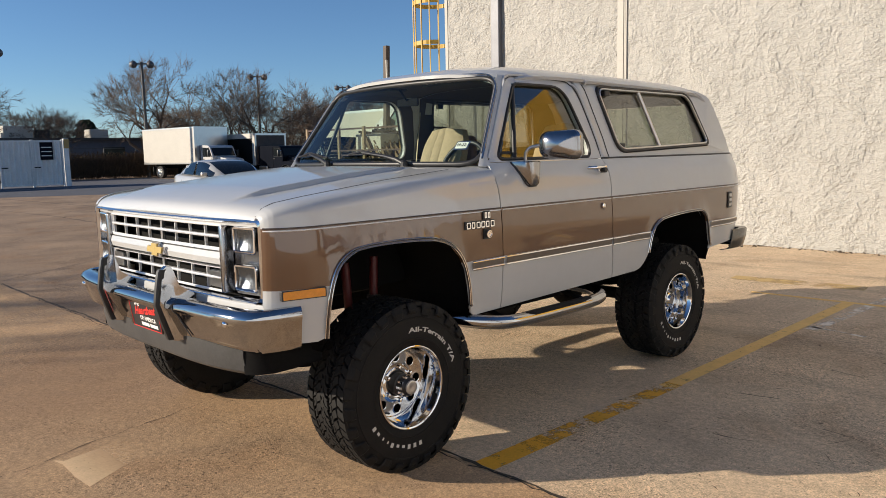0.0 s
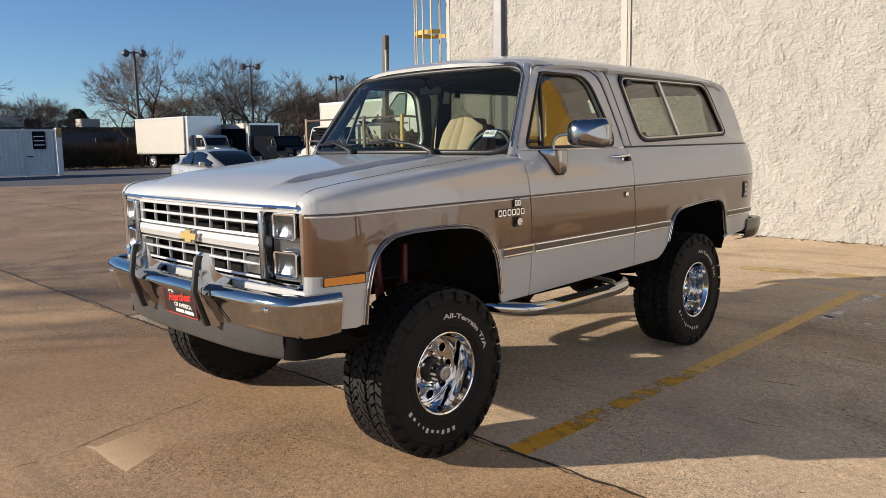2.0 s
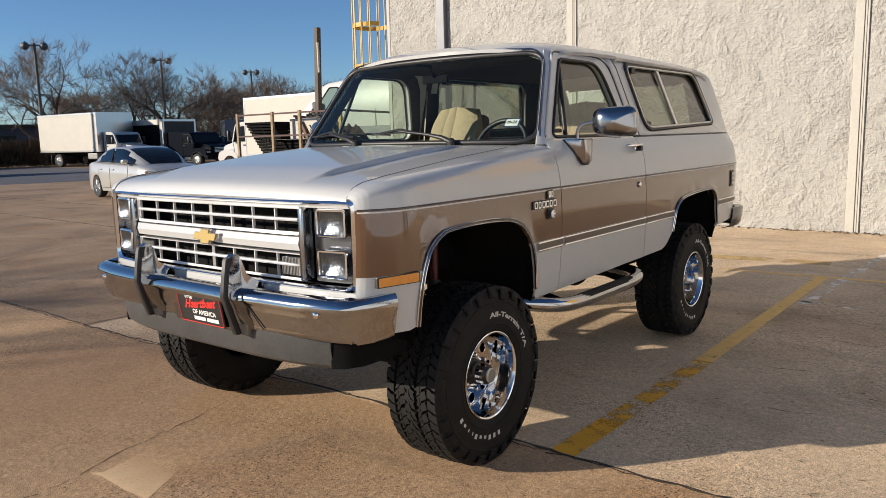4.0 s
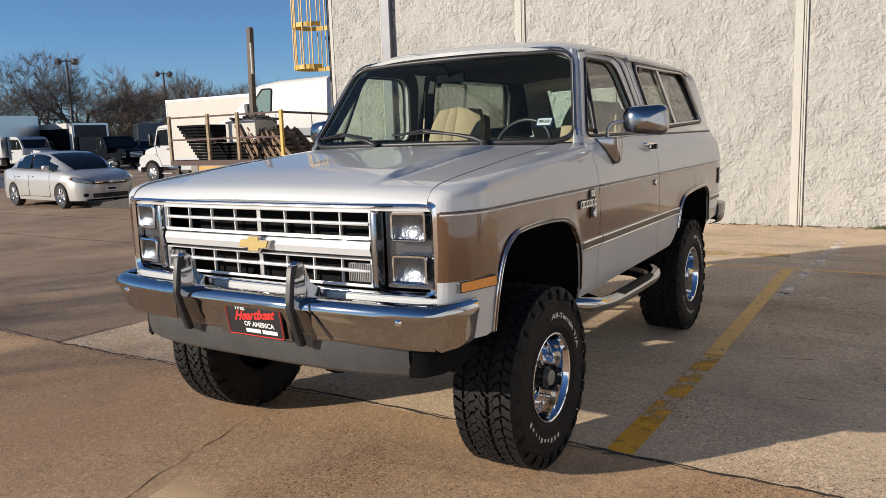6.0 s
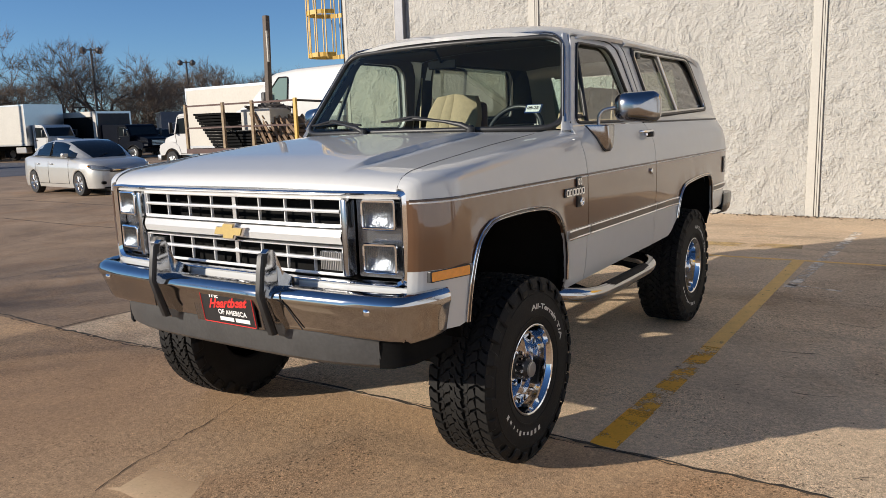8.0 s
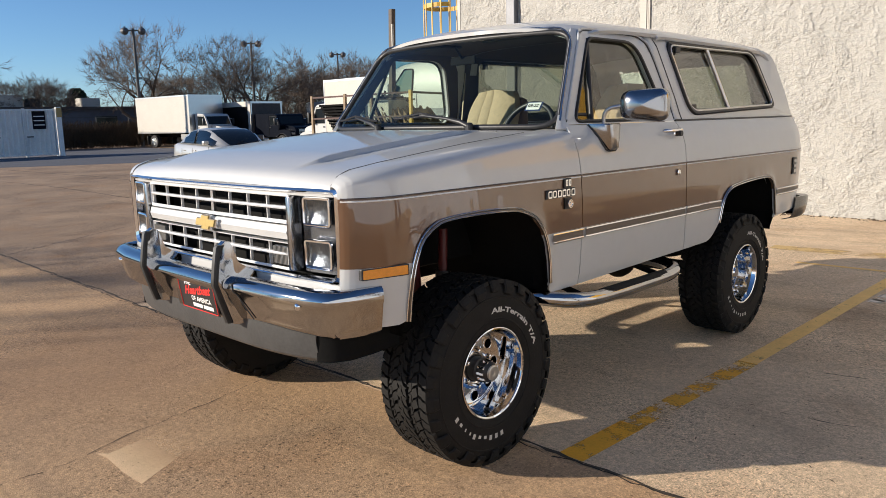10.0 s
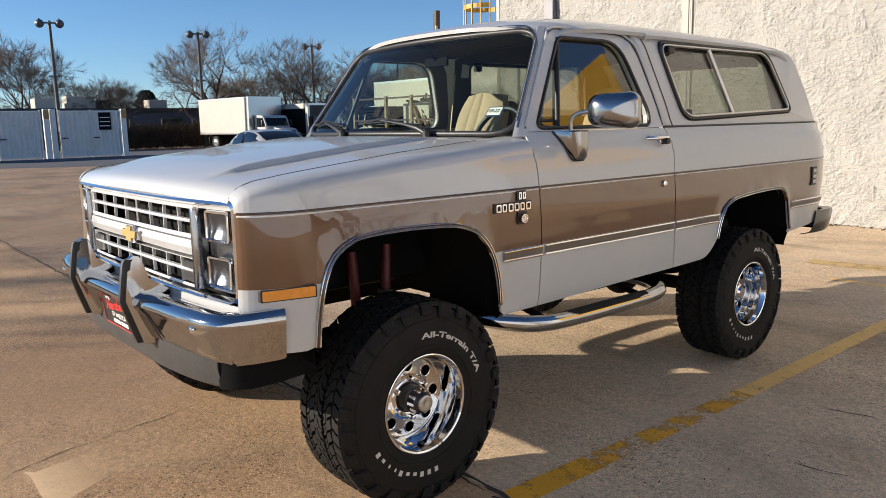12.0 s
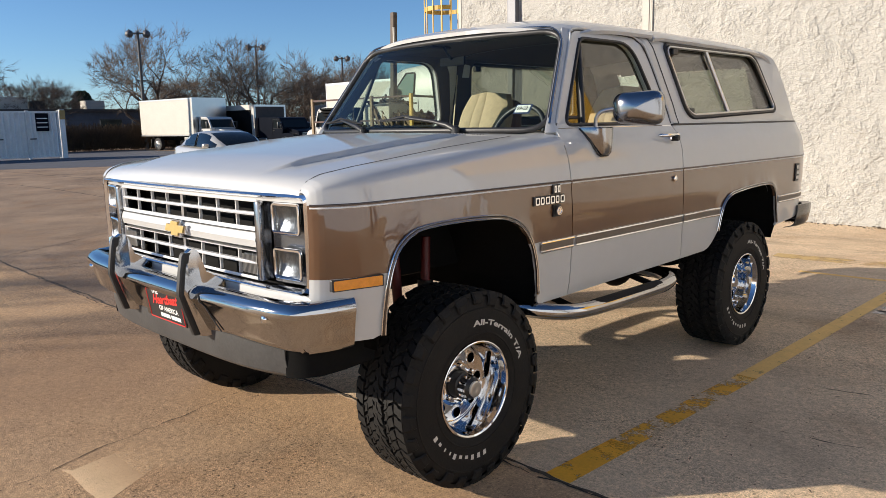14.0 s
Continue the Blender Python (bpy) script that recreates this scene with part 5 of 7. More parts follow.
# cabin
part("dashboard", grid([[(x, y + 0.05 * (abs(x) / 0.8) ** 2, z) for x in np.linspace(-0.84, 0.84, 15)] for y, z in ((0.52, 1.44), (0.62, 1.465), (0.80, 1.455), (0.86, 1.41), (0.84, 1.25), (0.80, 1.15))]), M_BLACK, suv, "dark padded dashboard", smooth=50)
for s in (1, -1):
    cx0, cy0 = (0.50, 0.20) if s > 0 else (-0.47, 0.02)
    seat = part("front_seat", box(cx0 - 0.26, 1.05 + cy0, 0.98, cx0 + 0.26, 1.58 + cy0, 1.15, bevel=0.05), M_TAN, suv, "tan cloth bucket seat", smooth=40)
    rows = []
    for t in np.linspace(0, 1, 17):
        z = 1.12 + 0.58 * t
        y = 1.55 + cy0 + 0.20 * t
        w = 0.215 * (1 - 0.45 * max(0, t - 0.75) ** 1.6 * 5.0)
        th = 0.085 * (1 - 0.5 * t)
        rows.append([(cx0 + w * cx, y + th * cy, z + (0.02 * (1 - abs(cx)) if t > 0.95 else 0)) for cx, cy in ((-1, 0.6), (-1, -0.6), (-0.85, -1), (-0.42, -1.15), (-0.38, -1.06), (-0.34, -1.15), (0.0, -1.15), (0.03, -1.06), (0.06, -1.15), (0.40, -1.10), (0.85, -1), (1, -0.6), (1, 0.6), (0.8, 1), (-0.8, 1))])
    bm = grid(rows, closed=True)
    bm.verts.ensure_lookup_table()
    bm.faces.new(bm.verts[-15:])
    sb = part("seat_back", bm, M_TAN, seat, "pleated tan cloth", smooth=45)
    part("seat_shell", box(cx0 - 0.205, 1.775 + cy0, 1.10, cx0 + 0.205, 1.86 + cy0, 1.66, bevel=0.04), M_BENCH, sb, "dark brown vinyl back of the seat", smooth=40)
    part("seat_belt", thick(grid([[(s * 0.74 + dx * s * 0.2, 1.72 - 0.1 * t, 1.85 - 0.7 * t) for dx in (-0.025, 0.025)] for t in np.linspace(0, 1, 5)]), 0.003), M_TAN2, suv)
rear = part("rear_seat", box(-0.62, 2.25, 1.0, 0.62, 2.75, 1.18, bevel=0.05), M_BENCH, suv, "dark brown rear bench", smooth=40)
part("seat_back", box(-0.62, 2.70, 1.1, 0.62, 2.84, 1.42, bevel=0.06), M_BENCH, rear, smooth=40)
def liner(u, y):
    return (u * 0.74, y, 1.995 - 0.04 * abs(u) ** 4 + (0.0 if y > 1 else -0.03))


part("headliner", grid([[liner(u, y) for u in np.linspace(-1, 1, 9)] for y in (0.93, 1.2, 1.7)]), M_HEAD, suv, smooth=60)
part("cap_liner", grid([[liner(u, y) for u in np.linspace(-1, 1, 9)] for y in (1.71, 2.5, 3.42)]), M_LINER, cap, smooth=60)
sw = part("steering_wheel", tube([(0.42 + 0.175 * math.cos(a), 0.98 + 0.07 * math.sin(a), 1.44 + 0.155 * math.sin(a)) for a in np.linspace(0, 2 * math.pi, 33)[:-1]], 0.015, 8, closed=True), M_BLACK, suv, "black steering wheel", smooth=60)
part("spokes", tube([(0.26, 0.975, 1.44), (0.42, 0.95, 1.43), (0.58, 0.975, 1.44)], 0.014, 8), M_BLACK, sw)
part("column", tube([(0.42, 0.95, 1.43), (0.42, 0.70, 1.25)], 0.03, 10), M_BLACK, sw)
rv = part("rear_view_mirror", box(-0.17, 0.975, 1.84, 0.03, 0.99, 1.89, bevel=0.006), M_DARK, suv)
part("mirror_glass", box(-0.16, 0.991, 1.845, 0.02, 0.993, 1.885), M_CHROME, rv)
part("mirror_stem", tube([(-0.075, 0.975, 1.88), (-0.06, 0.90, 1.945)], 0.008, 8), M_BLACK, rv)
for s in (1, -1):
    part("sun_visor", box(s * 0.40 - 0.25, 0.90, 1.945, s * 0.40 + 0.25, 1.06, 1.962, bevel=0.008), M_HEAD, suv)
    part("door_card", box(s * 0.90 - 0.02, 0.70, 0.80, s * 0.90 + 0.02, 1.70, 1.455), M_TAN2, DOORS[s])
    part("inner_quarter", box(s * 0.86 - 0.02, 1.78, 1.12, s * 0.86 + 0.02, 3.68, 1.455), M_TAN2, suv)
# registration sticker on the glass
part("sticker_edge", plate(rounded([(-0.044, -0.029), (0.044, -0.029), (0.044, 0.029), (-0.044, 0.029)], 0.004, 2), (), lambda a, b: (0.685 + a * 0.97, 0.7025 + b * 0.62 + a * 0.24, 1.5735 + b * 0.80)), M_NAVYINK, suv, "dark blue border of the sticker")
st = part("sticker", plate(rounded([(-0.037, -0.022), (0.037, -0.022), (0.037, 0.022), (-0.037, 0.022)], 0.004, 2), (), lambda a, b: (0.685 + a * 0.97, 0.70 + b * 0.62 + a * 0.24, 1.575 + b * 0.80)), M_WHITEINK, suv, "white registration sticker")
bm = text_mesh("09-22", 0.026, 0.0, 0.0005)
for v in bm.verts:
    a, b = v.co.x, v.co.y
    v.co = Vector((0.685 + a * 0.97, 0.70 + b * 0.62 + a * 0.24 - 0.003, 1.575 + b * 0.80 + 0.002))
part("sticker_print", bm, M_BLACK, st, doubles=False)

# lettering of the front plate
def plate_text(words, x, z, size, m, bold=0.0, shear=0.0, sx=1.0):
    bm = text_mesh(words, size, 0.0, bold, shear)
    for v in bm.verts:
        v.co = Vector((0.0225 + x + v.co.x * sx, -0.9430, z + v.co.y + (0.10 * v.co.x if shear else 0)))
    part("plate_print", bm, m, sign, doubles=False)


plate_text("THE", -0.075, 0.836, 0.034, M_WHITEINK, 0.0012)
plate_text("Heartbeat", 0.0, 0.805, 0.056, M_REDINK, 0.002, 0.5, 1.0)
plate_text("OF AMERICA", 0.025, 0.764, 0.030, M_WHITEINK, 0.0008)
bm = box(0.0225 - 0.055, -0.944, 0.727, 0.0225 + 0.03, -0.943, 0.744)
box(0.0225 + 0.04, -0.944, 0.727, 0.0225 + 0.125, -0.943, 0.744, bm)
part("plate_print", bm, M_WHITEINK, sign)
part("plate_border", tube([(x + 0.0225, -0.943, z) for x, z in rounded([(-0.157, 0.713), (0.157, 0.713), (0.157, 0.857), (-0.157, 0.857)], 0.006, 2)], 0.002, 6, closed=True), M_REDINK, sign)
# grey mounting panel behind it
mount = part("plate_mount", box(-0.17, -0.918, 0.700, 0.245, -0.885, 0.872, bevel=0.006), M_SMOKED, bumper)
mount.matrix_local = pose(0.022, -0.928, 0.785, 9, 0, 0) @ pose(0, 0.94, -0.785, 0, 0, 0)

# raised white letters on the tyres
def side_x(r):
    return lerp(r, [0.245, 0.29, 0.339], [0.1495, 0.1512, 0.1485])


def tyre_words(words, start, span, size, parent):
    bm = text_mesh(words, size, 0.0, 0.0010)
    left, right = min(v.co.x for v in bm.verts), max(v.co.x for v in bm.verts)
    bmesh.ops.subdivide_edges(bm, edges=[e for e in bm.edges if e.calc_length() > 0.012], cuts=1)
    for v in bm.verts:
        r, a = 0.284 + v.co.y, start - span * (v.co.x - left) / (right - left)
        v.co = Vector((side_x(r), r * math.cos(a), r * math.sin(a)))
    return part("tyre_lettering", bm, M_TYREWHITE, parent, doubles=False)


for w in [o for o in suv.children if o.name.startswith("wheel") and o.type == "EMPTY"]:
    ty = [c for c in w.children if c.name.startswith("tyre")][0]
    tyre_words("All-Terrain T/A", radians(95), radians(80), 0.032, ty)
    bm = bmesh.new()
    for k in range(10):
        a0 = radians(279 - k * 7.6)
        hi = 0.011 if k in (0, 1, 2, 5, 9) else 0.007
        wide = radians(3.6 if k not in (6, 7) else 1.8)
        rows = [[(side_x(r), r * math.cos(a), r * math.sin(a)) for r in (0.284 - 0.010, 0.284 - 0.010 + 2 * hi)] for a in (a0, a0 - wide * 0.5, a0 - wide)]
        grid(rows, bm)
    part("tyre_lettering", bm, M_TYREWHITE, ty, "white raised maker's mark drawn as bars")

# ---------- markings and cracks on the ground ----------
def worn_mat(name, color, hide, scale):
    m = mat(name, color, 0.8, var=0.18, scale=9, bump=0.2, bscale=150)
    nt, n = m.node_tree, m.node_tree.nodes
    co, t, t2, r, add = n.new("ShaderNodeTexCoord"), n.new("ShaderNodeTexNoise"), n.new("ShaderNodeTexNoise"), n.new("ShaderNodeMapRange"), n.new("ShaderNodeMath")
    t.inputs["Scale"].default_value, t.inputs["Detail"].default_value, t.inputs["Roughness"].default_value = scale, 7, 0.7
    t2.inputs["Scale"].default_value, t2.inputs["Detail"].default_value = 70, 3
    add.operation, add.inputs[1].default_value = "MULTIPLY_ADD", 0.35
    nt.links.new(co.outputs["Object"], t.inputs["Vector"]), nt.links.new(co.outputs["Object"], t2.inputs["Vector"])
    nt.links.new(t2.outputs["Fac"], add.inputs[0]), nt.links.new(t.outputs["Fac"], add.inputs[2])
    r.inputs[1].default_value, r.inputs[2].default_value = hide + 0.175 - 0.055, hide + 0.175 + 0.055
    nt.links.new(add.outputs[0], r.inputs[0]), nt.links.new(r.outputs[0], n["Principled BSDF"].inputs["Alpha"])
    return m


M_YLINE = worn_mat("yellow_line_paint", (0.90, 0.44, 0.03), 0.36, 8.0)
M_YWORN = worn_mat("worn_yellow_paint", (0.88, 0.44, 0.04), 0.50, 5.5)
M_YPALE = worn_mat("pale_yellow_paint", (0.98, 0.62, 0.20), 0.33, 11.0)
M_YSTAIN = worn_mat("yellow_stain", (0.62, 0.42, 0.17), 0.50, 2.5)
M_GREYLINE = worn_mat("faded_white_paint", (0.95, 0.84, 0.70), 0.50, 6.0)
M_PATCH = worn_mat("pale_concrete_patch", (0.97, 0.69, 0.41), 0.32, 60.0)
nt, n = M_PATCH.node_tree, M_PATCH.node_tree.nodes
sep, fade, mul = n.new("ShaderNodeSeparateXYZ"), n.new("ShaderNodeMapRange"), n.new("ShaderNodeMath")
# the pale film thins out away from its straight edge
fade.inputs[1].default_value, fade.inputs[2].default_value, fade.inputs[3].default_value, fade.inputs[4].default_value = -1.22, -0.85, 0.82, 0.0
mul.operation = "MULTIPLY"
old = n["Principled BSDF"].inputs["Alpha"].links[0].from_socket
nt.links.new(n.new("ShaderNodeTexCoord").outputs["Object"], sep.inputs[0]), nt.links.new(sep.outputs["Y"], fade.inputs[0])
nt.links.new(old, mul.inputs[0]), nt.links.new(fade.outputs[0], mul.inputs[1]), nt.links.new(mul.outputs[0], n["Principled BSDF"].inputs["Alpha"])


def strip(name, pts, m, label, z=0.0015):
    bm = bmesh.new()
    bm.faces.new([bm.verts.new((x, y, z)) for x, y in pts])
    return tagged(part(name, bm, m), label, "marking", kind="structure")


def quad_line(x0, y0, x1, y1, w):
    d = Vector((x1 - x0, y1 - y0)).normalized()
    n = Vector((-d.y, d.x)) * w / 2
    return [(x0 + n.x, y0 + n.y), (x1 + n.x, y1 + n.y), (x1 - n.x, y1 - n.y), (x0 - n.x, y0 - n.y)]


strip("parking_line", quad_line(1.268, 0.21, 1.280, 0.72, 0.135), M_YLINE, "yellow parking line on concrete")
strip("parking_line", quad_line(1.277, 0.55, 1.306, 2.02, 0.125), M_YWORN, "worn-away stretch of yellow parking line", 0.0019)
strip("parking_line", quad_line(1.306, 1.93, 1.300, 5.44, 0.115), M_YPALE, "scuffed pale yellow parking line")
strip("parking_line", quad_line(0.35, 5.44, 6.5, 5.62, 0.075), M_YPALE, "thin pale yellow cross line", 0.0018)
strip("parking_line", quad_line(1.43, 4.1, 1.63, 7.75, 0.10), M_GREYLINE, "faded white line", 0.0012)
strip("parking_line", quad_line(1.35, 4.22, 1.84, 4.12, 0.05), M_GREYLINE, "faded white mark", 0.0012)
strip("parking_line", quad_line(-0.2, 6.2, 1.2, 6.35, 0.28), M_YSTAIN, "blurred yellow stain", 0.0012)
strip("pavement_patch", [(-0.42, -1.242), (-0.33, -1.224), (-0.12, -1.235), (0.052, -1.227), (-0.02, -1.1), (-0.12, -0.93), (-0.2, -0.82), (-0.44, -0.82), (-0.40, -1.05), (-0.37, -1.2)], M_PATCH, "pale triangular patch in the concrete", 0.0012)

M_CRACK = mat("crack_dirt", (0.035, 0.027, 0.02), 0.95, var=0.4, scale=30)
M_SEAL = mat("joint_filler", (0.09, 0.066, 0.045), 0.95, var=0.5, scale=18)


def crack(pts, w, seed, m, label, rough=0.03, z=0.0022, gaps=0.0):
    """A ragged dark line along points."""
    rng = random.Random(seed)
    bm = bmesh.new()
    path = []
    for i in range(len(pts) - 1):
        a, b = Vector(pts[i]), Vector(pts[i + 1])
        k = max(2, int((b - a).length / 0.05))
        path += [a + (b - a) * j / k for j in range(k)]
    path.append(Vector(pts[-1]))
    off, rows = 0.0, []
    for i, p in enumerate(path):
        d = (path[min(i + 1, len(path) - 1)] - path[max(i - 1, 0)]).normalized()
        n = Vector((-d.y, d.x))
        off = off * 0.85 + rng.uniform(-rough, rough) * 0.5
        ww = w * rng.uniform(0.25, 1.0)
        q = p + n * off
        rows.append((q + n * ww / 2, q - n * ww / 2))
    for i in range(len(rows) - 1):
        if rng.random() < gaps:
            continue
        (a, b), (c, d) = rows[i], rows[i + 1]
        bm.faces.new([bm.verts.new((v.x, v.y, z)) for v in (a, b, d, c)])
    return tagged(part("crack", bm, m), label, "crack", kind="structure")


crack([(-40, 0.30), (-7.1, 0.25), (-3.3, 0.21), (0, 0.215), (2.2, 0.20), (9, 0.2)], 0.030, 1, M_SEAL, "dark dirt-filled joint between slabs", 0.02)
crack([(-8, 0.235), (-3.3, 0.20), (0, 0.205), (2.2, 0.195), (6, 0.19)], 0.013, 31, M_CRACK, "deep line in the slab joint", 0.03, 0.0026, 0.12)
crack([(-3.33, 0.2), (-3.30, 0.55), (-3.27, 1.07), (-3.1, 1.9), (-3.2, 3.4)], 0.02, 2, M_CRACK, "ragged crack in the concrete")
crack([(-0.80, 0.20), (-0.73, -0.21), (-0.60, -0.78), (-0.50, -1.24), (-0.36, -1.9)], 0.0065, 3, M_CRACK, "thin ragged crack in the concrete", 0.045, gaps=0.15)
crack([(-40, -3.9), (-9, -4.1), (-5, -4.0), (0, -4.0), (6, -4.0)], 0.012, 4, M_CRACK, "slab joint", 0.008)
crack([(-12, 9.1), (-9.0, 3.0), (-7.2, 0.3)], 0.016, 5, M_CRACK, "ragged crack in the concrete")
crack([(-28, 4.2), (-18, 4.6), (-10, 4.3), (-5.5, 4.4)], 0.05, 6, M_CRACK, "dark line, slab joint and painted pole shadow", 0.02)
# This long line is drawn in as a pole's shadow on the slabs.
crack([(-34, 6.4), (-22, 6.9), (-11, 6.7)], 0.08, 7, M_SEAL, "dark line, slab joint and painted pole shadow", 0.02)
crack([(-6, 9.15), (-6.1, 4.4), (-6.0, 0.2)], 0.014, 8, M_CRACK, "slab joint", 0.008)
crack([(4.2, 9.1), (4.2, 0.2), (4.25, -6)], 0.014, 9, M_CRACK, "slab joint", 0.01)
crack([(-3.5, -1.3), (-2.2, -1.55), (-1.3, -1.9), (-0.5, -1.95)], 0.008, 10, M_CRACK, "hairline crack", 0.03)
for i, (x, y) in enumerate(((1.72, 2.1), (1.95, 3.0), (1.9, 1.35), (2.3, 1.8), (0.4, 6.9), (-0.6, 7.3))):
    crack([(x, y), (x + 0.22, y + 0.05 * (-1) ** i)], 0.010, 20 + i, M_CRACK, "dark twig-like scratch", 0.02)

# grit at the foot of the wall
rng = random.Random(8)
bm = bmesh.new()
for k in range(700):
    x, y = rng.uniform(-7.5, 8), WALL_Y - abs(rng.gauss(0.03, 0.12))
    r = rng.uniform(0.004, 0.015)
    box(x - r, y - r, 0, x + r, y + r * 0.7, r, bm)
tagged(part("wall_debris", bm, M_SEAL, doubles=False), "dry leaves and grit along the wall foot", "debris", kind="stuff")
M_WEED = mat("dry_weed", (0.12, 0.12, 0.04), 0.9, var=0.4, scale=20)
for cx in (2.02, 4.6):
    bm = bmesh.new()
    for k in range(60):
        a, h = rng.uniform(0, 6.28), rng.uniform(0.02, 0.07)
        x, y = cx + rng.gauss(0, 0.06), WALL_Y - 0.05 + rng.gauss(0, 0.02)
        bm.faces.new([bm.verts.new(p) for p in ((x - 0.006, y, 0), (x + 0.006, y, 0), (x + 0.05 * math.cos(a), y + 0.05 * math.sin(a), h))])
    tagged(part("weed", bm, M_WEED, doubles=False), "dry weed at the foot of the wall", "plant")

# dead leaves, twigs and pebbles scattered over the slabs
M_LITTER = mat("dead_leaf", (0.10, 0.06, 0.03), 0.9, color2=(0.035, 0.025, 0.018), scale=40)
bm = bmesh.new()
for k in range(1500):
    x, y = (rng.uniform(1.2, 6.0), rng.uniform(0.25, 8.9)) if k % 3 else (rng.uniform(-9, 5), rng.uniform(-3.5, 8.5))
    a, L, w = rng.uniform(0, 6.28), rng.choice((0.008, 0.012, 0.016, 0.03)) * rng.uniform(0.7, 1.5), rng.uniform(0.0025, 0.006)
    L, w = L * 0.6, w * 0.7
    if rng.random() < 0.015:
        L, w = rng.uniform(0.05, 0.11), 0.0022
    c, d = math.cos(a), math.sin(a)
    h = rng.uniform(0.002, 0.008)
    bm.faces.new([bm.verts.new(p) for p in ((x - c * L, y - d * L, 0.003), (x + d * w, y - c * w, h), (x + c * L, y + d * L, 0.003), (x - d * w, y + c * w, h))])
tagged(part("leaf_litter", bm, M_LITTER, doubles=False), "dead leaves and twigs scattered on the concrete", "litter", kind="stuff")

# ---------- caged ladder on the warehouse's side ----------
M_YSTEEL = mat("yellow_steel", (0.62, 0.38, 0.06), 0.5, var=0.25, scale=8)
M_RUST = mat("rusty_steel", (0.085, 0.035, 0.028), 0.7, color2=(0.05, 0.028, 0.024), scale=10, bump=0.2, bscale=80)
M_DKSTEEL = mat("dark_steel", (0.07, 0.06, 0.055), 0.6, var=0.3, scale=10)
lad = thing("cage_ladder", "caged access ladder with yellow hoops on the warehouse side", "ladder")
LY, LX = 10.0, -8.16
for x in (LX, LX - 0.42):
    part("stringer", box(x - 0.02, LY - 0.03, 0.95, x + 0.02, LY + 0.03, 7.9), M_DKSTEEL, lad)
for k in range(22):
    z = 1.2 + 0.305 * k
    part("rung", tube([(LX, LY, z), (LX - 0.42, LY, z)], 0.011, 6), M_DKSTEEL, lad)
for z in (3.05, 3.92, 4.8, 5.7, 6.6):
    arc = [(-8.75 + 0.42 * math.cos(a), LY - 0.35 + 0.40 * math.sin(a), z) for a in np.linspace(math.pi * 0.33, math.pi * 1.67 + 0.6, 15)]
    part("hoop", thick(grid([[(x, y, zz + dz) for x, y, zz in arc] for dz in (-0.045, 0.045)]), 0.006), M_YSTEEL, lad, "flat yellow hoop")
for a in np.linspace(math.pi * 0.33, math.pi * 1.67 + 0.6, 11):
    x, y = -8.75 + 0.425 * math.cos(a), LY - 0.35 + 0.405 * math.sin(a)
    part("cage_bar", box(x - 0.009, y - 0.009, 3.0, x + 0.009, y + 0.009, 7.2), M_YSTEEL, lad)
for z in (2.2, 4.4, 6.6):
    part("wall_bracket", box(LX, LY - 0.02, z - 0.02, -7.85, LY + 0.02, z + 0.02), M_DKSTEEL, lad)

# ---------- loading platform ----------
M_CONC = mat("grey_concrete", (0.30, 0.27, 0.23), 0.85, var=0.3, scale=2, bump=0.3, bscale=50)
# Near-black concrete: the shadow on the ramp's left part is put into its colour.
M_RAMPSHADE = mat("shade_dark_concrete", (0.06, 0.05, 0.042), 0.85, var=0.4, scale=3)
M_RAMPY = mat("yellow_ramp_paint", (0.60, 0.36, 0.10), 0.75, var=0.25, scale=4)
DECK = 1.0
tagged(part("loading_platform", box(-12.25, 9.30, 0, -7.855, 11.5, DECK, box(-15.2, 11.5, 0, -7.855, 24, DECK)), M_CONC), "raised concrete loading platform", "platform", kind="structure")
bm = bmesh.new()
rampv = [(-15.6, 8.45), (-8.4, 8.45), (-8.4, 9.265), (-15.6, 9.265)]
zt = [0.06, 0.97, 0.97, 0.06]
lo = [bm.verts.new((x, y, 0)) for x, y in rampv]
hi = [bm.verts.new((x, y, z)) for (x, y), z in zip(rampv, zt)]
m0, m1, m2 = bm.verts.new((-12.3, 8.45, 0)), bm.verts.new((-12.3, 8.45, 0.477)), bm.verts.new((-12.3, 9.265, 0.477))
bm.faces.new((hi[0], m1, m2, hi[3]))
bm.faces.new((m1, hi[1], hi[2], m2)).material_index = 1
bm.faces.new((lo[1], lo[2], hi[2], hi[1])), bm.faces.new((lo[3], lo[0], hi[0], hi[3]))
bm.faces.new((lo[2], lo[3], hi[3], m2, hi[2]))
bm.faces.new((lo[0], m0, m1, hi[0]))
bm.faces.new((m0, lo[1], hi[1], m1)).material_index = 1
tagged(part("ramp", bm, [M_RAMPSHADE, M_RAMPY]), "concrete ramp with yellow painted top", "ramp", kind="structure")
tagged(part("platform_face", box(-12.24, 9.27, 0.05, -8.0, 9.298, DECK - 0.02), M_RAMPY), "yellow painted face of the loading platform", "platform", kind="structure")
rail = thing("guard_rail", "rusty steel guard rail with one yellow post on the platform", "railing")
part("kick_channel", box(-13.30, 9.31, DECK, -9.50, 9.36, DECK + 0.12), M_RUST, rail)
for z in (1.62, 2.15):
    part("rail_bar", box(-13.30, 9.325, z - 0.02, -9.50, 9.36, z + 0.02), M_RUST, rail)
    part("rail_bar", tube([(-9.52, 9.34, z), (-9.4, 11.3, z - 0.06)], 0.025, 8), M_DKSTEEL, rail)
M_WORNPOST = mat("worn_tan_paint", (0.34, 0.26, 0.15), 0.7, color2=(0.16, 0.10, 0.06), scale=9)
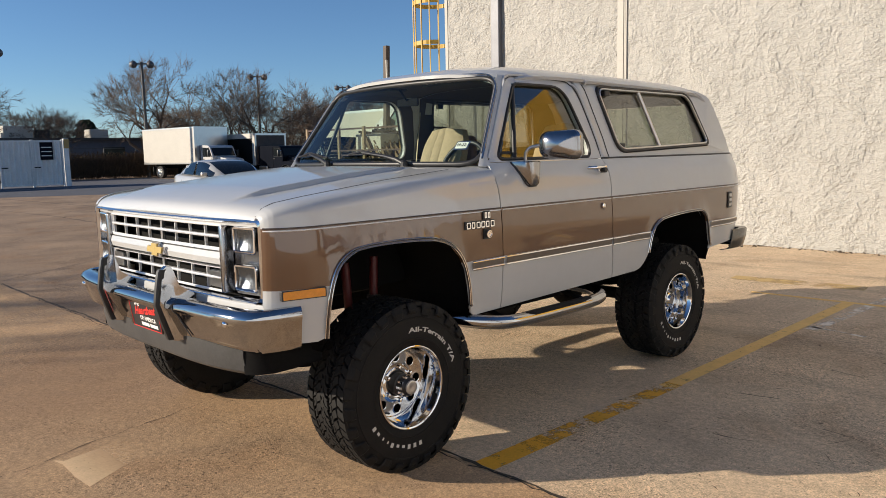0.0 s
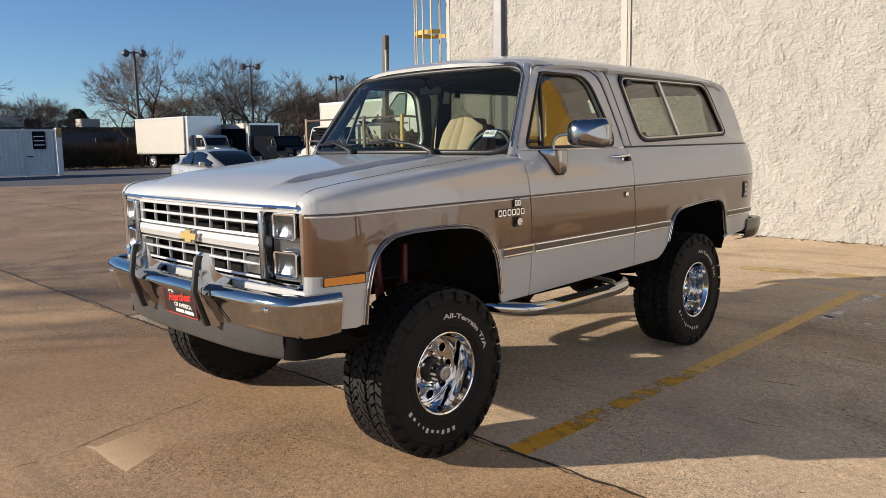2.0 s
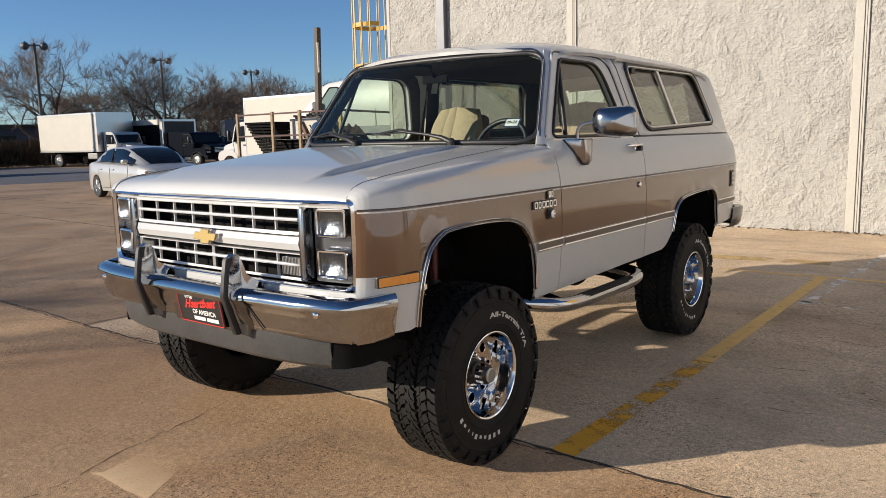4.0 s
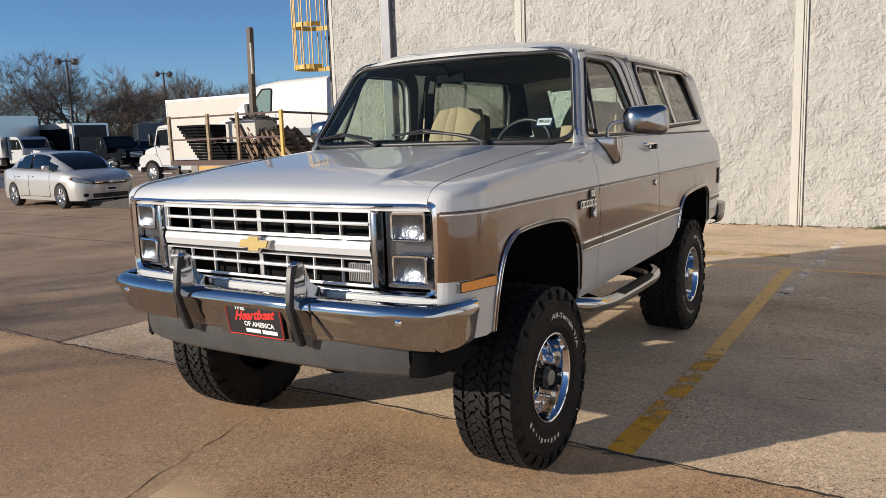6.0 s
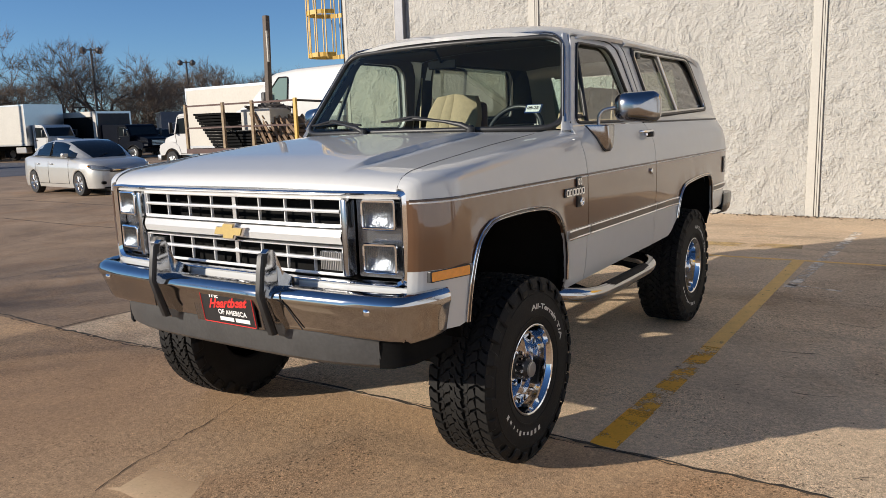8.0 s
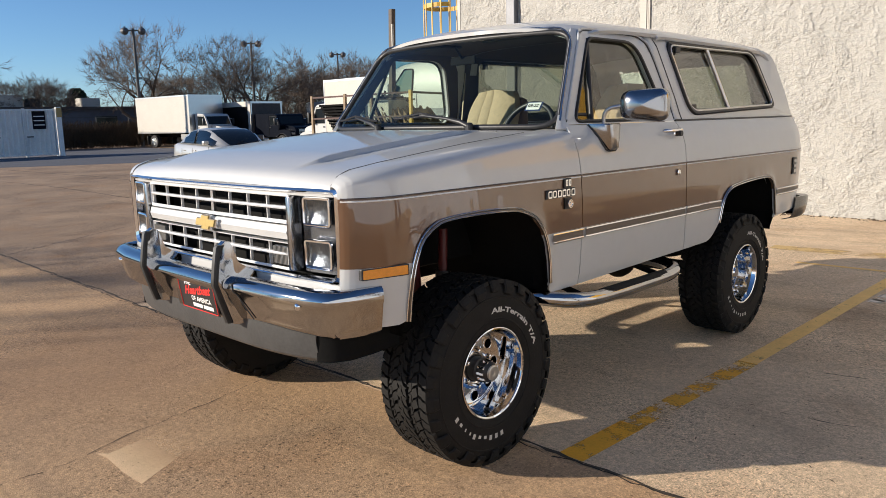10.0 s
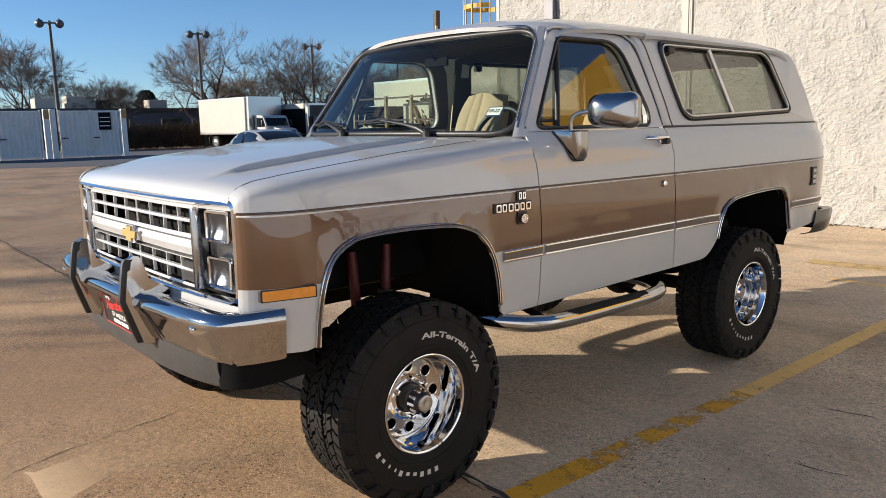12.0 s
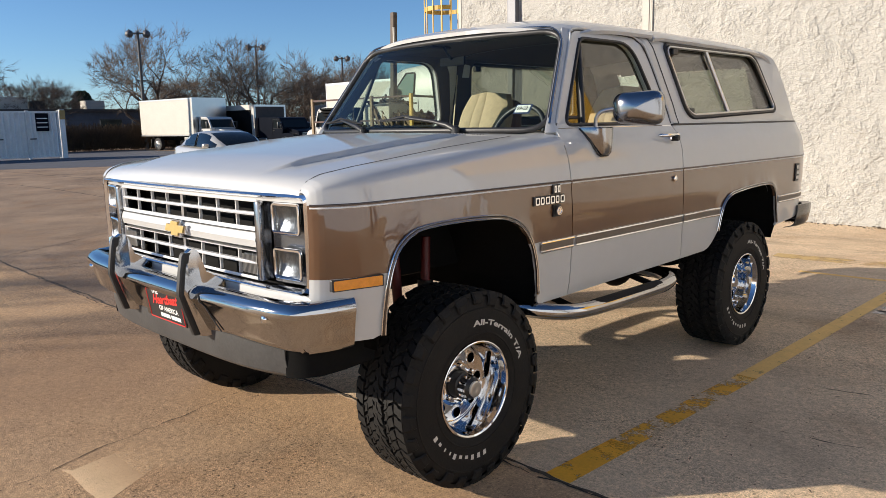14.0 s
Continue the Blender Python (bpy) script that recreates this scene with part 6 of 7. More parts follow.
for x, m in ((-13.27, M_WORNPOST), (-11.9, M_WORNPOST), (-10.9, M_WORNPOST), (-9.53, M_YSTEEL)):
    part("post", box(x - 0.04, 9.315, DECK, x + 0.04, 9.375, 2.20, bevel=0.006), m, rail)
part("post", box(-9.44, 11.27, DECK, -9.37, 11.33, 2.12), M_YSTEEL, rail)
part("support_leg", box(-12.35, 9.33, 0.5, -12.25, 9.42, DECK), M_RUST, rail)
M_POLE = mat("weathered_brown_column", (0.07, 0.05, 0.036), 0.7, color2=(0.11, 0.08, 0.06), scale=6, bump=0.2, bscale=60)
pole = tagged(part("steel_column", box(-12.88, 11.64, DECK, -12.74, 11.78, 4.50, bevel=0.015), M_POLE), "tall brown steel column on the loading platform", "column")
pole.data.transform(Matrix(((1, 0, 0.025, -0.05), (0, 1, 0.015, -0.03), (0, 0, 1, 0), (0, 0, 0, 1))))
part("junction_box", box(-12.69, 11.64, 3.30, -12.65, 11.70, 4.10, bevel=0.006), M_TRIMWALL, pole, "pale electrical box")
# black crates and timber on the platform
for i in range(2):
    cr = thing("crate_stack", "stack of black plastic pallets on the platform", "pallets", pose(-12.35 + i * 0.95, 10.05 + 0.1 * i, DECK, 0, 0, 8 - 10 * i), "black pallet stacks")
    for k in range(13 if i == 0 else 7):
        dx0 = 0.22 - 0.055 * k if i == 0 else 0.0
        part("pallet_deck", box(dx0 - 0.45, -0.45, 0.075 * k + 0.02, dx0 + 0.48, 0.45, 0.075 * k + 0.072, bevel=0.008), M_DARK, cr)
        for dx in (-0.42, -0.02, 0.38):
            part("pallet_foot", box(dx0 + dx, -0.42, 0.075 * k, dx0 + dx + 0.08, 0.42, 0.075 * k + 0.03), M_DARK, cr)
M_TIMBER = mat("weathered_timber", (0.24, 0.155, 0.09), 0.8, color2=(0.12, 0.08, 0.05), scale=5, bump=0.3, bscale=60, objvar=0.35)
rng = random.Random(4)
for k in range(6):
    tp = thing("wooden_pallet", "weathered wooden pallet leaning in a pile", "pallet", pose(-10.75 + 0.20 * k, 10.1 + 0.05 * k, DECK + 0.02, 0, 58 - 3 * k, rng.uniform(-10, 10)), "wooden pallets on the platform")
    for j in range(6):
        part("board", box(-1.05 + 0.17 * j, -0.5, 0.0, -0.95 + 0.17 * j, 0.5, 0.02), M_TIMBER, tp)
    for y in (-0.46, 0, 0.42):
        part("runner", box(-1.05, y, 0.02, -0.08, y + 0.04, 0.11), M_TIMBER, tp)
bm = bmesh.new()
for k in range(40):
    p = Vector((-11.35 + rng.gauss(0, 0.3), 10.3 + rng.gauss(0, 0.2), 2.02 + rng.gauss(0, 0.06)))
    d = Vector((rng.gauss(0, 1), rng.gauss(0, 1), rng.gauss(0, 0.3))).normalized() * 0.18
    tube([p - d, p + d], 0.03, 5, bm)
tagged(part("scrap_pile", bm, M_DKSTEEL, doubles=False), "dark scrap heaped on the crates", "scrap", kind="stuff")
tagged(part("storage_bin", box(-11.75, 9.75, DECK + 0.525, -10.75, 10.45, 2.02, bevel=0.02), M_TRIMWALL), "pale metal storage bin under the scrap", "bin")


# ---------- other vehicles ----------
M_VANW = mat("van_white_paint", (0.52, 0.51, 0.49), 0.4, coat=0.4, var=0.06, scale=2)
M_BOXW = mat("box_white_panel", (0.52, 0.485, 0.42), 0.55, var=0.1, scale=1.5)
M_SILVER = mat("silver_paint", (0.52, 0.505, 0.465), 0.32, metal=0.35, coat=0.8, var=0.05, scale=3)
M_NAVY = mat("dark_blue_paint", (0.006, 0.008, 0.014), 0.3, spec=0.05, coat=0.0, var=0.2, scale=3)
M_DKGLASS = mat("dark_window", (0.012, 0.015, 0.017), 0.08, spec=0.2)
M_GREENGLASS = mat("green_window", (0.16, 0.22, 0.19), 0.08, spec=0.6)
M_HEADLAMP = mat("clear_headlamp", (0.16, 0.165, 0.17), 0.12, spec=0.6, coat=1.0, var=0.4, scale=20)
M_DULL = mat("dull_tyre", (0.02, 0.02, 0.02), 0.8, var=0.3, scale=10)


def simple_wheel(parent, x, y, r, w, rim=0.62, spokes=10):
    t = part("tyre", lathe([(r * rim, -w / 2), (r * 0.93, -w / 2), (r, -w * 0.35), (r, w * 0.35), (r * 0.93, w / 2), (r * rim, w / 2)], 28, "y", at=(x, y, r)), M_DULL, parent, smooth=40)
    for s in (1, -1):
        part("rim", lathe([(r * rim, w / 2 * s), (r * rim * 0.9, w * 0.35 * s), (r * 0.15, w * 0.42 * s), (0, w * 0.44 * s)], 28, "y", at=(x, y, r)), M_ALU, t, smooth=40)
        bm = bmesh.new()
        for k in range(spokes):
            a = 2 * math.pi * k / spokes
            p, q = r * 0.2, r * rim * 0.9
            tube([(x + p * math.cos(a), y + s * w * 0.46, r + p * math.sin(a)), (x + q * math.cos(a), y + s * w * 0.42, r + q * math.sin(a))], r * 0.05, 5, bm)
        part("spokes", bm, M_ALU, t)
    return t


M_CARGLASS = glass_mat("car_side_glass", (0.46, 0.50, 0.48), ior=1.6, gain=1.5)


def sedan(m):
    """Heading +x; origin on the ground midway between the axles."""
    car = thing("sedan", "silver compact sedan parked on the concrete", "car", m)
    deck = lambda x: lerp(x, [-2.25, -2.20, -2.08, -1.7, -1.3, 1.0, 1.35, 1.75, 2.02, 2.14, 2.22, 2.25], [0.74, 0.90, 1.0, 1.045, 1.03, 0.965, 0.955, 0.895, 0.81, 0.745, 0.665, 0.58])
    wide = lambda x: lerp(x, [-2.25, -2.2, -2.05, -1.8, -1.0, 0.6, 1.45, 1.75, 1.95, 2.10, 2.19, 2.235, 2.25], [0.60, 0.70, 0.80, 0.85, 0.875, 0.875, 0.865, 0.83, 0.76, 0.64, 0.48, 0.28, 0.12])

    def section(x):
        w, d, low = wide(x), deck(x), 0.20
        for c in (-1.35, 1.33):
            if abs(x - c) < 0.34:
                low = max(low, 0.31 + math.sqrt(0.34**2 - (x - c) ** 2))
        z = [low, max(low + 0.01, 0.36), max(low + 0.02, 0.52), max(low + 0.03, min(0.70, d - 0.12)), max(low + 0.05, d - 0.075), d - 0.03, d - 0.008, d + 0.008, d + 0.012]
        f = [0.965, 0.995, 1.0, 0.992, 0.965, 0.90, 0.78, 0.40, 0.0]
        side = [(x, w * a, b) for a, b in zip(f, z)]
        return side + [(px, -py, pz) for px, py, pz in reversed(side[:-1])]

    st = sorted(set(list(np.linspace(-2.25, 2.25, 61)) + [-2.22, -2.19, 2.12, 2.20, 2.235] + [c + d for c in (-1.35, 1.33) for d in (-0.341, -0.338, -0.31, -0.26, 0.26, 0.31, 0.338, 0.341)]))
    rows = [section(x) for x in st]
    bm = grid(rows)
    bm.verts.ensure_lookup_table()
    bm.faces.new([bm.verts[i] for i in range(17)]), bm.faces.new([bm.verts[len(bm.verts) - 17 + i] for i in range(17)])
    part("body", bm, M_SILVER, car, smooth=50)
    part("underside", box(-1.9, -0.70, 0.18, 1.9, 0.70, 0.60), M_DARK, car)

    # cabin: glass and steel cut from one curved shell
    roofline = lambda x: lerp(x, [-1.95, -1.6, -1.25, -0.9, -0.5, -0.1, 0.2, 0.45, 0.7, 1.0, 1.36], [1.03, 1.175, 1.31, 1.405, 1.45, 1.455, 1.435, 1.385, 1.30, 1.165, 0.965])

    def arch(x):
        b, t = deck(x) - 0.015, roofline(x)
        h = max(t - b, 0.002)
        low = lerp(x, [-1.95, -1.5, 0.9, 1.36], [0.66, 0.79, 0.80, 0.68])
        side = [(x, low, b), (x, low - 0.035, b + 0.06 * h), (x, low - 0.11, b + 0.60 * h), (x, low - 0.17, b + 0.86 * h), (x, low - 0.225, b + 0.94 * h), (x, (low - 0.2) * 0.5, b + 0.99 * h), (x, 0, b + h)]
        return side + [(px, -py, pz) for px, py, pz in reversed(side[:-1])]

    sx = [-1.95, -1.8, -1.6, -1.4, -1.25, -1.12, -1.0, -0.88, -0.7, -0.5, -0.40, -0.34, -0.2, 0.0, 0.2, 0.36, 0.45, 0.58, 0.7, 0.85, 1.0, 1.12, 1.24, 1.36]
    cab = [arch(x) for x in sx]
    shells = {}
    for i in range(len(sx) - 1):
        xm = (sx[i] + sx[i + 1]) / 2
        for j in range(12):
            c = j if j < 6 else 11 - j
            if c in (4, 5):
                key = "windscreen" if xm > 0.40 else "rear_window" if xm < -1.05 else "roof"
            elif c == 1 or c == 2:
                top = 1.05 if c == 1 else 0.62
                rear = -1.22 if c == 1 else -1.0
                key = "side_window_front" if -0.34 < xm < top else "side_window_rear" if rear < xm < -0.40 else "roof"
            else:
                key = "roof"
            if key.startswith("side"):
                key += "_l" if j < 6 else "_r"
            shells.setdefault(key, []).append((cab[i][j], cab[i][j + 1], cab[i + 1][j + 1], cab[i + 1][j]))
    for key, quads in shells.items():
        bm = bmesh.new()
        for q in quads:
            bm.faces.new([bm.verts.new(p) for p in q])
        part(key.rsplit("_", 2)[0] if key.startswith("side") else key, bm, M_SILVER if key == "roof" else M_CARGLASS if key.startswith("side") else M_DKGLASS, car, smooth=50)
    for s in (1, -1):
        part("window_line", tube([(x, s * (lerp(x, [-1.95, -1.5, 0.9, 1.36], [0.66, 0.79, 0.80, 0.68]) - 0.008), deck(x) + 0.008) for x in np.linspace(-1.3, 1.1, 16)], 0.008, 5), M_DARK, car)
        part("pillar", tube([(-0.37, s * 0.772, 1.02), (-0.37, s * 0.66, 1.33)], 0.022, 6), M_DARK, car)
        mr = part("mirror", box(0.72, s * 0.92 - 0.085, 0.985, 0.86, s * 0.92 + 0.085, 1.10, bevel=0.035), M_SILVER, car, smooth=40)
        part("mirror_arm", box(0.76, s * 0.84 - 0.03, 0.985, 0.82, s * 0.84 + 0.03, 1.01), M_DARK, mr)
        # swept headlight wrapped round the corner of the nose
        lamp = []
        for f in np.linspace(0, 1, 9):
            x = lerp(f, [0, 0.3, 0.65, 1], [2.205, 2.12, 1.95, 1.74])
            w = wide(x) + 0.012
            zc, hh = lerp(f, [0, 1], [0.665, 0.765]), lerp(f, [0, 0.25, 0.8, 1], [0.035, 0.062, 0.062, 0.02])
            lamp.append([(x + 0.012, s * w * 0.985, zc - hh), (x + 0.014, s * w * 0.99, zc), (x + 0.004, s * w * 0.955, zc + hh)])
        hl = part("headlight", thick(grid(lamp), 0.012), M_HEADLAMP, car, "clear swept-back headlight", smooth=50)
        part("indicator", box(1.80, s * 0.815 - 0.03, 0.745, 1.86, s * 0.815 + 0.025, 0.775, bevel=0.006), M_AMBER, hl)
        for xs in (-1.20, -0.37, 0.80):
            part("door_seam", tube([(xs + (0.12 if xs < -1 else 0), s * wide(xs) * 0.998, 0.30), (xs + (0.03 if xs < -1 else 0), s * (wide(xs) + 0.001), 0.55), (xs, s * wide(xs) * 0.985, 0.80), (xs, s * wide(xs) * 0.955, 0.93)], 0.005, 5), M_DARK, car)
        part("sill_seam", tube([(x, s * wide(x) * 0.997, 0.30) for x in np.linspace(-0.95, 0.80, 6)], 0.005, 5), M_DARK, car)
        for xs in (-0.98, -0.16):
            part("door_handle", box(xs - 0.09, s * wide(xs) - 0.02, 0.80, xs + 0.07, s * wide(xs) + 0.022, 0.828, bevel=0.010), M_SILVER, car, smooth=40)
        part("fog_recess", box(2.02, s * 0.58 - 0.07, 0.30, 2.15, s * 0.58 + 0.07, 0.38, bevel=0.02), M_DARK, car)
        part("tail_light", box(-2.235, s * 0.60 - 0.10, 0.78, -2.12, s * 0.60 + 0.10, 0.90, bevel=0.02), M_REDLENS, car)
        for xa in (-1.35, 1.33):
            simple_wheel(car, xa, s * 0.765, 0.315, 0.2, 0.66, 7)
    nose = lambda y: lerp(abs(y), [0.0, 0.28, 0.48, 0.64], [2.262, 2.25, 2.205, 2.13])
    for z0, z1, y0, nm, mm in ((0.600, 0.668, 0.46, "grille", M_BLACK), (0.638, 0.662, 0.40, "grille_bar", M_CHROME), (0.265, 0.375, 0.46, "intake", M_BLACK), (0.195, 0.235, 0.60, "chin", M_DARK)):
        push = 0.010 if nm == "grille_bar" else 0.006
        rows = [[(nose(y) + d - (0.012 if z0 < 0.5 else 0.0), y, z) for y in np.linspace(-y0, y0, 13)] for d, z in ((-0.08, z0), (push, z0), (push, z1), (-0.08, z1))]
        part(nm, grid(rows), mm, car, smooth=30)
    pl = part("number_plate", box(2.262, -0.155, 0.425, 2.272, 0.155, 0.54, bevel=0.004), M_WHITEINK, car)
    part("plate_bar", box(2.2725, -0.11, 0.46, 2.274, 0.11, 0.505), M_DARK, pl)
    part("emblem", box(2.262, -0.045, 0.618, 2.278, 0.045, 0.682, bevel=0.008), M_CHROME, car)
    for y in (-0.25, 0.25):
        part("wiper", tube([(1.33, y, 0.985), (1.20, y + 0.28, 1.06)], 0.008, 5), M_DARK, car)
    return car


sedan(pose(-17.24, 9.01, 0, 0, 0, -6))


def box_truck(m, label, body_m, cab_m, length=6.2, group="box trucks", long_cab=1.0, frame=False):
    """Heading +x; origin on the ground under the rear axle."""
    tr = thing("box_truck", label, "truck", m, group)
    b = part("cargo_box", box(-1.6, -1.2, 1.05, length - 1.6, 1.2, 3.65, bevel=0.03), body_m, tr, "ribbed cargo box")
    for z in (1.09, 3.60):
        for y in (-1.215, 1.195):
            part("edge_rail", box(-1.6, y, z - 0.05, length - 1.6, y + 0.02, z + 0.05), M_ALU, b)
    part("front_edge", box(length - 1.62, -1.21, 1.05, length - 1.57, 1.21, 3.66), M_ALU, b)
    if frame:
        part("front_panel", box(length - 1.575, -1.08, 1.1, length - 1.55, 1.08, 3.5), M_TANB, b, "dark brown front panel")
        part("side_frame", box(-1.6, -1.235, 3.25, length - 1.57, -1.20, 3.66), M_BOXW, b, "white top frame")
        part("corner_post", box(length - 1.85, -1.24, 1.0, length - 1.55, -1.19, 3.66), M_BOXW, b, "white corner post")
    x0 = length - 1.5
    extra = (long_cab - 1) * 2.35
    cab = [(0, 0.75), (0.85 + extra, 0.75), (1.10 + extra, 1.05), (1.22 + extra, 1.72), (0.96 + extra, 2.42), (0.80 + extra, 2.56), (0.05, 2.62), (0, 2.5)]
    c = part("cab", plate(rounded(cab, 0.08, 4), (), lambda x, z: (x0 + x, -1.0, z), (0, 2.0, 0)), cab_m, tr, smooth=30)
    x0 += extra
    hood = [(1.0, 0.8), (2.33, 0.8), (2.40, 1.15), (2.32, 1.46), (2.12, 1.55), (1.15, 1.74)]
    part("bonnet", plate(rounded(hood, 0.09, 4), (), lambda x, z: (x0 + x, -0.68, z), (0, 1.36, 0)), cab_m, c, smooth=30)
    part("windscreen", grid([[(x0 + 1.235 - 0.26 * t, y, 1.78 + 0.60 * t) for y in (-0.9, -0.4, 0.4, 0.9)] for t in (0, 0.5, 1)]), M_DKGLASS, c)
    for s in (1, -1):
        wheel_gap = [(1.45 + 0.57 * math.cos(radians(a)), 0.46 + 0.57 * math.sin(radians(a))) for a in range(150, 29, -10)]
        fend = [(0.78, 0.74)] + wheel_gap + [(2.28, 0.72), (2.37, 0.95), (2.28, 1.18), (2.05, 1.28), (1.6, 1.34), (1.2, 1.30), (0.92, 1.12)]
        fd = part("front_wing", plate(fend, (), lambda x, z: (x0 + x, s * 0.66, z), (0, s * 0.36, 0)), cab_m, c, smooth=35)
        part("wing_lip", tube([(x0 + x, s * 1.02, z) for x, z in wheel_gap], 0.025, 6), M_BLACK, fd, smooth=60)
        bm = bmesh.new()
        bm.faces.new([bm.verts.new((x0 + x, s * 1.006, z)) for x, z in ((0.24, 1.70), (1.10, 1.70), (0.86, 2.36), (0.24, 2.40))])
        part("side_window", bm, M_DKGLASS, c)
        part("window_rubber", tube([(x0 + x, s * 1.008, z) for x, z in ((0.24, 1.70), (1.10, 1.70), (0.86, 2.36), (0.24, 2.40))], 0.016, 5, closed=True), M_BLACK, c)
        part("door_seam", tube([(x0 + x, s * 1.004, z) for x, z in ((0.14, 0.80), (0.14, 2.46), (0.86, 2.44), (1.14, 1.66), (1.02, 0.98), (0.86, 0.80))], 0.010, 5, closed=True), M_DARK, c)
        part("door_handle", box(x0 + 0.20, s * 1.015 - 0.02, 1.50, x0 + 0.36, s * 1.015 + 0.02, 1.56, bevel=0.01), M_BLACK, c)
        mr = part("mirror", box(x0 + 1.06, s * 1.24 - 0.09, 1.72, x0 + 1.16, s * 1.24 + 0.09, 2.22, bevel=0.03), M_BLACK, c, smooth=40)
        part("mirror_arm", tube([(x0 + 1.05, s * 0.98, 2.20), (x0 + 1.10, s * 1.22, 2.16), (x0 + 1.10, s * 1.22, 1.76), (x0 + 1.10, s * 0.99, 1.70)], 0.015, 6), M_ALU, mr)
        part("cab_step", box(x0 + 0.12, s * 0.92 - 0.10, 0.42, x0 + 0.80, s * 0.92 + 0.10, 0.47, bevel=0.01), M_ALU, c)
        for xa in (0.0, x0 + 1.45):
            simple_wheel(tr, xa, s * 0.90, 0.46, 0.28, 0.58, 8)
        part("fuel_tank", box(x0 - 1.4, s * 0.85 - 0.2, 0.55, x0 - 0.5, s * 0.85 + 0.2, 0.95, bevel=0.05), M_ALU, tr)
        part("headlight", box(x0 + 2.28, s * 0.84 - 0.13, 0.92, x0 + 2.385, s * 0.84 + 0.13, 1.10, bevel=0.02), M_HEADLAMP, c)
        part("mud_guard", box(-0.75, s * 0.9 - 0.16, 0.25, -0.70, s * 0.9 + 0.16, 0.85), M_BLACK, tr)
    part("grille", box(x0 + 2.34, -0.46, 0.95, x0 + 2.42, 0.46, 1.40, bevel=0.02), M_BLACK, c)
    for k in range(4):
        part("grille_slat", box(x0 + 2.415, -0.44, 1.0 + 0.10 * k, x0 + 2.43, 0.44, 1.03 + 0.10 * k), M_ALU, c)
    part("bumper", box(x0 + 2.25, -1.05, 0.48, x0 + 2.52, 1.05, 0.76, bevel=0.04), M_DARK if cab_m is M_NAVY else M_ALU, c, smooth=40)
    part("chassis", box(-1.5, -0.45, 0.75, x0 + 2.0, 0.45, 1.03), M_DARK, tr)
    return tr


M_TANB = mat("dark_brick_far", (0.09, 0.07, 0.06), 0.85, var=0.3, scale=0.5)
wt = box_truck(pose(-51.9, 23.85, 0, 0, 0, 5), "white box truck with cream cargo box, far across the lot", M_BOXW, M_VANW, 5.9)
wt.scale = (1.2, 1.12, 1.0)
for o in wt.children:
    if o.name.startswith("cab"):
        o.scale = (1.0, 0.86, 0.90)
wb = box_truck(pose(-18.9, 17.6, 0, 0, 0, 180), "white box truck parked behind the platform", M_BOXW, M_VANW, 5.6)
wb.scale = (0.88, 0.88, 0.88)
dt = box_truck(pose(-50.1, 27.3, 0, 0, 0, 2.5), "dark truck with white-framed cargo body, far across the lot", M_DARK, M_NAVY, 7.0, long_cab=1.6, frame=True)
dt.scale = (1.1, 1.1, 0.85)
gt = box_truck(pose(-51.5, 37.6, 0, 0, 0, 150), "grey box truck seen from behind, far across the lot", M_PIPE, M_VANW, 4.0)
gt.scale = (0.8, 0.8, 0.9)


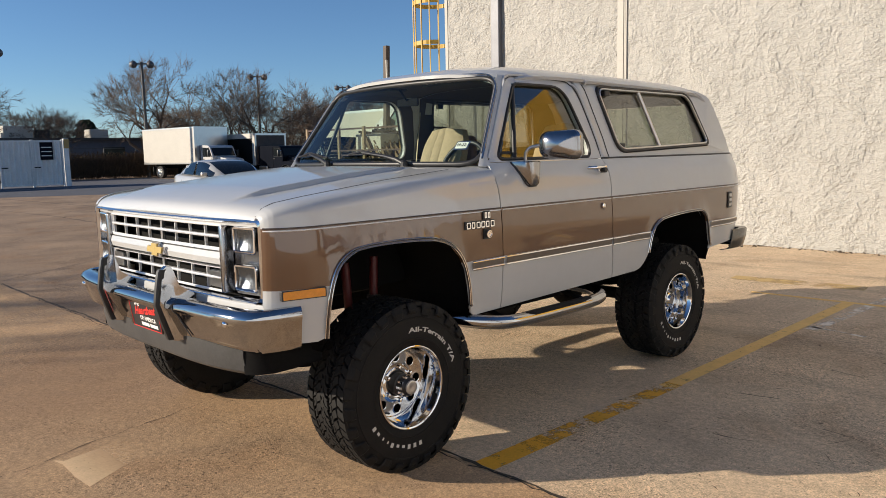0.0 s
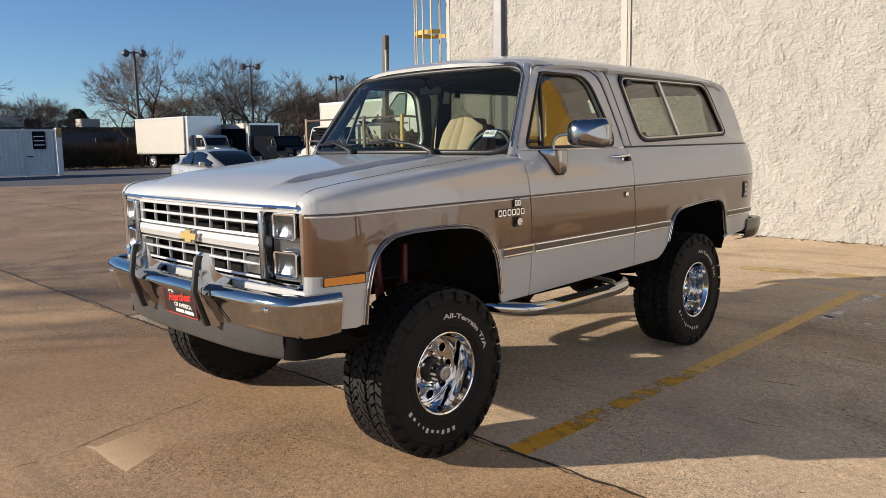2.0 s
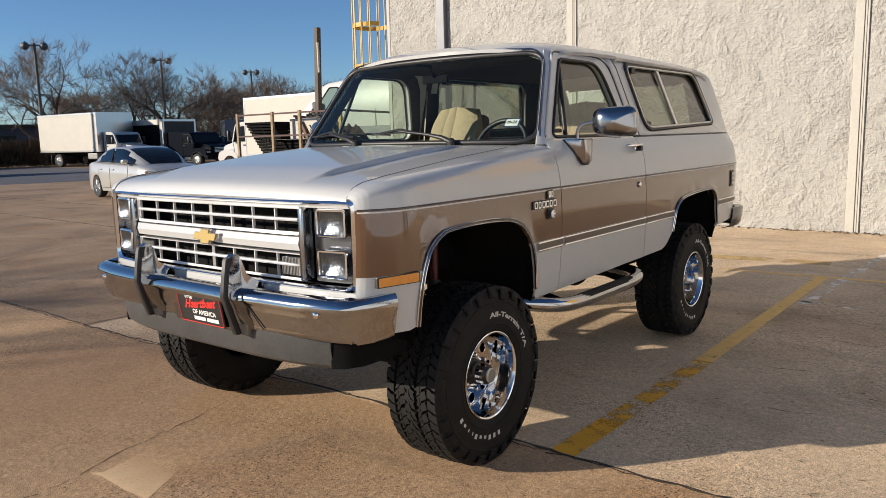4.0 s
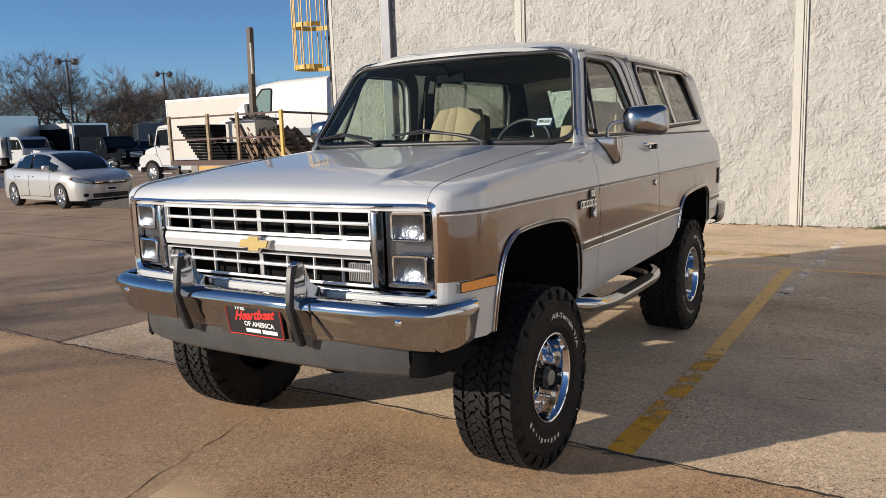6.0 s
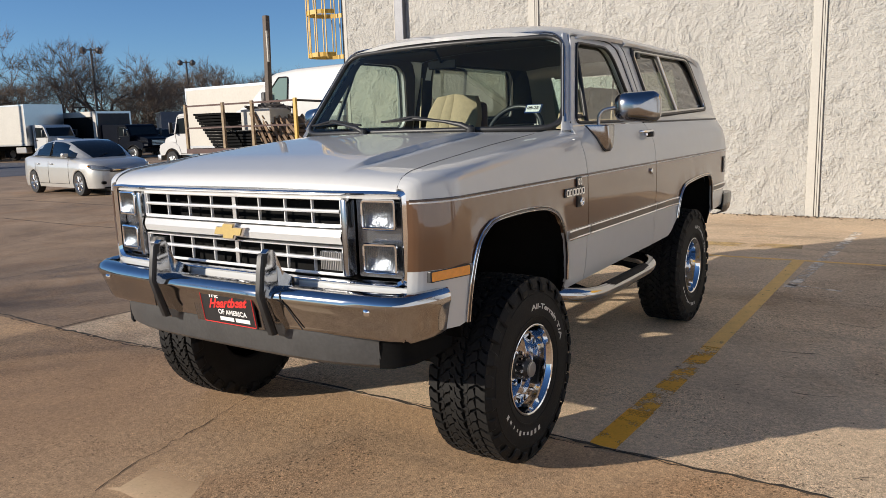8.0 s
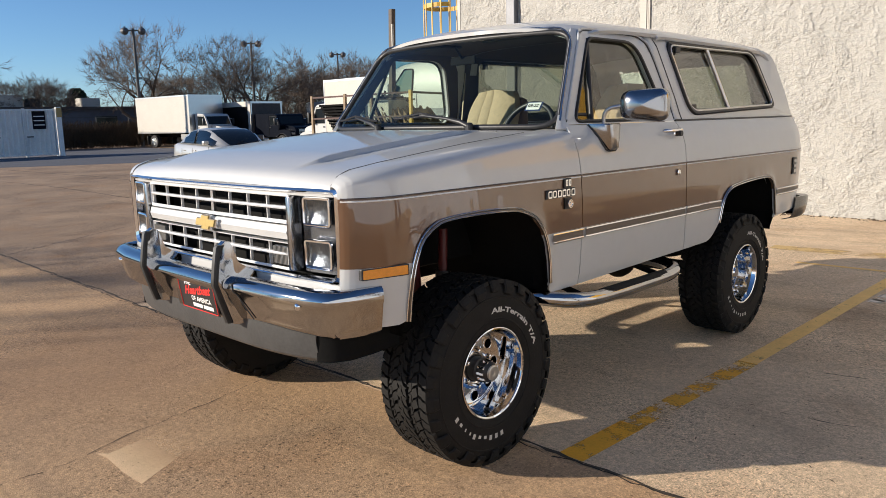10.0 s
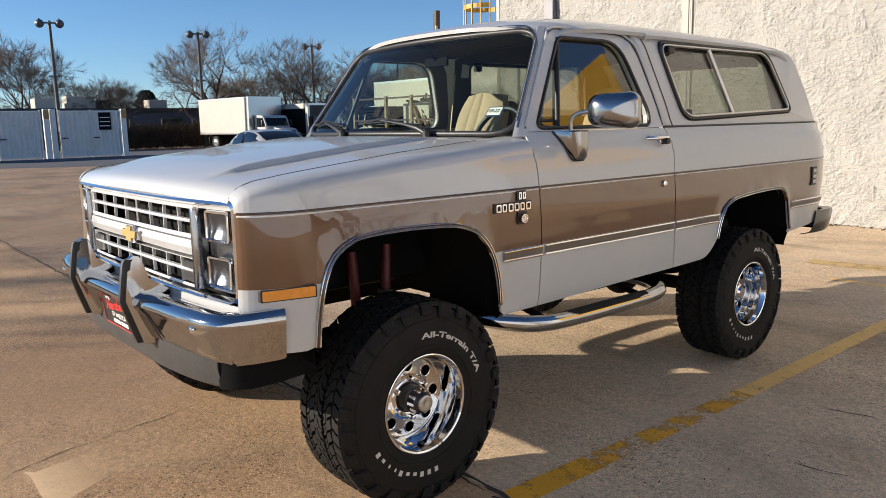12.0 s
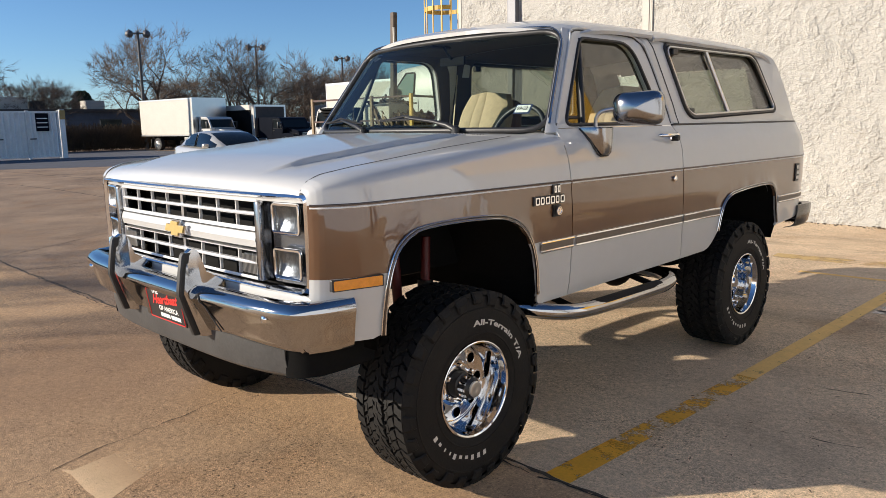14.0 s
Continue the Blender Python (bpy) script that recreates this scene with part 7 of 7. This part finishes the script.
def van(m):
    """High-roofed panel van heading -x, origin on the ground at its middle."""
    v = thing("panel_van", "white high-roof panel van parked on the platform", "van", m)
    prof = [(-2.95, 0.45), (-2.98, 0.85), (-2.85, 1.10), (-2.25, 1.32), (-1.45, 2.08), (-1.15, 2.17), (-0.4, 2.24), (1.2, 2.27), (2.9, 2.27), (2.95, 0.45)]
    rows = []
    for f, y in ((0.0, 0.0), (0.0, 0.86), (0.02, 0.93), (0.08, 0.98)):
        rows.append([(x, y, z - (f * 1.2 if z > 1.4 else 0)) for x, z in prof])
    rows.append([(x, 1.0, min(z - 0.1, lerp(x, [-2.95, -2.0, -1.5, 2.95], [0.9, 1.15, 1.25, 1.25])) if z > 0.5 else z) for x, z in prof])
    rows.append([(x, 0.97, 0.45) for x, z in prof])
    full = rows[::-1] + [[(x, -y, z) for x, y, z in r] for r in rows[1:]]
    b = part("body", grid(full), M_VANW, v, smooth=35)
    part("underside", box(-2.7, -0.9, 0.22, 2.8, 0.9, 0.47), M_DARK, v)
    for s in (1, -1):
        win = rounded([(-1.72, 1.32), (-0.72, 1.36), (-0.66, 2.02), (-1.02, 2.02)], 0.06, 3)
        part("door_window", plate(win, (), lambda x, z: (x, s * (1.012 - 0.02 * max(0, z - 1.25)), z), (0, -s * 0.02, 0)), M_GREENGLASS, v)
        part("window_rubber", rim_strip(win, lambda x, z: (x, s * (1.014 - 0.02 * max(0, z - 1.25)), z), 0.022), M_BLACK, v)
        part("mirror", box(-1.55, s * 1.13 - 0.1, 1.28, -1.38, s * 1.13 + 0.1, 1.62, bevel=0.04), M_BLACK, v)
        part("side_rub_strip", box(-2.3, s * 1.0 - 0.015, 0.62, 2.8, s * 1.0 + 0.015, 0.86, bevel=0.01), M_PIPE, v)
        part("door_seam", tube([(-0.55, s * 1.003, 0.5), (-0.55, s * 1.003, 1.25), (-0.52, s * 0.915, 2.1)], 0.008, 5), M_PIPE, v)
        part("door_seam", tube([(0.75, s * 1.003, 0.5), (0.75, s * 1.003, 1.25), (0.75, s * 0.915, 2.15)], 0.008, 5), M_PIPE, v)
        part("door_handle", box(-0.80, s * 1.0 - 0.02, 1.12, -0.62, s * 1.0 + 0.025, 1.17, bevel=0.01), M_BLACK, v)
        for xa in (-1.9, 1.75):
            simple_wheel(v, xa, s * 0.88, 0.34, 0.22)
    bm = grid([[(x, y, z + 0.01) for y in (-0.82, -0.4, 0.4, 0.82)] for x, z in ((-2.10, 1.36), (-1.72, 1.74), (-1.38, 2.10))])
    part("windscreen", bm, M_DKGLASS, v).location = (-0.03, 0, 0.03)
    return v


van(pose(-13.0, 14.3, DECK, 0, 0, 3))


def pickup(m, label, paint):
    """Heading +x; origin on the ground at its middle."""
    p = thing("pickup_truck", label, "pickup", m, "far parked trucks")
    prof = [(-2.7, 0.55), (-2.72, 1.15), (-0.7, 1.15), (-0.6, 1.85), (0.6, 1.87), (1.1, 1.2), (2.5, 1.12), (2.65, 0.95), (2.65, 0.55)]
    b = part("body", plate(rounded(prof, 0.06, 3), (), lambda x, z: (x, -0.95, z), (0, 1.9, 0)), paint, p, smooth=30)
    for s in (1, -1):
        bm = bmesh.new()
        bm.faces.new([bm.verts.new((x, s * 0.956, z)) for x, z in ((-0.5, 1.25), (0.9, 1.25), (0.52, 1.77), (-0.45, 1.77))])
        part("side_window", bm, M_DKGLASS, b)
        for xa in (-1.75, 1.7):
            simple_wheel(p, xa, s * 0.84, 0.38, 0.25)
        part("headlight", box(2.6, s * 0.72 - 0.16, 0.92, 2.68, s * 0.72 + 0.16, 1.05), M_LENS, b)
    bm = grid([[(0.64 + 0.42 * t, y, 1.83 - 0.58 * t) for y in (-0.85, 0, 0.85)] for t in (0, 0.5, 1)])
    part("windscreen", bm, M_DKGLASS, b).location = (0.03, 0, 0.02)
    part("grille", box(2.64, -0.5, 0.75, 2.70, 0.5, 1.05), M_ALU, b)
    return p


pickup(pose(-46.5, 32.6, 0, 0, 0, 2), "white pickup truck far across the lot", M_VANW)

# ---------- far fence, hedge, buildings, lamps ----------
M_CORR = mat("white_corrugated_metal", (0.84, 0.83, 0.80), 0.5, var=0.15, scale=1.5)


M_TANPLATE = mat("tan_plate_paint", (0.48, 0.31, 0.11), 0.7, var=0.2, scale=5)


def gate(y0, y1, sign_on=False):
    g = thing("metal_gate", "white corrugated metal gate across the lot" + (" with a dark sign" if sign_on else ""), "gate", None, "metal gates")
    n = 2 * int((y1 - y0) / 0.24)
    rows = [[(-43.52 + (0.15 if i % 2 else 0.0), y0 + (y1 - y0) * i / n, z) for i in range(n + 1)] for z in (0.12, 2.62)]
    part("sheet", thick(grid(rows), 0.01), M_CORR, g)
    for z in (0.12, 2.62):
        part("frame_bar", box(-43.47, y0, z - 0.04, -43.40, y1, z + 0.04), M_CORR, g)
    for y in (y0, y1):
        part("frame_post", box(-43.48, y - 0.04, 0.0, -43.38, y + 0.04, 2.70), M_CORR, g)
    if sign_on:
        sg = part("sign_board", box(-43.38, y0 + 0.38, 1.55, -43.35, y0 + 1.06, 2.55), M_NAVY, g, "dark sign with pale bars")
        for z in (1.78, 2.02, 2.26):
            part("sign_bar", box(-43.345, y0 + 0.44, z - 0.025, -43.342, y0 + 1.0, z + 0.025), M_WHITEINK, sg)
    part("latch", box(-43.38, y0 + 0.03, 1.1, -43.33, y0 + 0.35, 1.16), M_DARK, g)
    return g


# Dark bluish sheet stands in for the shadow band before the gates.
M_SHADEBAND = mat("painted_shade_band", (0.10, 0.105, 0.125), 0.9, var=0.35, scale=0.6, bump=0.3, bscale=60)
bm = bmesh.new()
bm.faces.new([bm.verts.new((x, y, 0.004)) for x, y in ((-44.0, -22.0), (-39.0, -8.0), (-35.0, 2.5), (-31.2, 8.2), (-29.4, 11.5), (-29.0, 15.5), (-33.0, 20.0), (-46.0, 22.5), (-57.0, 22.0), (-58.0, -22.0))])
tagged(part("road", bm, M_SHADEBAND), "dark sheet painted as the shadow band before the gates", "road", kind="structure")

gate(1.0, 3.9), gate(4.2, 6.6), gate(6.75, 8.85), gate(9.85, 11.47), gate(11.53, 13.12, True)
for y in (4.05, 9.15, 9.5, 13.33):
    ps = tagged(part("gate_post", box(-43.6, y - 0.13, 0, -43.3, y + 0.13, 2.75, bevel=0.02), M_CORR), "white metal gate post", "post", "gate posts")
    if y in (9.15, 13.33):
        part("cap_plate", box(-43.28, y - 0.14, 2.2, -43.26, y + 0.14, 2.72), M_TANPLATE, ps, "tan painted plate")
far = thing("low_building", "low dark flat-roofed building beyond the lot", "building")
M_FARWALL = mat("blue_grey_wall_far", (0.12, 0.13, 0.155), 0.85, var=0.25, scale=0.4)
part("wall", box(-84, -30, 0, -70, 34, 3.2), M_FARWALL, far)
part("parapet", box(-84.2, -30.2, 3.2, -69.8, 34.2, 3.5), M_DKSTEEL, far)
rng = random.Random(12)
for k in range(9):
    y = -26 + k * 6.4 + rng.uniform(-1, 1)
    part("window", box(-69.99, y, 1.2, -69.95, y + 2.0, 2.6), M_DKGLASS, far)
for y, w, h, m in ((15.0, 1.6, 1.3, M_BOXW), (17.6, 2.4, 1.6, M_BOXW), (20.4, 1.0, 1.1, M_DKSTEEL), (25.0, 1.7, 1.2, M_BOXW), (6.5, 2.2, 1.5, M_BOXW), (2.0, 1.5, 1.2, M_PIPE), (-6, 2.4, 1.4, M_BOXW)):
    part("roof_unit", box(-73, y, 3.4, -71.4, y + w, 3.5 + h * 0.7, bevel=0.03), m, far, "rooftop air unit")
M_HEDGE = mat("brown_brush", (0.15, 0.095, 0.055), 0.95, color2=(0.06, 0.042, 0.028), scale=1.2)


def twig_heap(name, label, x0, y0, x1, y1, h, n, seed, m):
    rng = random.Random(seed)
    vs, fs = [], []
    for k in range(n):
        t = rng.random()
        p = Vector((x0 + (x1 - x0) * t + rng.gauss(0, 0.5), y0 + (y1 - y0) * t + rng.gauss(0, 0.5), 0))
        hh = h * rng.uniform(0.5, 1.05) * (0.85 + 0.2 * noise.noise(Vector((t * 30, 0, 0))))
        p.z = rng.uniform(0, 0.5) * hh
        top = p + Vector((rng.gauss(0, 0.6), rng.gauss(0, 0.6), hh - p.z))
        w = rng.uniform(0.010, 0.030)
        for dx, dy in ((w, 0), (0, w)):
            i = len(vs)
            vs += [(p.x - dx, p.y - dy, p.z), (p.x + dx, p.y + dy, p.z), (top.x + dx * 0.5, top.y + dy * 0.5, top.z), (top.x - dx * 0.5, top.y - dy * 0.5, top.z)]
            fs.append((i, i + 1, i + 2, i + 3))
    me = bpy.data.meshes.new(name)
    me.from_pydata(vs, [], fs)
    me.materials.append(m)
    return tagged(new(name, me), label, "hedge", kind="stuff")


twig_heap("hedge", "bare brown hedge along the far edge of the lot", -56, 12.5, -58, 52, 2.3, 15000, 5, M_HEDGE)
M_FENCE = mat("chain_fence_dark", (0.10, 0.10, 0.095), 0.7, var=0.3, scale=2)
fence = thing("far_fence", "thin dark fence behind the far lot", "fence")
for k in range(22):
    y = 14 + k * 2.6
    part("post", box(-60.03, y - 0.03, 0, -59.97, y + 0.03, 2.4), M_FENCE, fence)
for z in (1.2, 2.38):
    part("rail_bar", box(-60.02, 14, z - 0.02, -59.98, 69, z + 0.02), M_FENCE, fence)

M_LAMPPOLE = mat("grey_lamp_pole", (0.09, 0.085, 0.08), 0.6, var=0.3, scale=4)
M_LAMPGREY = mat("lamp_housing", (0.09, 0.09, 0.095), 0.45, var=0.2, scale=9)


def lamp_post(x, y, h, turn, tilt=(0, 0)):
    lp = thing("lamp_post", "grey parking lot lamp post with two round floodlights", "lamp post", pose(x, y, 0, tilt[0], tilt[1], turn), "lot lamp posts")
    part("pole", tube([(0, 0, 0), (0, 0, h * 0.5), (0, 0, h)], [0.15, 0.12, 0.09], 10), M_LAMPPOLE, lp, smooth=50)
    part("cross_arm", box(-0.6, -0.05, h - 0.20, 0.6, 0.05, h - 0.10), M_LAMPPOLE, lp)
    for s in (1, -1):
        hd = part("floodlight", lathe([(0.0, -0.34), (0.12, -0.30), (0.17, -0.22), (0.27, -0.02), (0.29, 0.0)], 20, "y", at=(s * 0.62, 0, h - 0.20)), M_LAMPGREY, lp, smooth=40)
        part("lens", lathe([(0.27, -0.01), (0.2, 0.02), (0, 0.03)], 20, "y", at=(s * 0.62, 0, h - 0.20)), M_DKGLASS, hd)
        part("yoke", box(s * 0.62 - 0.03, -0.05, h - 0.16, s * 0.62 + 0.03, 0.05, h + 0.16), M_LAMPPOLE, lp)
    part("low_bracket", box(-0.35, -0.05, h * 0.58, 0.35, 0.05, h * 0.58 + 0.12), M_LAMPGREY, lp)


for x, y, h, tw, ti in ((-55.0, 12.75, 9.0, 70, (1.2, 0)), (-55.9, 23.65, 9.0, 60, (0, 0)), (-59.5, 36.1, 9.0, 58, (-1.5, 0)), (-64.6, 49.9, 9.0, 52, (-2.0, 0)), (-40.5, -22, 9.0, 100, (0, 0))):
    lamp_post(x, y, h, tw, ti)

# bare trees
M_BARK = mat("winter_bark", (0.12, 0.09, 0.07), 0.9, var=0.4, scale=3)
M_TWIG = mat("winter_twigs", (0.17, 0.125, 0.095), 0.9, var=0.35, scale=1)


def bare_tree(x, y, h, seed, spread=1.0, twigs=9, fork=0.20, stems=1):
    """A leafless tree of total height h; fork: the share of its height below the first limbs."""
    rng = random.Random(seed)
    trunk_vs, limbs = bmesh.new(), ([], [])
    tree = thing("bare_tree", "bare winter tree with fine spreading twigs", "tree", pose(x, y, 0, 0, 0, rng.uniform(0, 360)), "bare trees")
    H = 10.0

    def blade(a, b, w):
        vs, fs = limbs
        d = (b - a).normalized()
        u = d.orthogonal().normalized() * w
        v = d.cross(u)
        i = len(vs)
        vs.extend([tuple(a + u), tuple(a - u * 0.5 + v * 0.87), tuple(a - u * 0.5 - v * 0.87), tuple(b)])
        fs.extend([(i, i + 1, i + 3), (i + 1, i + 2, i + 3), (i + 2, i, i + 3)])

    def grow(p, d, length, r, depth):
        segs = 4
        pts, rad = [p], [r]
        bend = Vector((rng.gauss(0, 0.10), rng.gauss(0, 0.10), rng.gauss(0.05, 0.05)))
        for k in range(segs):
            d = (d + bend + Vector((rng.gauss(0, 0.09), rng.gauss(0, 0.09), rng.gauss(0, 0.06)))).normalized()
            p = p + d * length / segs
            pts.append(p)
            rad.append(r * (1 - 0.35 * (k + 1) / segs))
        if r > 0.020:
            tube(pts, rad, 6 if r > 0.08 else 4, trunk_vs, caps=False)
        else:
            for a, b in zip(pts, pts[1:]):
                blade(a, b + (b - a) * 0.3, max(r, 0.009))
        if depth == 0:
            for k in range(twigs):
                q = pts[rng.randint(1, segs)]
                t = (d + Vector((rng.gauss(0, 0.5), rng.gauss(0, 0.5), rng.gauss(0.12, 0.35)))).normalized()
                blade(q, q + t * length * rng.uniform(0.5, 1.1), 0.0065)
            return
        for k in range(4 if depth >= 5 else 3):
            q = pts[-1] if k < 2 else pts[rng.randint(2, segs)]
            ang, az = rng.uniform(0.25, 0.70) * spread, rng.uniform(0, 6.28)
            u = d.orthogonal().normalized()
            v = d.cross(u)
            nd = (d * math.cos(ang) + (u * math.cos(az) + v * math.sin(az)) * math.sin(ang)).normalized()
            grow(q, nd, length * rng.uniform(0.66, 0.88), rad[-1] * rng.uniform(0.52, 0.72), depth - 1)

    for k in range(stems):
        lean = Vector((rng.gauss(0, 0.25), rng.gauss(0, 0.25), 1)) if stems > 1 else Vector((0, 0, 1))
        grow(Vector((rng.gauss(0, 0.4), rng.gauss(0, 0.4), 0)) if stems > 1 else Vector((0, 0, 0)), lean.normalized(), H * fork, H * 0.024 / stems**0.5, 5)
    high = sorted(v[2] for v in limbs[0])[int(len(limbs[0]) * 0.995)]
    f = h / high
    for v in trunk_vs.verts:
        v.co *= f
    part("trunk", trunk_vs, M_BARK, tree, smooth=60, doubles=False)
    me = bpy.data.meshes.new("crown")
    me.from_pydata([(a * f, b * f, c * f) for a, b, c in limbs[0]], [], limbs[1])
    me.materials.append(M_TWIG)
    new("crown", me).parent = tree
    return tree


t1 = bare_tree(-62.2, 28.0, 10.4, 21, 1.15)
t2 = bare_tree(-59.7, 33.0, 9.2, 2, 0.95, 7, 0.26)
t3 = bare_tree(-94.0, 20.6, 11.4, 3, 1.2, 9, 0.16, 3)
t4 = bare_tree(-57.9, 36.0, 9.0, 14, 1.3, 10, 0.17)
SIZE = {t1: 10.4, t2: 9.2, t3: 11.4, t4: 9.0}
for src, x, y, h, rz in ((t3, -73.4, 20.7, 6.0, 150), (t3, -77.2, 25.4, 6.4, 33), (t4, -62.7, 43.4, 7.7, 80), (t1, -56.2, 43.7, 8.2, 200), (t4, -62.0, 52.3, 7.8, 300), (t2, -60.0, 48.0, 7.8, 120), (t1, -58.0, 58.0, 7.9, 20), (t4, -55.0, 64.0, 7.6, 210), (t3, -52.0, 70.0, 7.8, 99), (t1, -70.0, 40.5, 8.2, 250), (t4, -73.0, 48.0, 8.8, 15), (t2, -68.0, 54.0, 8.3, 140), (t4, -63.0, 27.7, 8.6, 65), (t3, -66.0, 32.5, 6.3, 60), (t3, -68.0, 37.0, 7.2, 330), (t1, -95.0, 12.5, 11.4, 10), (t4, -97.0, 5.0, 11.6, 190), (t2, -16.6, -17.8, 9.0, 40), (t3, -66.0, 46.5, 7.4, 280), (t1, -75.0, 60.0, 9.0, 45), (t2, -70.0, 66.0, 8.6, 110), (t3, -64.0, 57.0, 7.0, 170), (t3, -59.5, 39.8, 6.2, 220), (t1, -66.0, 60.5, 7.8, 350)):
    c = copy_thing(src, pose(x, y, 0, 0, 0, rz))
    c.scale = (h / SIZE[src],) * 3
M_LEAF = mat("evergreen_leaves", (0.035, 0.05, 0.02), 0.8, var=0.4, scale=1)
t1.scale = (0.82, 0.82, 0.98)
near = copy_thing(t1, pose(7.4, 3.2, 0, 0, 0, 75))
near.scale = (0.55, 0.55, 0.55)
ev = thing("evergreen_tree", "dark evergreen tree beyond the low building", "tree", pose(-88.5, 30.9, 0))
ev.scale = (0.75, 0.75, 0.75)
part("trunk", tube([(0, 0, 0), (0, 0, 5)], [0.3, 0.15], 8), M_BARK, ev)
rng = random.Random(6)
vs, fs = [], []
for k in range(3600):
    a, rr = rng.uniform(0, 6.28), rng.random() ** 0.5
    z = rng.uniform(2.5, 8.0)
    R = 2.6 * math.sin(math.pi * min(1, (z - 2.0) / 6.3)) ** 0.7 * (0.75 + 0.55 * noise.noise(Vector((2.2 * math.cos(a), 2.2 * math.sin(a), z * 1.1))))
    p = Vector((rr * R * math.cos(a), rr * R * math.sin(a), z))
    u = Vector((rng.gauss(0, 1), rng.gauss(0, 1), rng.gauss(0, 1))).normalized() * 0.22
    v = u.orthogonal().normalized() * 0.13
    i = len(vs)
    vs += [tuple(p - u), tuple(p + v), tuple(p + u), tuple(p - v)]
    fs.append((i, i + 1, i + 2, i + 3))
me = bpy.data.meshes.new("crown")
me.from_pydata(vs, [], fs)
me.materials.append(M_LEAF)
new("crown", me).parent = ev
twig_heap("far_thicket", "grey-brown thicket of bare brush on the horizon", -84, -60, -70, 110, 4.4, 26000, 15, M_HEDGE)
